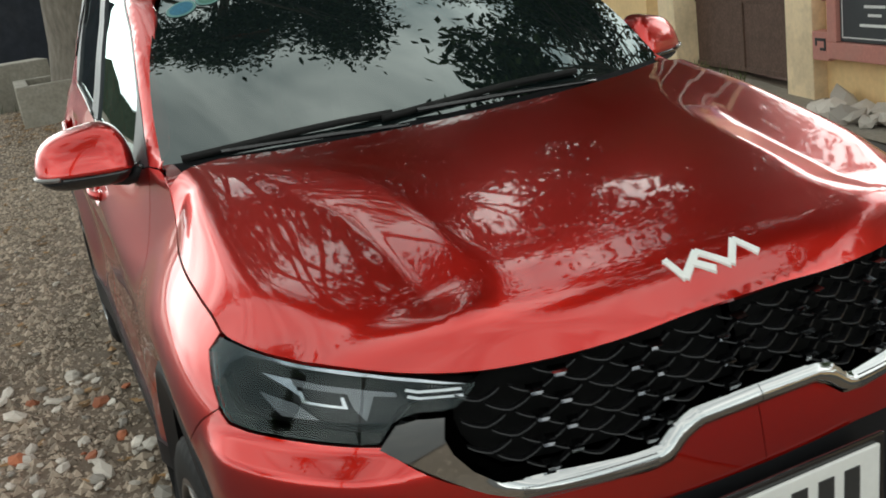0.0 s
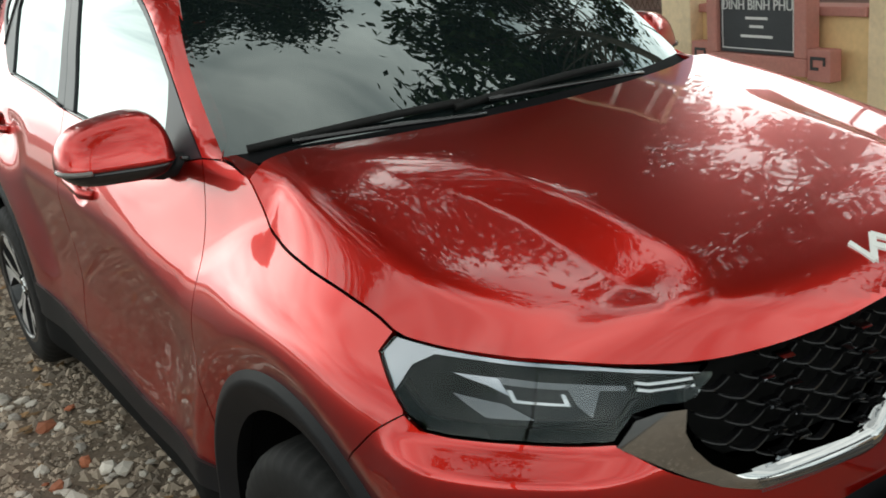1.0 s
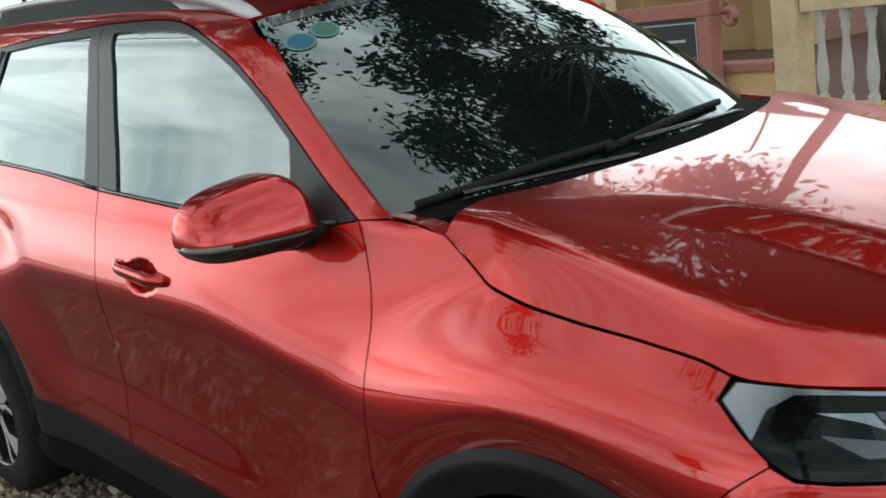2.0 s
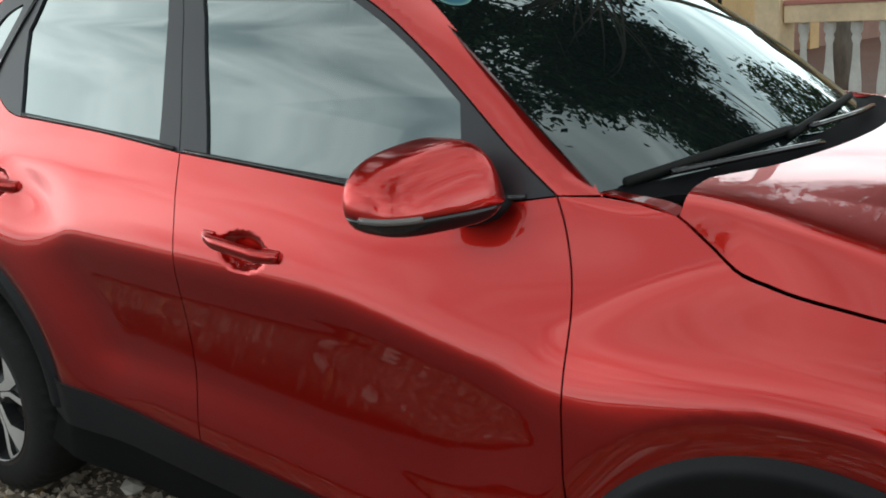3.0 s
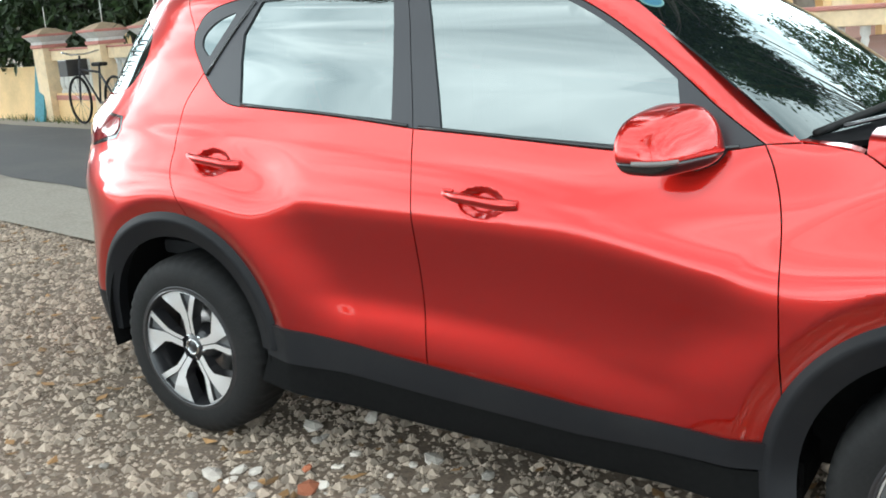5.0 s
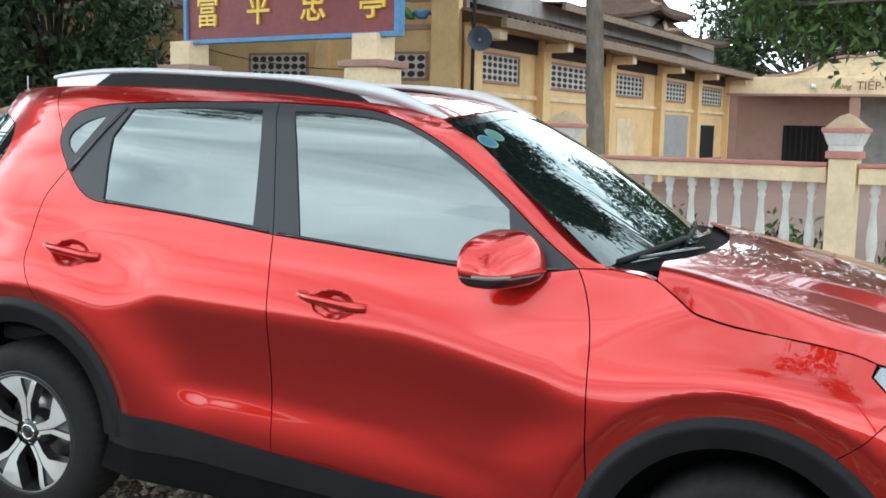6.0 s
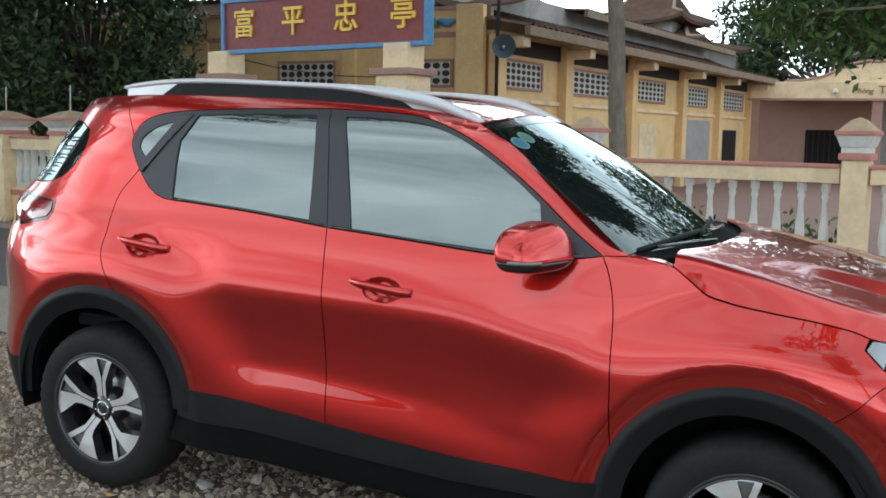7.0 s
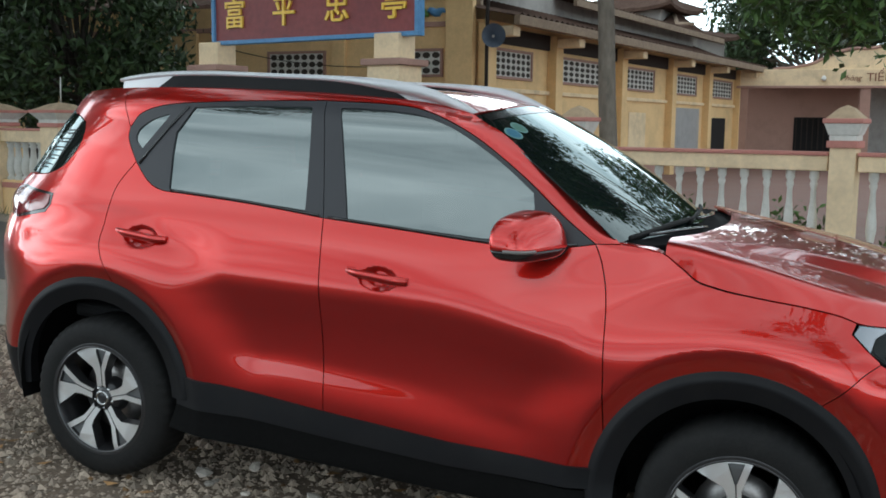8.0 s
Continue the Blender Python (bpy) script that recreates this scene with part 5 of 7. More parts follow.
def scatter(name, count, place, size, mat, label, seed, kind_of="pebble"):
    rnd = random.Random(seed)
    verts, faces = [], []
    for _ in range(count):
        x, y = place(rnd)
        s = size(rnd)
        z = float(height(x, y)) - 0.012 + 0.012 * noise.noise((x * 1.3, y * 1.3, 0.0)) + 0.008 * noise.noise((x * 4.1, y * 4.1, 3.0))
        k = len(verts)
        a = rnd.uniform(0, 6.28)
        ca, sa = math.cos(a), math.sin(a)
        if kind_of == "pebble":
            pts = [(1.2, 0, 0), (0, 1, 0), (-1.1, 0.1, 0), (0.1, -0.9, 0), (0.1, 0.1, 0.65)]
            for px, py, pz in pts:
                px, py, pz = px * rnd.uniform(0.7, 1.2), py * rnd.uniform(0.7, 1.2), pz * rnd.uniform(0.6, 1.3)
                verts.append((x + s * (px * ca - py * sa), y + s * (px * sa + py * ca), z + s * pz))
            faces += [(k, k + 1, k + 4), (k + 1, k + 2, k + 4), (k + 2, k + 3, k + 4), (k + 3, k, k + 4)]
        elif kind_of == "leaf":
            curl = rnd.uniform(0.1, 0.5)
            for px, py, pz in ((1, 0, curl), (0.1, 0.45, 0.08), (-0.9, 0, curl * 0.7), (0.1, -0.45, 0.12)):
                verts.append((x + s * (px * ca - py * sa), y + s * (px * sa + py * ca), z + 0.006 + s * pz * 0.6))
            faces += [(k, k + 1, k + 2), (k, k + 2, k + 3)]
        else:
            lean = rnd.uniform(-0.5, 0.5), rnd.uniform(-0.5, 0.5)
            w = s * 0.06
            verts.extend([(x - w * ca, y - w * sa, z), (x + w * ca, y + w * sa, z), (x + lean[0] * s, y + lean[1] * s, z + s)])
            faces.append((k, k + 1, k + 2))
    return tagged(part(name, mesh_of(name, verts, faces, mat), None), label, name.replace("_", " "), kind="stuff")


def off_road(r, x0, x1, y0, y1):
    while True:
        x, y = r.uniform(x0, x1), r.uniform(y0, y1)
        if y < near_kerb(x) - 0.9:
            return x, y


scatter("gravel", 52000, lambda r: off_road(r, -4.5, 3.6 + r.gauss(0, 0.6), -1.95 + r.gauss(0, 0.12), 1.2), lambda r: r.uniform(0.004, 0.013) * (2.5 if r.random() < 0.22 else 1), PEBBLE, "loose grey and brown gravel on the soil", 1)
scatter("far_gravel", 30000, lambda r: off_road(r, -9, -2.5, -2.1, 1.3), lambda r: r.uniform(0.006, 0.018), PEBBLE, "loose grey and brown gravel further off", 2)
scatter("sparse_gravel", 14000, lambda r: off_road(r, -14, 10, -2.2, 2.0), lambda r: r.uniform(0.006, 0.02), PEBBLE, "sparse loose gravel over the open ground", 9)
scatter("fallen_leaves", 1500, lambda r: off_road(r, -9, 3, -3.2, 1.4), lambda r: r.uniform(0.02, 0.05), DRYLEAF, "dry brown leaves fallen on the gravel", 3, "leaf")
scatter("leaf_litter", 500, lambda r: (r.uniform(-8.2, -6.0), r.gauss(-0.4, 0.8)), lambda r: r.uniform(0.03, 0.06), DRYLEAF, "dry leaf litter round the tree planter", 5, "leaf")
scatter("grass", 9000, lambda r: (r.uniform(-15, -8.6), r.uniform(-5, 1.0)), lambda r: r.uniform(0.05, 0.14), GRASS, "sparse rough grass beside the planter", 6, "grass")
scatter("fence_weeds", 900, lambda r: (lambda x: (x, fence_y(x) - r.uniform(0.05, 0.35)))(r.uniform(-12, -2)), lambda r: r.uniform(0.05, 0.16), GRASS, "weeds along the fence footing", 7, "grass")
scatter("verge_leaves", 260, lambda r: (lambda x: (x, fence_y(x) - r.uniform(0.1, 0.8)))(r.uniform(-12, 4)), lambda r: r.uniform(0.03, 0.06), DRYLEAF, "dry leaves blown against the fence", 8, "leaf")

# ---- fence ----
FANGLE = math.degrees(math.atan(FS))


def along(x, z=0.0, off=0.0):
    """A pose on the fence line, its x along the fence, its y into the yard."""
    a = math.atan(FS)
    return pose(x - off * math.sin(a), fence_y(x) + off * math.cos(a), z, 0, 0, FANGLE)


CAPSTONE = material("weathered_cap", (0.46, 0.34, 0.22), 0.9, grain=0.12, scale=30, bump=0.003, stain=0.6, stain_scale=5, stain_color=(0.20, 0.15, 0.10))


def turned_baluster(h, r):
    return lathe([(r * 0.95, 0), (r * 0.95, h * 0.07), (r * 0.6, h * 0.10), (r * 0.72, h * 0.14), (r * 1.0, h * 0.26), (r * 0.98, h * 0.36), (r * 0.62, h * 0.60), (r * 0.52, h * 0.76), (r * 0.80, h * 0.82), (r * 0.62, h * 0.86), (r * 0.95, h * 0.90), (r * 0.95, h)], 10)


def pillar_parts(owner, w, h, cap, base=0.0):
    part("shaft", boxed(-w / 2, w / 2, -w / 2, w / 2, base, h, bevel=0.008), CREAM, owner)
    part("necking", boxed(-w / 2 - 0.02, w / 2 + 0.02, -w / 2 - 0.02, w / 2 + 0.02, h, h + 0.05, bevel=0.008), PINK, owner)
    bm = bmesh.new()
    box(bm, -w / 2 - 0.005, w / 2 + 0.005, -w / 2 - 0.005, w / 2 + 0.005, h + 0.05, h + 0.09, 0.004)
    made = bmesh.ops.create_cube(bm, size=1.0)["verts"]
    for v in made:
        wide = cap / 2 if v.co.z > 0 else w / 2 + 0.01
        v.co = Vector((math.copysign(wide, v.co.x), math.copysign(wide, v.co.y), h + (0.17 if v.co.z > 0 else 0.09)))
    part("capital", bm, WHITEWASH, owner)
    part("cap_slab", boxed(-cap / 2 - 0.01, cap / 2 + 0.01, -cap / 2 - 0.01, cap / 2 + 0.01, h + 0.17, h + 0.205, bevel=0.008), PINK, owner)
    bm = bmesh.new()
    vs = [bm.verts.new((sx * cap * 0.47, sy * cap * 0.47, h + 0.205)) for sx, sy in ((-1, -1), (1, -1), (1, 1), (-1, 1))]
    ms = [bm.verts.new((sx * cap * 0.20, sy * cap * 0.20, h + 0.275)) for sx, sy in ((-1, -1), (1, -1), (1, 1), (-1, 1))]
    tip = bm.verts.new((0, 0, h + 0.30))
    for i in range(4):
        bm.faces.new((vs[i], vs[(i + 1) % 4], ms[(i + 1) % 4], ms[i]))
        bm.faces.new((ms[i], ms[(i + 1) % 4], tip))
    part("cap_top", bm, CAPSTONE, owner)


def fence_pillar(x, z, w=0.175, h=1.21, cap=0.25, label="cream plastered fence pillar with a stepped cap"):
    p = thing("fence_pillar", label, "fence pillar", "fence pillars", at=along(x, z))
    pillar_parts(p, w, h, cap, -0.25)
    return p


GZ = 0.09
for x in (FX, 2.80, 4.83, 6.86):
    fence_pillar(x, GZ)
bal_me = turned_baluster(0.56, 0.036)
bal_me.materials.append(WHITEWASH)


def fence_run(x0, x1, z, rail_z, low_z, count, spacing, mesh, wide=0.12, rail_h=0.135):
    f = thing("balustrade", "cream balustrade with turned white balusters and pink coping", "balustrade", "fence panels", at=along((x0 + x1) / 2, z))
    half = (x1 - x0) / 2 / math.cos(math.atan(FS))
    part("top_rail", boxed(-half, half, -wide / 2, wide / 2, rail_z - rail_h, rail_z - 0.028, bevel=0.006), CREAM, f)
    part("coping", boxed(-half, half, -wide / 2 - 0.015, wide / 2 + 0.015, rail_z - 0.028, rail_z, bevel=0.008), PINK, f)
    part("plinth", boxed(-half, half, -wide / 2, wide / 2, -0.25, low_z, bevel=0.006), YELLOW, f)
    part("plinth_band", boxed(-half, half, -wide / 2 - 0.012, wide / 2 + 0.012, low_z - 0.10, low_z - 0.03, bevel=0.006), PINK, f)
    for k in range(count):
        b = part("baluster", mesh, None, f)
        b.matrix_basis = pose((k - (count - 1) / 2) * spacing, 0, low_z - 0.002)
    return f


for x0 in (FX, 2.80, 4.83):
    fence_run(x0 + 0.098, x0 + 2.03 - 0.098, GZ, 1.18, 0.49, 11, 0.168, bal_me)
# the lower fence by the lane, past the gate
big_bal = turned_baluster(0.52, 0.060)
big_bal.materials.append(WHITEWASH)
for x in (-5.98, -7.30, -8.70, -10.45):
    p = fence_pillar(x, 0.33, 0.36, 1.02, 0.52, "stained plaster pillar with a pyramid cap")
    part("cap_rod", sweep([(0, 0, 1.31), (0.01, 0, 1.62)], 0.008, 5), WHITEWASH, p)
for x0, x1 in ((-10.27, -8.88), (-8.52, -7.48), (-7.12, -6.16)):
    fence_run(x0, x1, 0.33, 1.0, 0.35, int((x1 - x0) / 0.16), 0.16, big_bal, 0.16, 0.17)
low = tagged(part("boundary_wall", boxed(-3.4, 3.4, -0.09, 0.09, -0.2, 0.86, bevel=0.01), YELLOW), "stained low yellow boundary wall", "wall", kind="structure")
low.matrix_world = along(-14.2, 0.22)
mid_wall = tagged(part("boundary_wall", boxed(-0.95, 0.95, -0.08, 0.08, -0.2, 1.0, bevel=0.01), YELLOW), "low yellow wall beside the gate", "wall", kind="structure")
mid_wall.matrix_world = along(-4.95, 0.15)
board = thing("painted_board", "teal painted board leaning on the fence pillar", "board", at=along(-10.62, 0.2, -0.25))
part("panel", box(bmesh.new(), -0.14, 0.14, -0.02, 0.02, 0.05, 1.05, 0.004, pose(0, 0, 0, -10, 0, 4)), TEAL, board)

# ---- gate with its sign ----
gate = thing("gateway", "cream gateway pillars carrying a maroon sign board", "gateway", at=along(-2.13, 0.30))
for px in (-1.24, 1.08):
    pil = part("gate_pillar", boxed(px - 0.18, px + 0.18, -0.18, 0.18, -0.3, 1.66, bevel=0.01), CREAM, gate)
    part("ledge", boxed(px - 0.23, px + 0.23, -0.22, 0.22, 1.66, 1.72, bevel=0.01), DULLPINK, pil)
    part("upper_post", boxed(px - 0.14, px + 0.14, -0.13, 0.13, 1.72, 1.95, bevel=0.01), CREAM, pil)
sign = part("sign_board", boxed(-1.20, 1.38, -0.06, 0.0, 1.955, 2.44, bevel=0.006), MAROON, gate, "maroon sign board with gold characters")
for dims in ((-1.23, 1.41, -0.085, 0.01, 1.92, 1.962), (-1.23, 1.41, -0.085, 0.01, 2.432, 2.48), (-1.23, -1.185, -0.085, 0.01, 1.962, 2.432), (1.362, 1.41, -0.085, 0.01, 1.962, 2.432)):
    part("sign_border", boxed(*dims, bevel=0.006), BLUE, sign)


def lettering(name, text, size, mat, parent, m, extrude=0.004, shear=0.0, label="", bold=0.0):
    data = bpy.data.curves.new(name, "FONT")
    data.body, data.size, data.extrude, data.shear = text, size, extrude, shear
    data.align_x, data.align_y = "CENTER", "CENTER"
    data.resolution_u, data.offset = 3, bold
    tmp = bpy.data.objects.new(name, data)
    scene.collection.objects.link(tmp)
    bpy.context.view_layer.update()
    me = bpy.data.meshes.new_from_object(tmp.evaluated_get(bpy.context.evaluated_depsgraph_get()))
    bpy.data.objects.remove(tmp)
    bpy.data.curves.remove(data)
    me.materials.clear()
    me.materials.append(mat)
    ob = part(name, me, None, parent, label)
    ob.matrix_basis = m
    return ob


for k, ch in enumerate("富平忠亭"):
    lettering("character", ch, 0.31, GOLD, sign, pose(-0.90 + k * 0.675, -0.066, 2.20, 90, 0, 0), 0.016, bold=0.003)
part("top_frame_rail", boxed(-1.23, 1.41, -0.04, 0.04, 2.48, 2.545, bevel=0.006), CREAM, gate)
for px in (-1.20, -0.97, -0.44, 0.42, 1.10, 1.38):
    part("top_frame_post", boxed(px - 0.020, px + 0.020, -0.02, 0.02, 2.545, 3.20, bevel=0.004), WHITEWASH if abs(px) < 1.15 else CREAM, gate)
part("top_frame_rail", boxed(-1.23, 1.41, -0.04, 0.04, 3.20, 3.26, bevel=0.006), CREAM, gate)
leaf_gate = thing("iron_gate", "rusty iron gate leaf with diamond mesh", "gate", at=along(-2.30, 0.12, 0.05))
for a, b in ((-1.04, -1.0), (0.98, 1.02), (-0.02, 0.02)):
    part("stile", boxed(a, b, -0.02, 0.02, 0.04, 1.25, bevel=0.004), RUST, leaf_gate)
for z in (0.04, 0.62, 1.22):
    part("gate_rail", boxed(-1.0, 0.98, -0.016, 0.016, z, z + 0.04, bevel=0.004), RUST, leaf_gate)
part("lower_sheet", boxed(-1.0, 0.98, -0.006, 0.006, 0.08, 0.62), RUST, leaf_gate)
mesh_v, mesh_f = [], []
for k in range(-4, 28):
    for d in (-1, 1):
        x0, x1 = -1.0 + k * 0.075, -1.0 + k * 0.075 + d * 0.56 * 0.55
        a, b = (x0, 0.66), (x1, 1.22)
        if not (-1 <= x0 <= 0.98 and -1 <= x1 <= 0.98):
            continue
        i = len(mesh_v)
        mesh_v += [(a[0] - 0.004, 0, a[1]), (a[0] + 0.004, 0, a[1]), (b[0] + 0.004, 0, b[1]), (b[0] - 0.004, 0, b[1]), (a[0], 0.006, a[1]), (b[0], 0.006, b[1])]
        mesh_f += [(i, i + 1, i + 2, i + 3), (i + 1, i + 4, i + 5, i + 2), (i + 4, i, i + 3, i + 5)]
part("diamond_mesh", mesh_of("diamond_mesh", mesh_v, mesh_f), RUST, leaf_gate)

# wall between gate and fence with the pink framed notice board
link = thing("gate_wall", "stained yellow wall with pink coping beside the gate", "wall", kind="structure", at=along(-0.20, GZ))
part("wall_panel", boxed(-0.90, 0.90, -0.07, 0.07, -0.3, 0.70, bevel=0.006), YELLOW, link)
part("wall_coping", boxed(-0.90, 0.90, -0.10, 0.10, 0.70, 0.76, bevel=0.01), PINK, link)
notice = thing("notice_board", "dark slate notice board in a faded pink scroll frame", "notice board", at=along(-0.17, 0.14, -0.16))
part("slate", boxed(-0.385, 0.385, -0.03, 0.02, 0.40, 1.03, bevel=0.004), SLATE, notice)
for dims in ((-0.50, 0.50, -0.06, 0.05, 0.28, 0.395), (-0.50, 0.50, -0.06, 0.05, 1.035, 1.13), (-0.50, -0.39, -0.06, 0.05, 0.395, 1.035), (0.39, 0.50, -0.06, 0.05, 0.395, 1.035)):
    part("frame_bar", boxed(*dims, bevel=0.008), PINK, notice)
for s in (-1, 1):
    scroll = [(s * (0.52 + 0.10 * k / 10 + 0.05 * math.sin(k * 0.5)), -0.01, 1.18 - 0.018 * k) for k in range(8)]
    hook = [(s * (0.63 + 0.045 * math.cos(a)), -0.01, 1.02 + 0.045 * math.sin(a)) for a in np.linspace(1.6, -3.4, 12)]
    part("scroll", sweep(scroll + hook, 0.026, 8), PINK, notice)
    bracket = part("key_bracket", boxed(min(s * 0.50, s * 0.70), max(s * 0.50, s * 0.70), -0.05, 0.04, 0.26, 0.46, bevel=0.006), PINK, notice)
    for dims in ((0.53, 0.66, 0.395, 0.415), (0.53, 0.55, 0.33, 0.415), (0.64, 0.66, 0.36, 0.415), (0.53, 0.60, 0.33, 0.35)):
        a, b = sorted((s * dims[0], s * dims[1]))
        part("key_groove", boxed(a, b, -0.054, -0.049, dims[2], dims[3]), INK, bracket)
lettering("heading", "ĐÌNH BÌNH PHÚ", 0.098, LETTER, notice, pose(0, -0.034, 0.72, 90, 0, 0), 0.002)
for z, w in ((0.885, 0.26), (0.83, 0.20), (0.635, 0.11), (0.58, 0.07), (0.515, 0.16)):
    part("text_bar", boxed(-w, w, -0.0335, -0.031, z - 0.009, z + 0.009), LETTER, notice)
for dims in ((-0.36, 0.36, 0.425, 0.433), (-0.36, 0.36, 0.995, 1.003), (-0.36, -0.352, 0.433, 0.995), (0.352, 0.36, 0.433, 0.995)):
    part("border_line", boxed(dims[0], dims[1], -0.033, -0.031, dims[2], dims[3]), LETTER, notice)
rubble = thing("rubble_heap", "heap of broken pale stones under the notice board", "rubble", at=along(-0.17, 0.06, -0.30))
rnd = random.Random(77)
for k in range(22):
    r = rnd.uniform(0.05, 0.13)
    lump = part("rubble_stone", stone_meshes[k % 6], None, rubble)
    lump.matrix_basis = pose(rnd.uniform(-0.45, 0.40), rnd.uniform(-0.16, 0.10), r * 0.25 + rnd.uniform(0, 0.06), rnd.uniform(-30, 30), rnd.uniform(-30, 30), rnd.uniform(0, 360)) @ Matrix.Diagonal((r * 1.2, r, r, 1))

# potted plants behind the balusters
TERRACOTTA = material("terracotta", (0.33, 0.13, 0.075), 0.85, grain=0.15, scale=40, stain=0.4, stain_scale=6)


def potted_plant(x, y, tall, seed, label, big=1.0):
    p = thing("potted_plant", label, "potted plant", "pots behind the fence", at=pose(x, y, float(height(x, y)) + 0.02))
    part("pot", lathe([(0.0, 0.0), (0.11 * big, 0.0), (0.16 * big, 0.28 * big), (0.175 * big, 0.29 * big), (0.175 * big, 0.34 * big), (0.15 * big, 0.34 * big), (0.14 * big, 0.30 * big), (0.0, 0.30 * big)], 20), TERRACOTTA, p)
    part("stem", sweep([(0, 0, 0.28), (0.02, 0.01, 0.33 + tall * 0.3), (0.0, 0.02, 0.34 + tall * 0.7)], [0.018, 0.014, 0.008], 6), BARK, p)
    part("foliage", leaves([((0, 0, 0.36 + tall * 0.55), 0.15), ((0.07, -0.05, 0.34 + tall * 0.4), 0.11), ((-0.07, 0.03, 0.36 + tall * 0.8), 0.10)], 200, 0.04, LEAFLIGHT, seed), None, p)


# bicycle by the lane fence
bike = thing("bicycle", "old black bicycle leaning on the fence", "bicycle", at=along(-8.25, 0.30, -0.45))
for wx in (-0.52, 0.52):
    torus_v, torus_f = [], []
    for k in range(28):
        a = 2 * math.pi * k / 28
        for j in range(6):
            b = 2 * math.pi * j / 6
            r = 0.31 + 0.018 * math.cos(b)
            torus_v.append((wx + r * math.cos(a), 0.018 * math.sin(b), 0.33 + r * math.sin(a)))
    for k in range(28):
        for j in range(6):
            torus_f.append((k * 6 + j, ((k + 1) % 28) * 6 + j, ((k + 1) % 28) * 6 + (j + 1) % 6, k * 6 + (j + 1) % 6))
    w = part("bicycle_wheel", mesh_of("bicycle_wheel", torus_v, torus_f, smooth=True), RUBBER, bike)
    for k in range(6):
        a = math.pi * k / 6
        part("spoke", sweep([(wx - 0.3 * math.cos(a), 0, 0.33 - 0.3 * math.sin(a)), (wx + 0.3 * math.cos(a), 0, 0.33 + 0.3 * math.sin(a))], 0.003, 4), CHROME, w)
for a, b in (((0.52, 0.33), (0.05, 0.30)), ((0.05, 0.30), (0.17, 0.78)), ((0.52, 0.33), (0.15, 0.68)), ((0.05, 0.30), (-0.38, 0.74)), ((0.16, 0.70), (-0.38, 0.74)), ((-0.52, 0.33), (-0.36, 0.92))):
    part("frame_tube", sweep([(a[0], 0, a[1]), (b[0], 0, b[1])], 0.016, 6), BIKE, bike)
part("handlebar", sweep([(-0.30, -0.26, 0.98), (-0.37, -0.1, 0.94), (-0.37, 0.1, 0.94), (-0.30, 0.26, 0.98)], 0.013, 6), CHROME, bike)
part("saddle", boxed(0.06, 0.30, -0.06, 0.06, 0.78, 0.83, bevel=0.02), RUBBER, bike)
part("basket", boxed(-0.72, -0.46, -0.15, 0.15, 0.66, 0.88, bevel=0.01), RIMDARK, bike)

# ---- temple hall behind the fence ----
def wall_pose(p, q):
    return Matrix.Translation((p[0], p[1], 0)) @ Matrix.Rotation(math.atan2(q[1] - p[1], q[0] - p[0]), 4, "Z"), math.hypot(q[0] - p[0], q[1] - p[1])


def lattice(parent, x0, x1, z0, z1, y, nx, nz):
    """A pierced panel: a frame and a joined net of rings over a dark plate."""
    # dark plate on the solid wall, in place of a shaded interior
    back = part("vent_backing", boxed(x0, x1, y + 0.010, y + 0.016, z0, z1), VENTSHADE, parent)
    for dims in ((x0 - 0.05, x1 + 0.05, z1, z1 + 0.05), (x0 - 0.05, x1 + 0.05, z0 - 0.05, z0), (x0 - 0.05, x0, z0, z1), (x1, x1 + 0.05, z0, z1)):
        part("vent_frame", boxed(dims[0], dims[1], y - 0.03, y + 0.03, dims[2], dims[3], bevel=0.005), DULLPINK, parent)
    verts, faces = [], []
    cw, ch = (x1 - x0) / nx, (z1 - z0) / nz
    for i in range(nx):
        for j in range(nz):
            cx, cz = x0 + (i + 0.5) * cw, z0 + (j + 0.5) * ch
            k = len(verts)
            for m in range(8):
                a = math.pi / 8 + 2 * math.pi * m / 8
                verts.append((cx + cw * 0.435 * math.cos(a), y, cz + ch * 0.42 * math.sin(a)))
            verts += [(cx + cw * 0.5 * sx, y, cz + ch * 0.5 * sz) for sx, sz in ((1, 1), (-1, 1), (-1, -1), (1, -1))]
            verts += [(v[0], y + 0.009, v[2]) for v in verts[k:k + 8]]
            faces += [(k + 8, k + 0, k + 7, k + 11), (k + 8, k + 9, k + 2, k + 1), (k + 8, k + 1, k + 0), (k + 9, k + 10, k + 4, k + 3), (k + 9, k + 3, k + 2), (k + 10, k + 11, k + 6, k + 5), (k + 10, k + 5, k + 4), (k + 11, k + 7, k + 6)]
            faces += [(k + m, k + (m + 1) % 8, k + 12 + (m + 1) % 8, k + 12 + m) for m in range(8)]
    part("vent_net", mesh_of("vent_net", verts, faces), WHITEWASH, parent, "pierced whitewashed vent")


hall = thing("temple_hall", "long ochre temple hall with pierced vents and tiled eaves", "hall", at=pose(0, 0, 0.14))
N, E = (-3.62, 13.45), (-0.75, 30.1)
m_side, length = wall_pose(N, E)
side_wall = part("side_wall", boxed(0, length, -0.25, 0.0, -0.2, 3.2, bevel=0.01), YELLOW, hall)
side_wall.matrix_basis = m_side
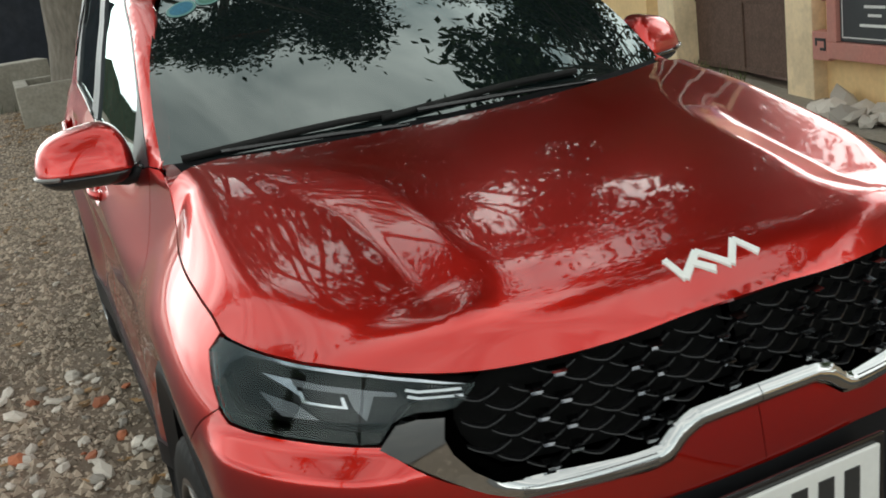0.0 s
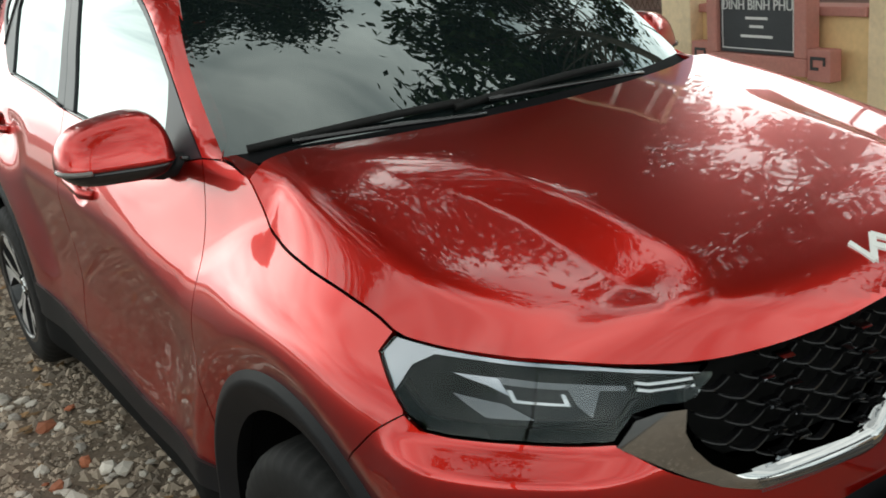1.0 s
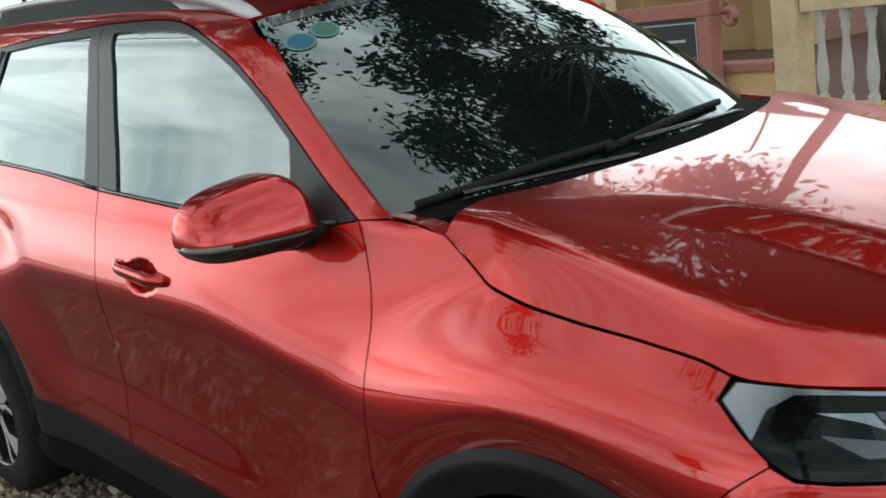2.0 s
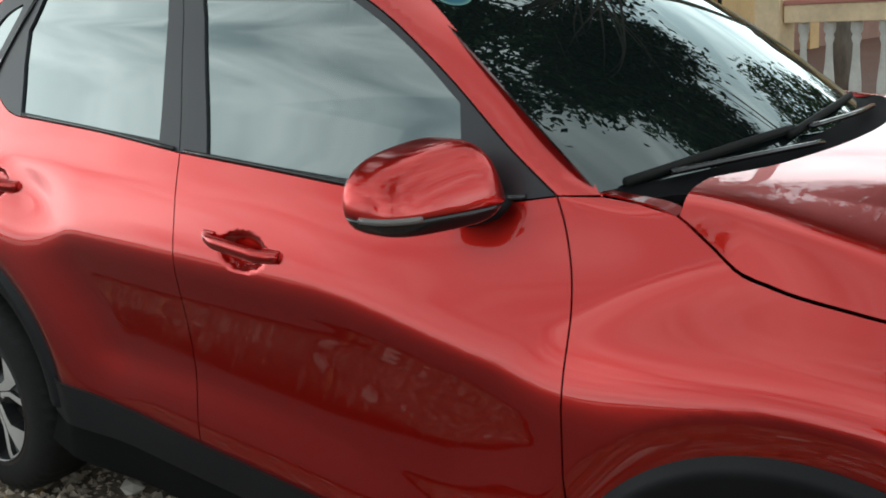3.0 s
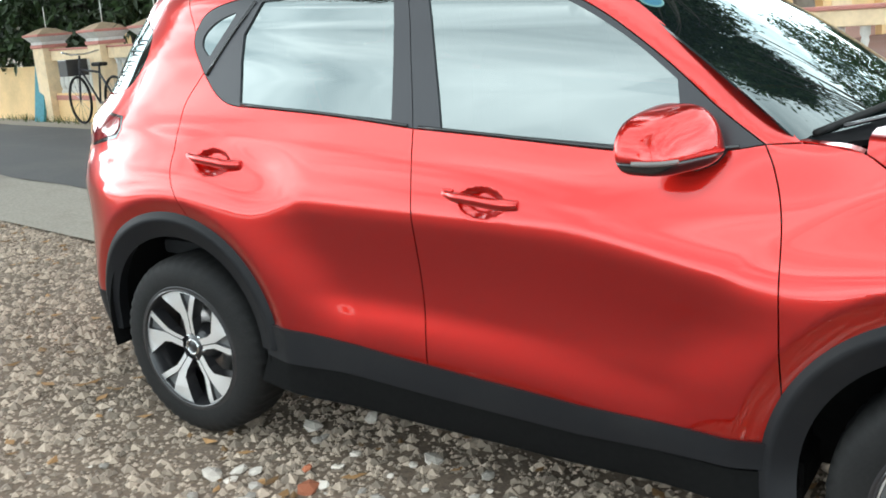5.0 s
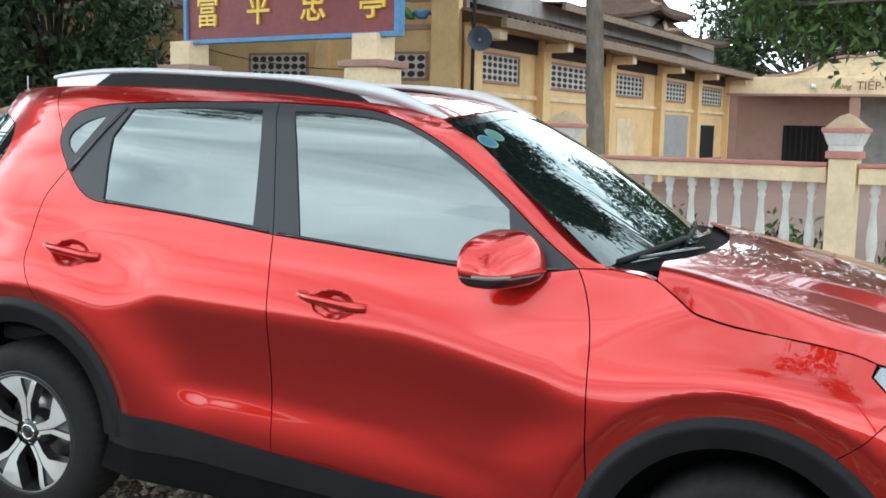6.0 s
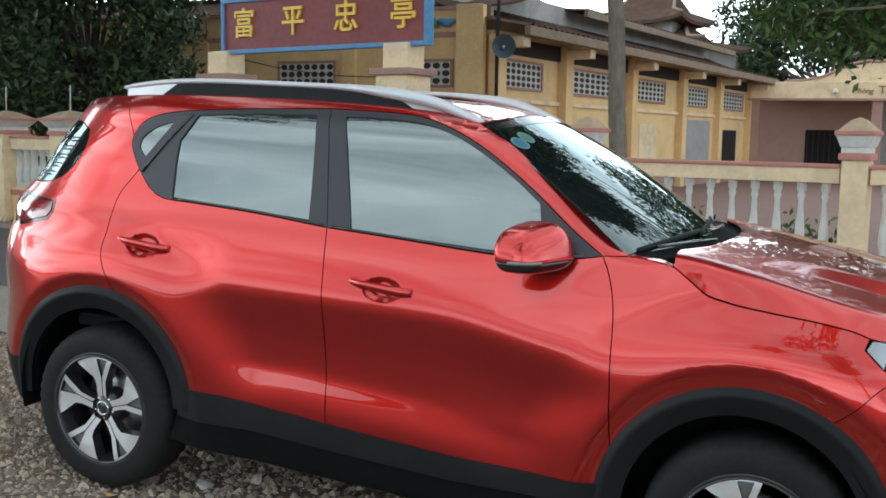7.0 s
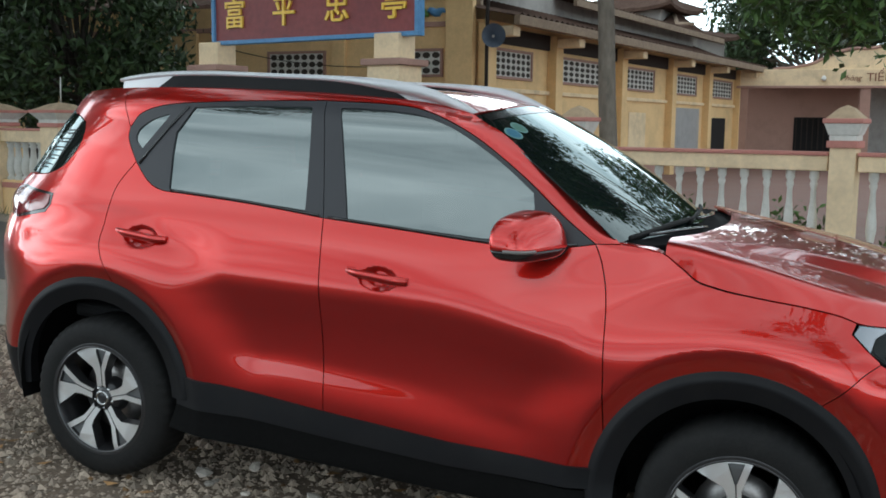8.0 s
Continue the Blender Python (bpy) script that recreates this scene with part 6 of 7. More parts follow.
# in the wall's own axes x runs away from the lane and y < 0 is towards the yard (to the camera's right)
for a, b in ((0.22, 1.90), (3.15, 5.5), (6.85, 9.05), (10.45, 12.65), (14.05, 16.4)):
    lattice(side_wall, a, b, 2.20, 2.67, -0.27, 8, 4)
for a in (-0.2, 2.72, 6.42, 10.1, 13.45, 16.8):
    part("pilaster", boxed(a, a + 0.34, -0.45, -0.25, -0.2, 3.1, bevel=0.01), YELLOW, side_wall)
    part("bracket", boxed(a + 0.02, a + 0.30, -0.95, -0.45, 2.86, 3.04, bevel=0.02), CREAM, side_wall)
part("wall_band", boxed(0, length, -0.31, -0.25, 1.90, 1.98, bevel=0.01), CREAM, side_wall)
part("wall_plinth", boxed(0, length, -0.29, -0.25, -0.2, 0.55, bevel=0.01), DULLPINK, side_wall)
part("roller_shutter", boxed(10.5, 13.1, -0.275, -0.25, 0.2, 1.80, bevel=0.004), SHUTTER, side_wall)
# near-black plate on the wall, its colour standing for the shade indoors
part("side_door", boxed(14.4, 15.9, -0.27, -0.25, 0.2, 1.55, bevel=0.004), DOORSHADE, side_wall)
part("blind_panel", boxed(7.4, 8.6, -0.265, -0.25, 0.5, 1.62, bevel=0.01), CREAM, side_wall)
# dark box on the wall, standing in for the shade beneath the eaves
part("dark_eave_gap", boxed(-0.1, length, -0.30, -0.251, 2.80, 3.10), DARKWOODSHADE, side_wall)


def tile_roof(name, x0, x1, y_eave, y_ridge, z_eave, z_ridge, parent, rows=26):
    """A pitched roof with rolls of tiles running down it and a thick eave."""
    verts, faces = [], []
    n = max(8, int((x1 - x0) / 0.24))
    for i in range(n + 1):
        for k, h in ((0, 0.0), (0.5, 0.055)):
            x = x0 + (x1 - x0) * min(1.0, (i + k) / n)
            for t in np.linspace(0, 1, 6):
                sag = -0.10 * math.sin(math.pi * t)
                verts.append((x, y_eave + (y_ridge - y_eave) * t, z_eave + (z_ridge - z_eave) * t + sag + h))
    for i in range(2 * n + 1):
        for j in range(5):
            faces.append((i * 6 + j, i * 6 + 6 + j, i * 6 + 7 + j, i * 6 + 1 + j))
    r = part(name, mesh_of(name, verts, faces), TILE, parent, "old brown tiled roof slope")
    lo, hi = sorted((y_eave, y_eave + (y_ridge - y_eave) * 0.03))
    part("eave_board", boxed(x0, x1, lo - 0.02, hi + 0.02, z_eave - 0.16, z_eave + 0.01, bevel=0.01), RIDGE, r)
    return r


tile_roof("lower_roof", -0.3, length + 0.6, -1.12, 1.4, 3.20, 3.95, side_wall)
part("upper_wall", boxed(0.5, length, 1.2, 1.4, 3.3, 4.35, bevel=0.01), GREYWALL, side_wall)
tile_roof("upper_roof", 6.0, length + 1.5, 0.6, 2.6, 4.25, 4.65, side_wall)
# frieze under the eaves near the corner
front_wall = part("front_wall", boxed(-13.0, -0.02, -0.22, 0.0, -0.2, 3.15, bevel=0.01), YELLOW, hall)
front_wall.matrix_basis = Matrix.Translation((N[0], N[1], 0))
for a, b in ((-7.95, -6.9), (-4.14, -2.95), (-1.28, -0.52)):
    lattice(front_wall, a, b, 2.20, 2.62, -0.24, int((b - a) / 0.16), 3)
for a in (-9.9, -6.1, -2.75):
    part("pilaster", boxed(a, a + 0.28, -0.30, -0.22, -0.2, 3.1, bevel=0.01), YELLOW, front_wall)
part("corner_pier", boxed(-0.36, 0.16, -0.42, -0.22, -0.2, 3.62, bevel=0.01), YELLOW, front_wall)
part("string_course", boxed(-13, -0.36, -0.29, -0.22, 3.06, 3.15, bevel=0.01), DULLPINK, front_wall)
part("parapet", boxed(-13.0, -0.36, -0.20, 0.0, 3.15, 3.55, bevel=0.01), YELLOW, front_wall)
part("parapet_cap", boxed(-13.0, -0.36, -0.24, 0.04, 3.55, 3.62, bevel=0.01), DULLPINK, front_wall)
# painted relief on the parapet: plain curling shapes
relief = part("painted_relief", sweep([(-1.30 + 0.06 * k, -0.25, 3.42 - 0.05 * math.sin(k * 0.9) - 0.012 * k) for k in range(10)], [0.03, 0.05, 0.06, 0.06, 0.07, 0.08, 0.09, 0.08, 0.06, 0.03], 6), GREENPAINT, front_wall, "green painted relief")
part("relief_cloud", sweep([(-0.78 + 0.05 * k, -0.24, 3.33 + 0.03 * math.sin(k * 1.4)) for k in range(8)], [0.03, 0.06, 0.08, 0.07, 0.08, 0.06, 0.05, 0.02], 6), BLUE, relief)
# upper block over the front with its own eaves
block = part("upper_block", boxed(-8.6, -1.2, 4.0, 9.0, 3.0, 4.75, bevel=0.02), GREYWALL, front_wall)
tile_roof("block_roof", -9.2, -0.5, 3.2, 6.5, 4.75, 5.9, front_wall)
tile_roof("front_roof", -13.0, 0.2, -0.1, 4.1, 3.60, 4.55, front_wall)
horn = thing("loudspeaker", "blue-grey horn loudspeaker fixed to the corner pier", "loudspeaker", at=pose(-3.02, 12.90, 2.97, 90, 0, 21))
part("bell", lathe([(0.03, -0.02), (0.035, -0.10), (0.06, 0.05), (0.12, 0.16), (0.205, 0.24), (0.21, 0.245), (0.20, 0.235), (0.115, 0.15), (0.05, 0.05), (0.0, 0.04)], 28), HORN, horn)
part("driver", lathe([(0.0, -0.22), (0.06, -0.22), (0.065, -0.10), (0.03, -0.06)], 16), HORN, horn)
part("pin", lathe([(0.0, 0.15), (0.022, 0.15), (0.022, 0.05)], 12), WHITEWASH, horn)
part("bracket", sweep([(0, 0.0, -0.16), (0.0, 0.12, -0.3), (0.0, 0.14, -0.42)], 0.02, 6), DARKWOODSHADE, horn)
pole = thing("speaker_pole", "thin dark pole rising beside the corner pier", "pole", at=pose(-3.17, 13.0, 0))
part("tube", sweep([(0, 0, 0.0), (0, 0, 3.0), (0.05, 0, 6.0)], 0.035, 8), DARKWOODSHADE, pole)
# cable sagging across the front
cable = thing("hanging_cable", "thin dark cable sagging across the front wall", "cable", at=pose(N[0], N[1] - 0.3, 0))
part("wire", sweep([(-5.2 + 0.5 * k, 0, 2.75 - 0.05 * k + 0.010 * (k - 4) ** 2) for k in range(10)], 0.008, 4), DARKWOODSHADE, cable)

# bell tower roofs beyond
tower = thing("pagoda_tower", "small tiered pagoda with brown hipped roofs", "pagoda", at=pose(-4.95, 37.2, -0.03, 0, 0, -14))


def hipped(name, w, d, z, rise, parent, up=0.22):
    bm = bmesh.new()
    n = 8
    low, topv = [], []
    pts = []
    for (ax, ay), (bx, by) in (((-1, -1), (1, -1)), ((1, -1), (1, 1)), ((1, 1), (-1, 1)), ((-1, 1), (-1, -1))):
        for k in range(n):
            t = k / n
            pts.append((ax + (bx - ax) * t, ay + (by - ay) * t, up * (abs(2 * t - 1) ** 3)))
    a = [bm.verts.new((p[0] * w, p[1] * d, z + p[2])) for p in pts]
    a2 = [bm.verts.new((p[0] * w, p[1] * d, z + p[2] - 0.14)) for p in pts]
    b = [bm.verts.new((p[0] * w * 0.62, p[1] * d * 0.55, z + rise * 0.42)) for p in pts]
    c = [bm.verts.new((p[0] * w * 0.48, p[1] * d * 0.06, z + rise)) for p in pts]
    m = len(pts)
    for i in range(m):
        j = (i + 1) % m
        bm.faces.new((a[i], a[j], b[j], b[i]))
        bm.faces.new((b[i], b[j], c[j], c[i]))
        bm.faces.new((a2[i], a2[j], a[j], a[i]))
    bm.faces.new(c)
    bm.faces.new(a2)
    return part(name, bm, TILE, parent, "brown hipped tile roof")


part("tower_wall", boxed(-1.35, 1.35, -1.2, 1.2, 3.5, 6.0, bevel=0.02), GREYWALL, tower)
r = hipped("tower_roof", 1.95, 1.7, 6.0, 1.15, tower)
part("ridge", boxed(-1.0, 1.0, -0.09, 0.09, 7.10, 7.28, bevel=0.03), RIDGE, r)
for s in (-1, 1):
    part("finial", sweep([(s * 0.85, 0, 7.25), (s * 0.62, 0, 7.40), (s * 0.48, 0, 7.34), (s * 0.40, 0, 7.52), (s * 0.30, 0, 7.44)], [0.08, 0.07, 0.06, 0.05, 0.03], 6), DARKWOODSHADE, r)
    part("hip_ridge", sweep([(s * 0.95, -0.1, 7.15), (s * 1.25, -0.9, 6.48), (s * 1.97, -1.72, 6.25)], 0.06, 6), RIDGE, r)
part("finial_ball", sweep([(0, 0, 7.25), (0, 0, 7.5)], [0.06, 0.02], 8), RIDGE, r)
r2 = hipped("lower_tower_roof", 3.2, 2.6, 4.95, 0.95, tower)
part("hip_ridge", sweep([(1.6, -0.5, 5.8), (2.2, -1.6, 5.32), (3.2, -2.6, 5.18)], 0.08, 6), RIDGE, r2)
part("tier_wall", boxed(-2.7, 2.7, -2.2, 2.2, 3.2, 4.9, bevel=0.02), GREYWALL, tower)

# meeting room at the end of the yard
room = thing("meeting_room", "cream single-storey meeting room with a shaded porch", "building", at=pose(-0.55, 30.1, 0.05, 0, 0, 4))
part("porch_beam", boxed(0.1, 12, -0.15, 0.1, 2.66, 3.22, bevel=0.02), CREAM, room)
part("beam_moulding", boxed(0.1, 12, -0.19, -0.15, 2.62, 2.70, bevel=0.01), DULLPINK, room)
part("parapet_curve", sweep([(1.2 + 0.25 * k, -0.02, 3.22 + (0.0 if k < 2 else 0.085 * min(k - 2, 8)) + 0.05 * math.sin(k)) for k in range(16)], 0.05, 6), DULLPINK, room)
bm = bmesh.new()
vs = [bm.verts.new(p) for p in ((1.6, -0.02, 3.2), (12, -0.02, 3.2), (12, -0.02, 3.9), (4.3, -0.02, 3.95), (3.2, -0.02, 3.7), (2.0, -0.02, 3.35))]
f = bm.faces.new(vs)
ext = bmesh.ops.extrude_face_region(bm, geom=[f])
bmesh.ops.translate(bm, verts=[v for v in ext["geom"] if isinstance(v, bmesh.types.BMVert)], vec=(0, 0.15, 0))
part("gable", bm, CREAM, room)
part("back_wall", boxed(0.0, 12, 2.4, 2.6, -0.2, 3.2, bevel=0.01), DULLPINK, room)
part("porch_ceiling", boxed(0.1, 12, 0.1, 2.4, 2.95, 3.05), GREYWALL, room)
for a in (0.15, 3.85, 7.6):
    part("column", boxed(a, a + 0.32, -0.12, 0.18, -0.2, 2.66, bevel=0.02), DULLPINK, room)
# both doorways are near-black plates painted as the shade within
door = part("barred_doorway", boxed(2.0, 3.6, 2.36, 2.40, 0.15, 1.72, bevel=0.004), DOORSHADE, room)
for k in range(9):
    part("door_bar", boxed(2.06 + k * 0.18, 2.10 + k * 0.18, 2.32, 2.355, 0.15, 1.70), DARKWOODSHADE, door)
door = part("barred_doorway", boxed(5.6, 7.2, 2.36, 2.40, 0.15, 1.72, bevel=0.004), DOORSHADE, room)
lettering("sign_text", "Phòng", 0.24, BROWNLETTER, room, pose(3.55, -0.160, 2.93, 90, 0, 0), 0.004, 0.35)
lettering("sign_text", "TIẾP-DÂN"[:5], 0.36, BROWNLETTER, room, pose(4.42, -0.160, 2.95, 90, 0, 0), 0.004)
part("wall_lamp", lathe([(0.0, 0), (0.07, 0.01), (0.08, 0.08), (0.04, 0.16)], 12, pose(2.75, -0.2, 2.85)), WHITEPLASTIC, room)
yard_wall = tagged(part("yard_end_wall", boxed(-14, 40, 32.8, 33.0, -0.2, 3.0), GREYWALL), "plain grey wall closing the yard", "wall", kind="structure")


# ---- trees ----
def leaves(clumps, count, size, mat, seed, droop=0.3):
    """A crown of many single leaves gathered in clumps (centre, radius)."""
    rng = np.random.default_rng(seed)
    C = np.array([c for c, r in clumps], float)
    R = np.array([r for c, r in clumps], float)
    pick = rng.choice(len(R), count, p=R ** 2 / np.sum(R ** 2))
    d = rng.normal(size=(count, 3))
    d /= np.linalg.norm(d, axis=1)[:, None]
    rad = rng.uniform(0.25, 1.0, count) ** 0.5
    P = C[pick] + d * (R[pick] * rad)[:, None] * np.array([1, 1, 0.75])
    # small twigs: pull leaves into tufts
    T = P[rng.integers(0, count, count // 9)]
    near = rng.integers(0, len(T), count)
    P = np.where(rng.random(count)[:, None] < 0.75, T[near] + rng.normal(size=(count, 3)) * size * 2.2, P)
    u = rng.normal(size=(count, 3)) + np.array([0, 0, -droop])
    u /= np.linalg.norm(u, axis=1)[:, None]
    v = np.cross(u, rng.normal(size=(count, 3)))
    v /= np.maximum(np.linalg.norm(v, axis=1), 1e-6)[:, None]
    w = np.cross(u, v)
    s = (size * rng.uniform(0.6, 1.35, count))[:, None]
    verts = np.stack([P - u * s, P + v * s * 0.42 + w * s * 0.12, P + u * s, P - v * s * 0.42 + w * s * 0.12], 1).reshape(-1, 3)
    k = np.arange(count)[:, None] * 4
    tri = np.concatenate([k + [0, 1, 2], k + [0, 2, 3]], 0)
    me = bpy.data.meshes.new("leaves")
    me.from_pydata(verts.tolist(), [], tri.tolist())
    me.materials.append(mat)
    return me


def branching(base, top, radius, clumps, seed):
    """A tapered trunk and limbs out to the clumps."""
    rnd = random.Random(seed)
    base, top = Vector(base), Vector(top)
    meshes = []
    n = 9
    pts = [base.lerp(top, k / (n - 1)) + Vector((rnd.uniform(-1, 1), rnd.uniform(-1, 1), 0)) * radius * 0.25 * (k > 0) for k in range(n)]
    rad = [radius * (1.25 if k == 0 else 1.0 - 0.45 * k / (n - 1)) for k in range(n)]
    meshes.append(("trunk", sweep(pts, rad, 14)))
    for c, r in clumps:
        c = Vector(c)
        start = base.lerp(top, rnd.uniform(0.65, 1.0))
        mid = start.lerp(c, 0.5) + Vector((rnd.uniform(-1, 1), rnd.uniform(-1, 1), rnd.uniform(0, 1))) * 0.15 * (c - start).length
        pts = [tuple(p) for p in curve(tuple(start), tuple(mid), tuple(c), n=5)]
        meshes.append(("limb", sweep(pts, [radius * 0.24 * (1 - 0.85 * k / (len(pts) - 1)) for k in range(len(pts))], 7)))
        for _ in range(3):
            e = c + Vector((rnd.uniform(-1, 1), rnd.uniform(-1, 1), rnd.uniform(-0.6, 0.6))) * r * 0.9
            meshes.append(("twig", sweep([tuple(c.lerp(mid, 0.3)), tuple(c.lerp(e, 0.5) + Vector((0, 0, 0.1))), tuple(e)], [radius * 0.07, radius * 0.04, radius * 0.015], 5)))
    return meshes


def tree(label, base, top, radius, clumps, count, size, mat, seed, category="tree", droop=0.3, bark=None):
    t = thing("tree", label, category)
    for nm, me in branching(base, top, radius, clumps, seed):
        part(nm, me, bark or BARK, t)
    part("crown", leaves(clumps, count, size, mat, seed, droop), None, t)
    return t


def ring_of(center, radius, n, r, seed, flat=0.5):
    rnd = random.Random(seed)
    out = []
    for k in range(n):
        a, e = rnd.uniform(0, 6.283), rnd.uniform(-1, 1)
        q = radius * rnd.uniform(0.35, 1.0)
        out.append(((center[0] + q * math.cos(a), center[1] + q * math.sin(a), center[2] + radius * flat * e), r * rnd.uniform(0.6, 1.2)))
    return out


# slim tree inside the fence, its crown high over the lane
tree("slim grey-trunked tree with a high open crown behind the fence", (0.60, 6.2, 0.0), (0.30, 6.0, 6.8), 0.10,
     ring_of((0.3, 6.5, 7.9), 3.1, 26, 0.9, 11, 0.30) + ring_of((2.0, 5.2, 8.4), 2.3, 10, 0.8, 13, 0.3) + ring_of((-2.7, 7.8, 8.9), 1.8, 8, 0.9, 16, 0.3) + ring_of((-2.2, 8.0, 6.3), 2.6, 11, 0.7, 19, 0.35), 22500, 0.135, LEAF, 1)
# tall tree in the yard, its crown above the fence
tree("tall spreading tree in the yard with an open crown", (7.4, 10.6, 0.1), (6.2, 10.2, 5.6), 0.22,
     ring_of((3.6, 8.8, 8.9), 3.2, 24, 0.95, 12, 0.35), 13000, 0.13, LEAF, 12)
# broad tree over the bonnet, its boughs above the lane
tree("leafy tree beside the yard with drooping fresh leaves", (6.4, 9.3, 0.1), (5.9, 8.9, 3.6), 0.20,
     [((2.0, 8.2, 2.85), 0.42), ((2.55, 8.45, 2.72), 0.48), ((3.2, 8.6, 2.75), 0.60), ((2.15, 8.4, 3.35), 0.60), ((3.0, 8.5, 3.35), 0.75), ((3.9, 8.5, 3.3), 0.8), ((4.6, 8.4, 3.9), 1.0), ((5.6, 8.8, 4.6), 1.3), ((4.2, 9.2, 4.9), 1.2), ((2.6, 9.0, 4.5), 0.9), ((6.8, 9.0, 4.4), 1.3)], 14000, 0.075, LEAFLIGHT, 2, droop=0.7)
# trees behind the lane fence
tree("dense dark green tree behind the lane fence", (-8.4, 8.6, 0.0), (-8.3, 8.5, 2.4), 0.16,
     ring_of((-8.6, 8.4, 3.1), 1.7, 16, 0.75, 21, 0.75) + ring_of((-8.8, 8.8, 5.6), 1.9, 12, 0.9, 24, 0.6) + [((-7.5, 8.4, 2.3), 0.6), ((-7.2, 8.5, 2.9), 0.55), ((-8.9, 8.2, 1.7), 0.6)] , 30000, 0.08, LEAFDARK, 3, bark=DARKBARK)
tree("dense dark green tree behind the lane fence", (-11.6, 9.3, 0.0), (-11.5, 9.2, 2.6), 0.2,
     ring_of((-11.6, 9.2, 4.4), 2.5, 24, 0.95, 22, 1.2), 26000, 0.09, LEAFDARK, 4, bark=DARKBARK)
tree("tall dark tree beyond the lane", (-16.5, 10.5, 0.0), (-16.3, 10.4, 4.0), 0.3,
     ring_of((-16.3, 10.3, 5.0), 4.0, 22, 1.5, 23, 0.8), 14000, 0.13, LEAFDARK, 5)
tree("tall tree with a high spreading crown behind the lane fence", (-10.2, 9.9, 0.0), (-9.8, 9.0, 5.6), 0.22,
     ring_of((-9.0, 7.2, 8.3), 4.2, 30, 1.3, 25, 0.45), 34000, 0.13, LEAFDARK, 14, bark=DARKBARK)
tree("tall tree with a high spreading crown behind the lane fence", (-12.8, 12.2, 0.0), (-12.2, 11.8, 6.0), 0.24,
     ring_of((-10.8, 11.2, 8.6), 3.8, 28, 1.3, 26, 0.5), 28000, 0.14, LEAFDARK, 15, bark=DARKBARK)
# great old tree in its planter
tree("old broad-trunked tree with mottled grey bark in a planter", (-7.65, -0.15, 0.1), (-7.5, -0.3, 4.2), 0.40,
     ring_of((-3.4, -0.4, 8.7), 3.7, 26, 0.95, 31, 0.22) + ring_of((-8.2, 1.2, 7.6), 3.2, 14, 1.2, 32, 0.5) + ring_of((-4.7, 4.4, 8.9), 2.6, 17, 0.85, 33, 0.25) + [((-4.3, -4.6, 10.2), 0.6), ((-4.6, -5.4, 9.9), 0.6), ((-6.2, -2.6, 9.6), 0.9), ((-4.7, -2.7, 8.9), 0.7), ((-5.0, -6.3, 8.8), 0.6), ((-7.8, -1.4, 4.6), 0.9), ((-8.6, -0.9, 3.6), 0.8), ((-2.6, -4.3, 6.6), 0.5), ((-1.1, -2.5, 6.7), 0.4), ((-3.7, -5.7, 6.3), 0.5)], 60000, 0.088, LEAFDARK, 6)
# unseen tree across the open lot on the near side, added for the car's reflections
tree("unseen tree added across the lot on the near side", (1.2, -30, 0.0), (1.1, -30, 3.6), 0.22,
     ring_of((0.9, -30, 6.2), 2.3, 14, 0.9, 41, 0.55), 9000, 0.11, LEAF, 7)
# tree on the near side, a few of its twigs high above the lot
tree("slender tree on the near side with thin overhanging twigs", (8.2, -9.5, 0.0), (7.2, -8.4, 5.4), 0.14,
     [((3.4, -4.4, 6.2), 0.55), ((4.4, -4.0, 6.4), 0.5), ((2.5, -6.0, 6.2), 0.55), ((5.6, -6.4, 7.0), 1.0), ((7.0, -8.6, 7.2), 1.3)], 3600, 0.10, LEAF, 17)
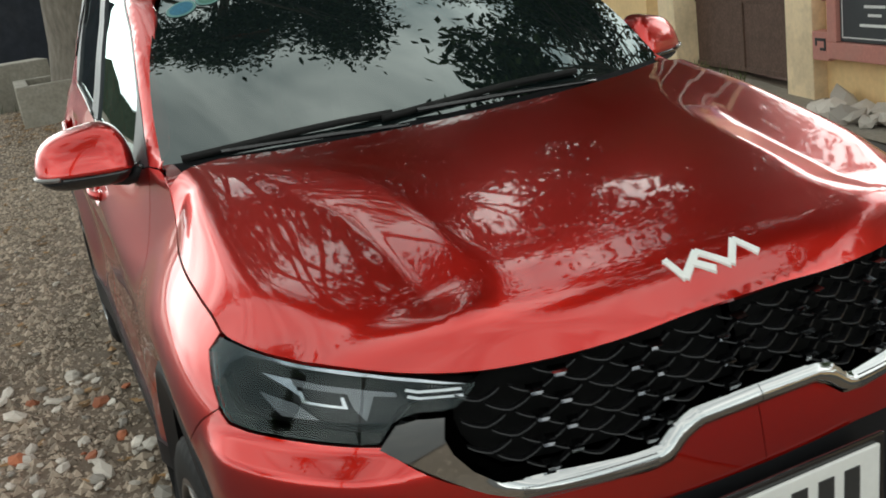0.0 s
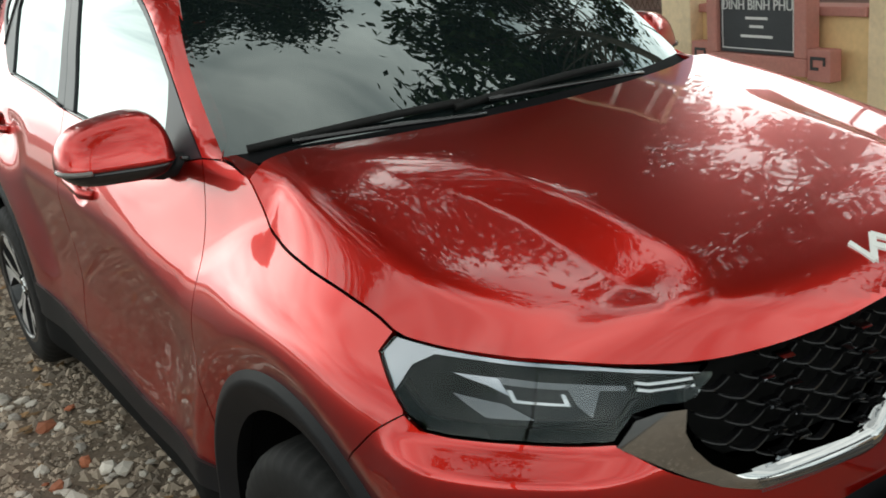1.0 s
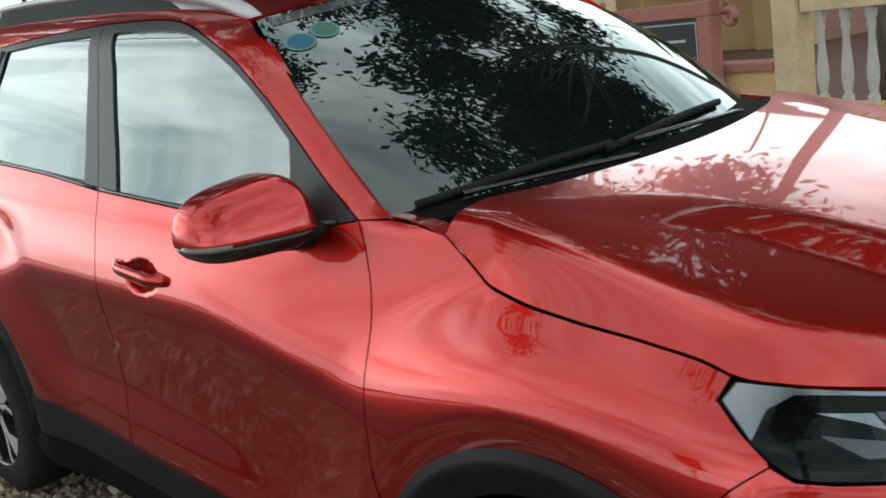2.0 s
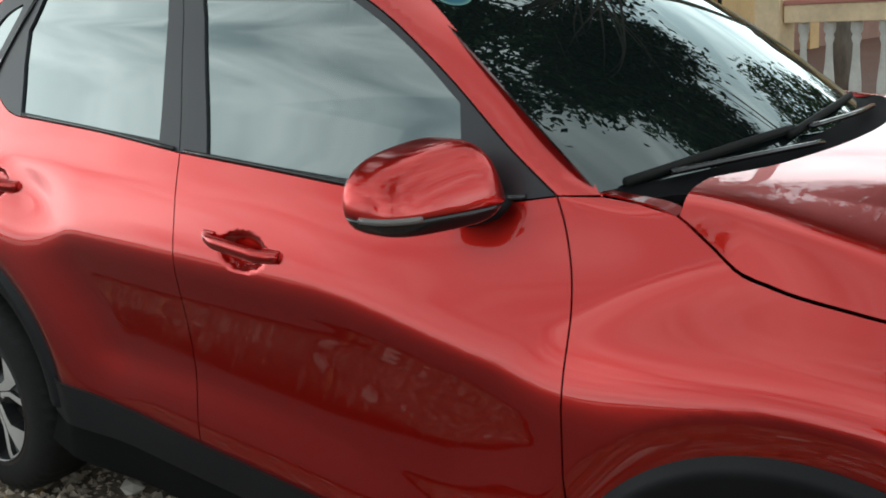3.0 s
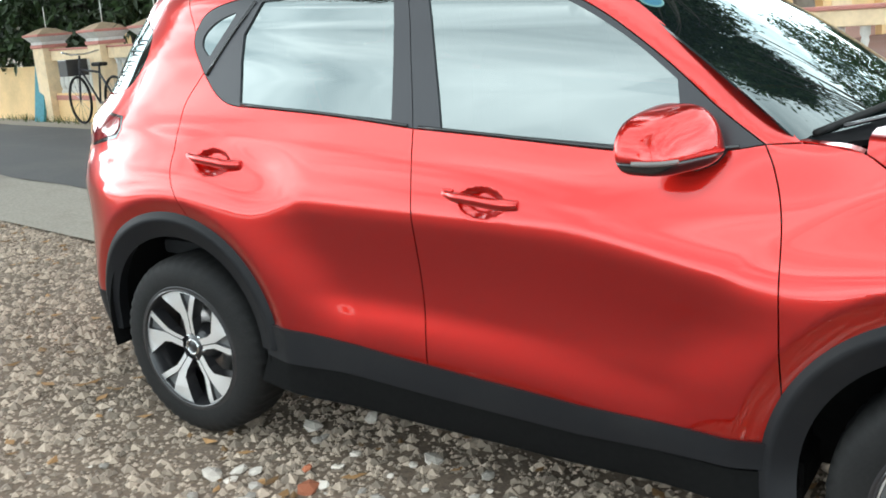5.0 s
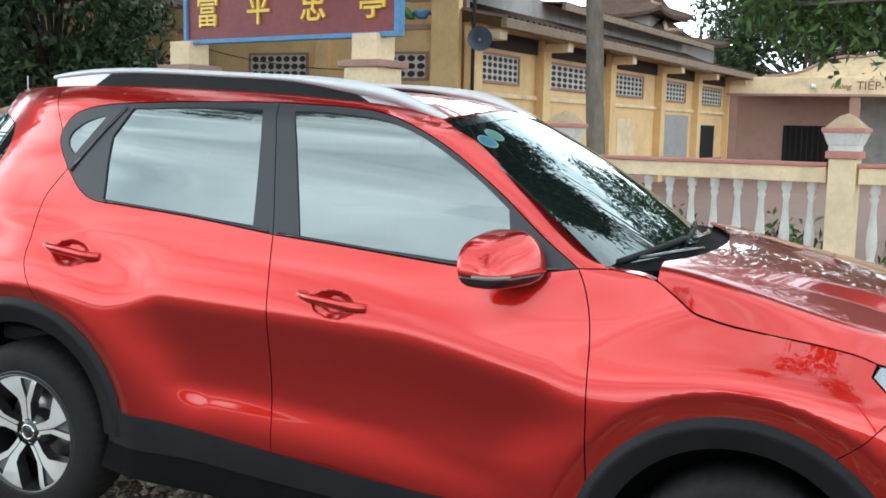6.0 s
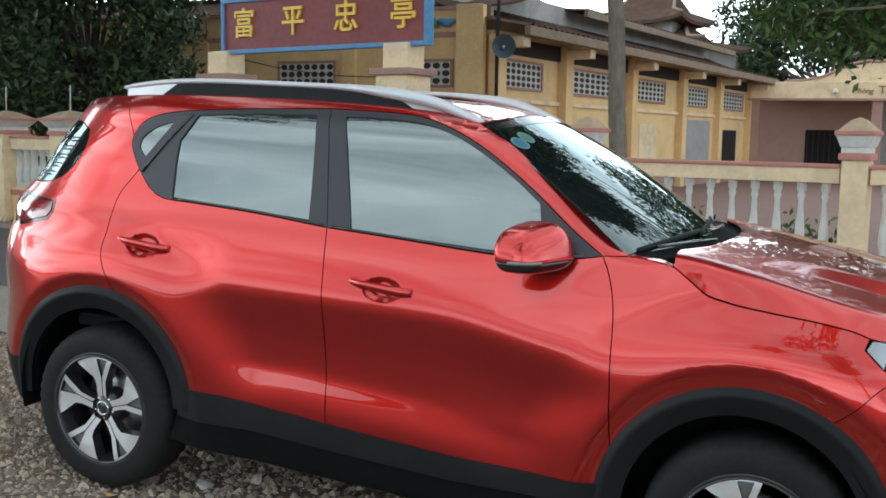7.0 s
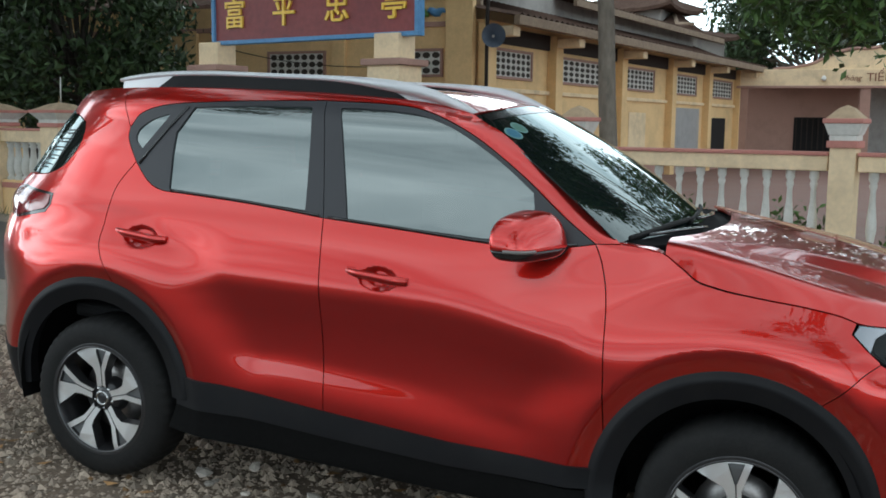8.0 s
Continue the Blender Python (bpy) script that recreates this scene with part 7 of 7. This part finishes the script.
# woods beyond the meeting room
tree("tall green tree rising behind the meeting room", (1.5, 43, 0), (1.5, 43, 4), 0.4, ring_of((1.6, 43.5, 5.6), 3.6, 22, 1.5, 51, 0.55) + [((-1.2, 43, 5.0), 1.4), ((-2.4, 43, 4.4), 1.1)], 15000, 0.16, LEAFDARK, 8)
tree("tall green tree rising behind the meeting room", (9.5, 42, 0), (9.5, 42, 4), 0.4, ring_of((9.0, 42.5, 6.4), 4.2, 22, 1.7, 52, 0.6), 13000, 0.17, LEAF, 9)

for x, y, tall, big in ((2.36, 4.55, 0.30, 1.0), (2.62, 4.55, 0.32, 0.9), (1.55, 5.2, 0.25, 1.5), (3.35, 4.6, 0.3, 1.1)):
    potted_plant(x, y, tall, int(x * 100), "leafy green plant in a terracotta pot behind the fence", big)

# planter round the old tree
planter = thing("tree_planter", "old grey concrete planter box round the trunk", "planter", at=pose(-7.65, -0.15, 0.40))
for dims in ((0.62, 0.76, -0.82, 0.82, -0.1, 0.37), (-0.76, -0.62, -0.82, 0.82, -0.1, 0.37), (-0.62, 0.62, -0.82, -0.68, -0.1, 0.37), (-0.62, 0.62, 0.68, 0.82, -0.1, 0.37)):
    part("planter_wall", boxed(*dims, bevel=0.012), CONCRETE, planter)
part("planter_soil", boxed(-0.62, 0.62, -0.68, 0.68, 0.0, 0.30), SAND, planter)
block2 = thing("concrete_block", "weathered concrete block beside the planter", "block", at=pose(-9.0, -1.0, 0.41, 0, 0, 8))
part("block", boxed(-0.35, 0.35, -0.45, 0.45, -0.1, 0.55, bevel=0.02), CONCRETE, block2)
sheet_wall = tagged(part("sheet_fence", boxed(-0.1, 0.1, -2.6, 4.2, -0.1, 3.2, bevel=0.02), DARKSHEET), "dark blue sheeting fence across the lot", "fence", kind="structure")
sheet_wall.matrix_world = pose(-16.0, -0.5, 0)

# far surroundings: plain dark woods that close the horizon
verts, faces = [], []
for k in range(181):
    a = radians(k * 2)
    top = 4.5 + 2.6 * noise.noise((math.cos(a) * 9, math.sin(a) * 9, 0)) + 1.4 * noise.noise((math.cos(a) * 31, math.sin(a) * 31, 4))
    low_side = 0.45 if math.sin(a) < -0.2 else 1.0
    verts += [(110 * math.cos(a), 110 * math.sin(a), -1), (110 * math.cos(a), 110 * math.sin(a), top * low_side)]
for k in range(180):
    faces.append((2 * k, 2 * k + 2, 2 * k + 3, 2 * k + 1))
tagged(part("backdrop", mesh_of("backdrop", verts, faces), DISTANT), "far dark line of woods round the horizon", "backdrop", kind="structure")
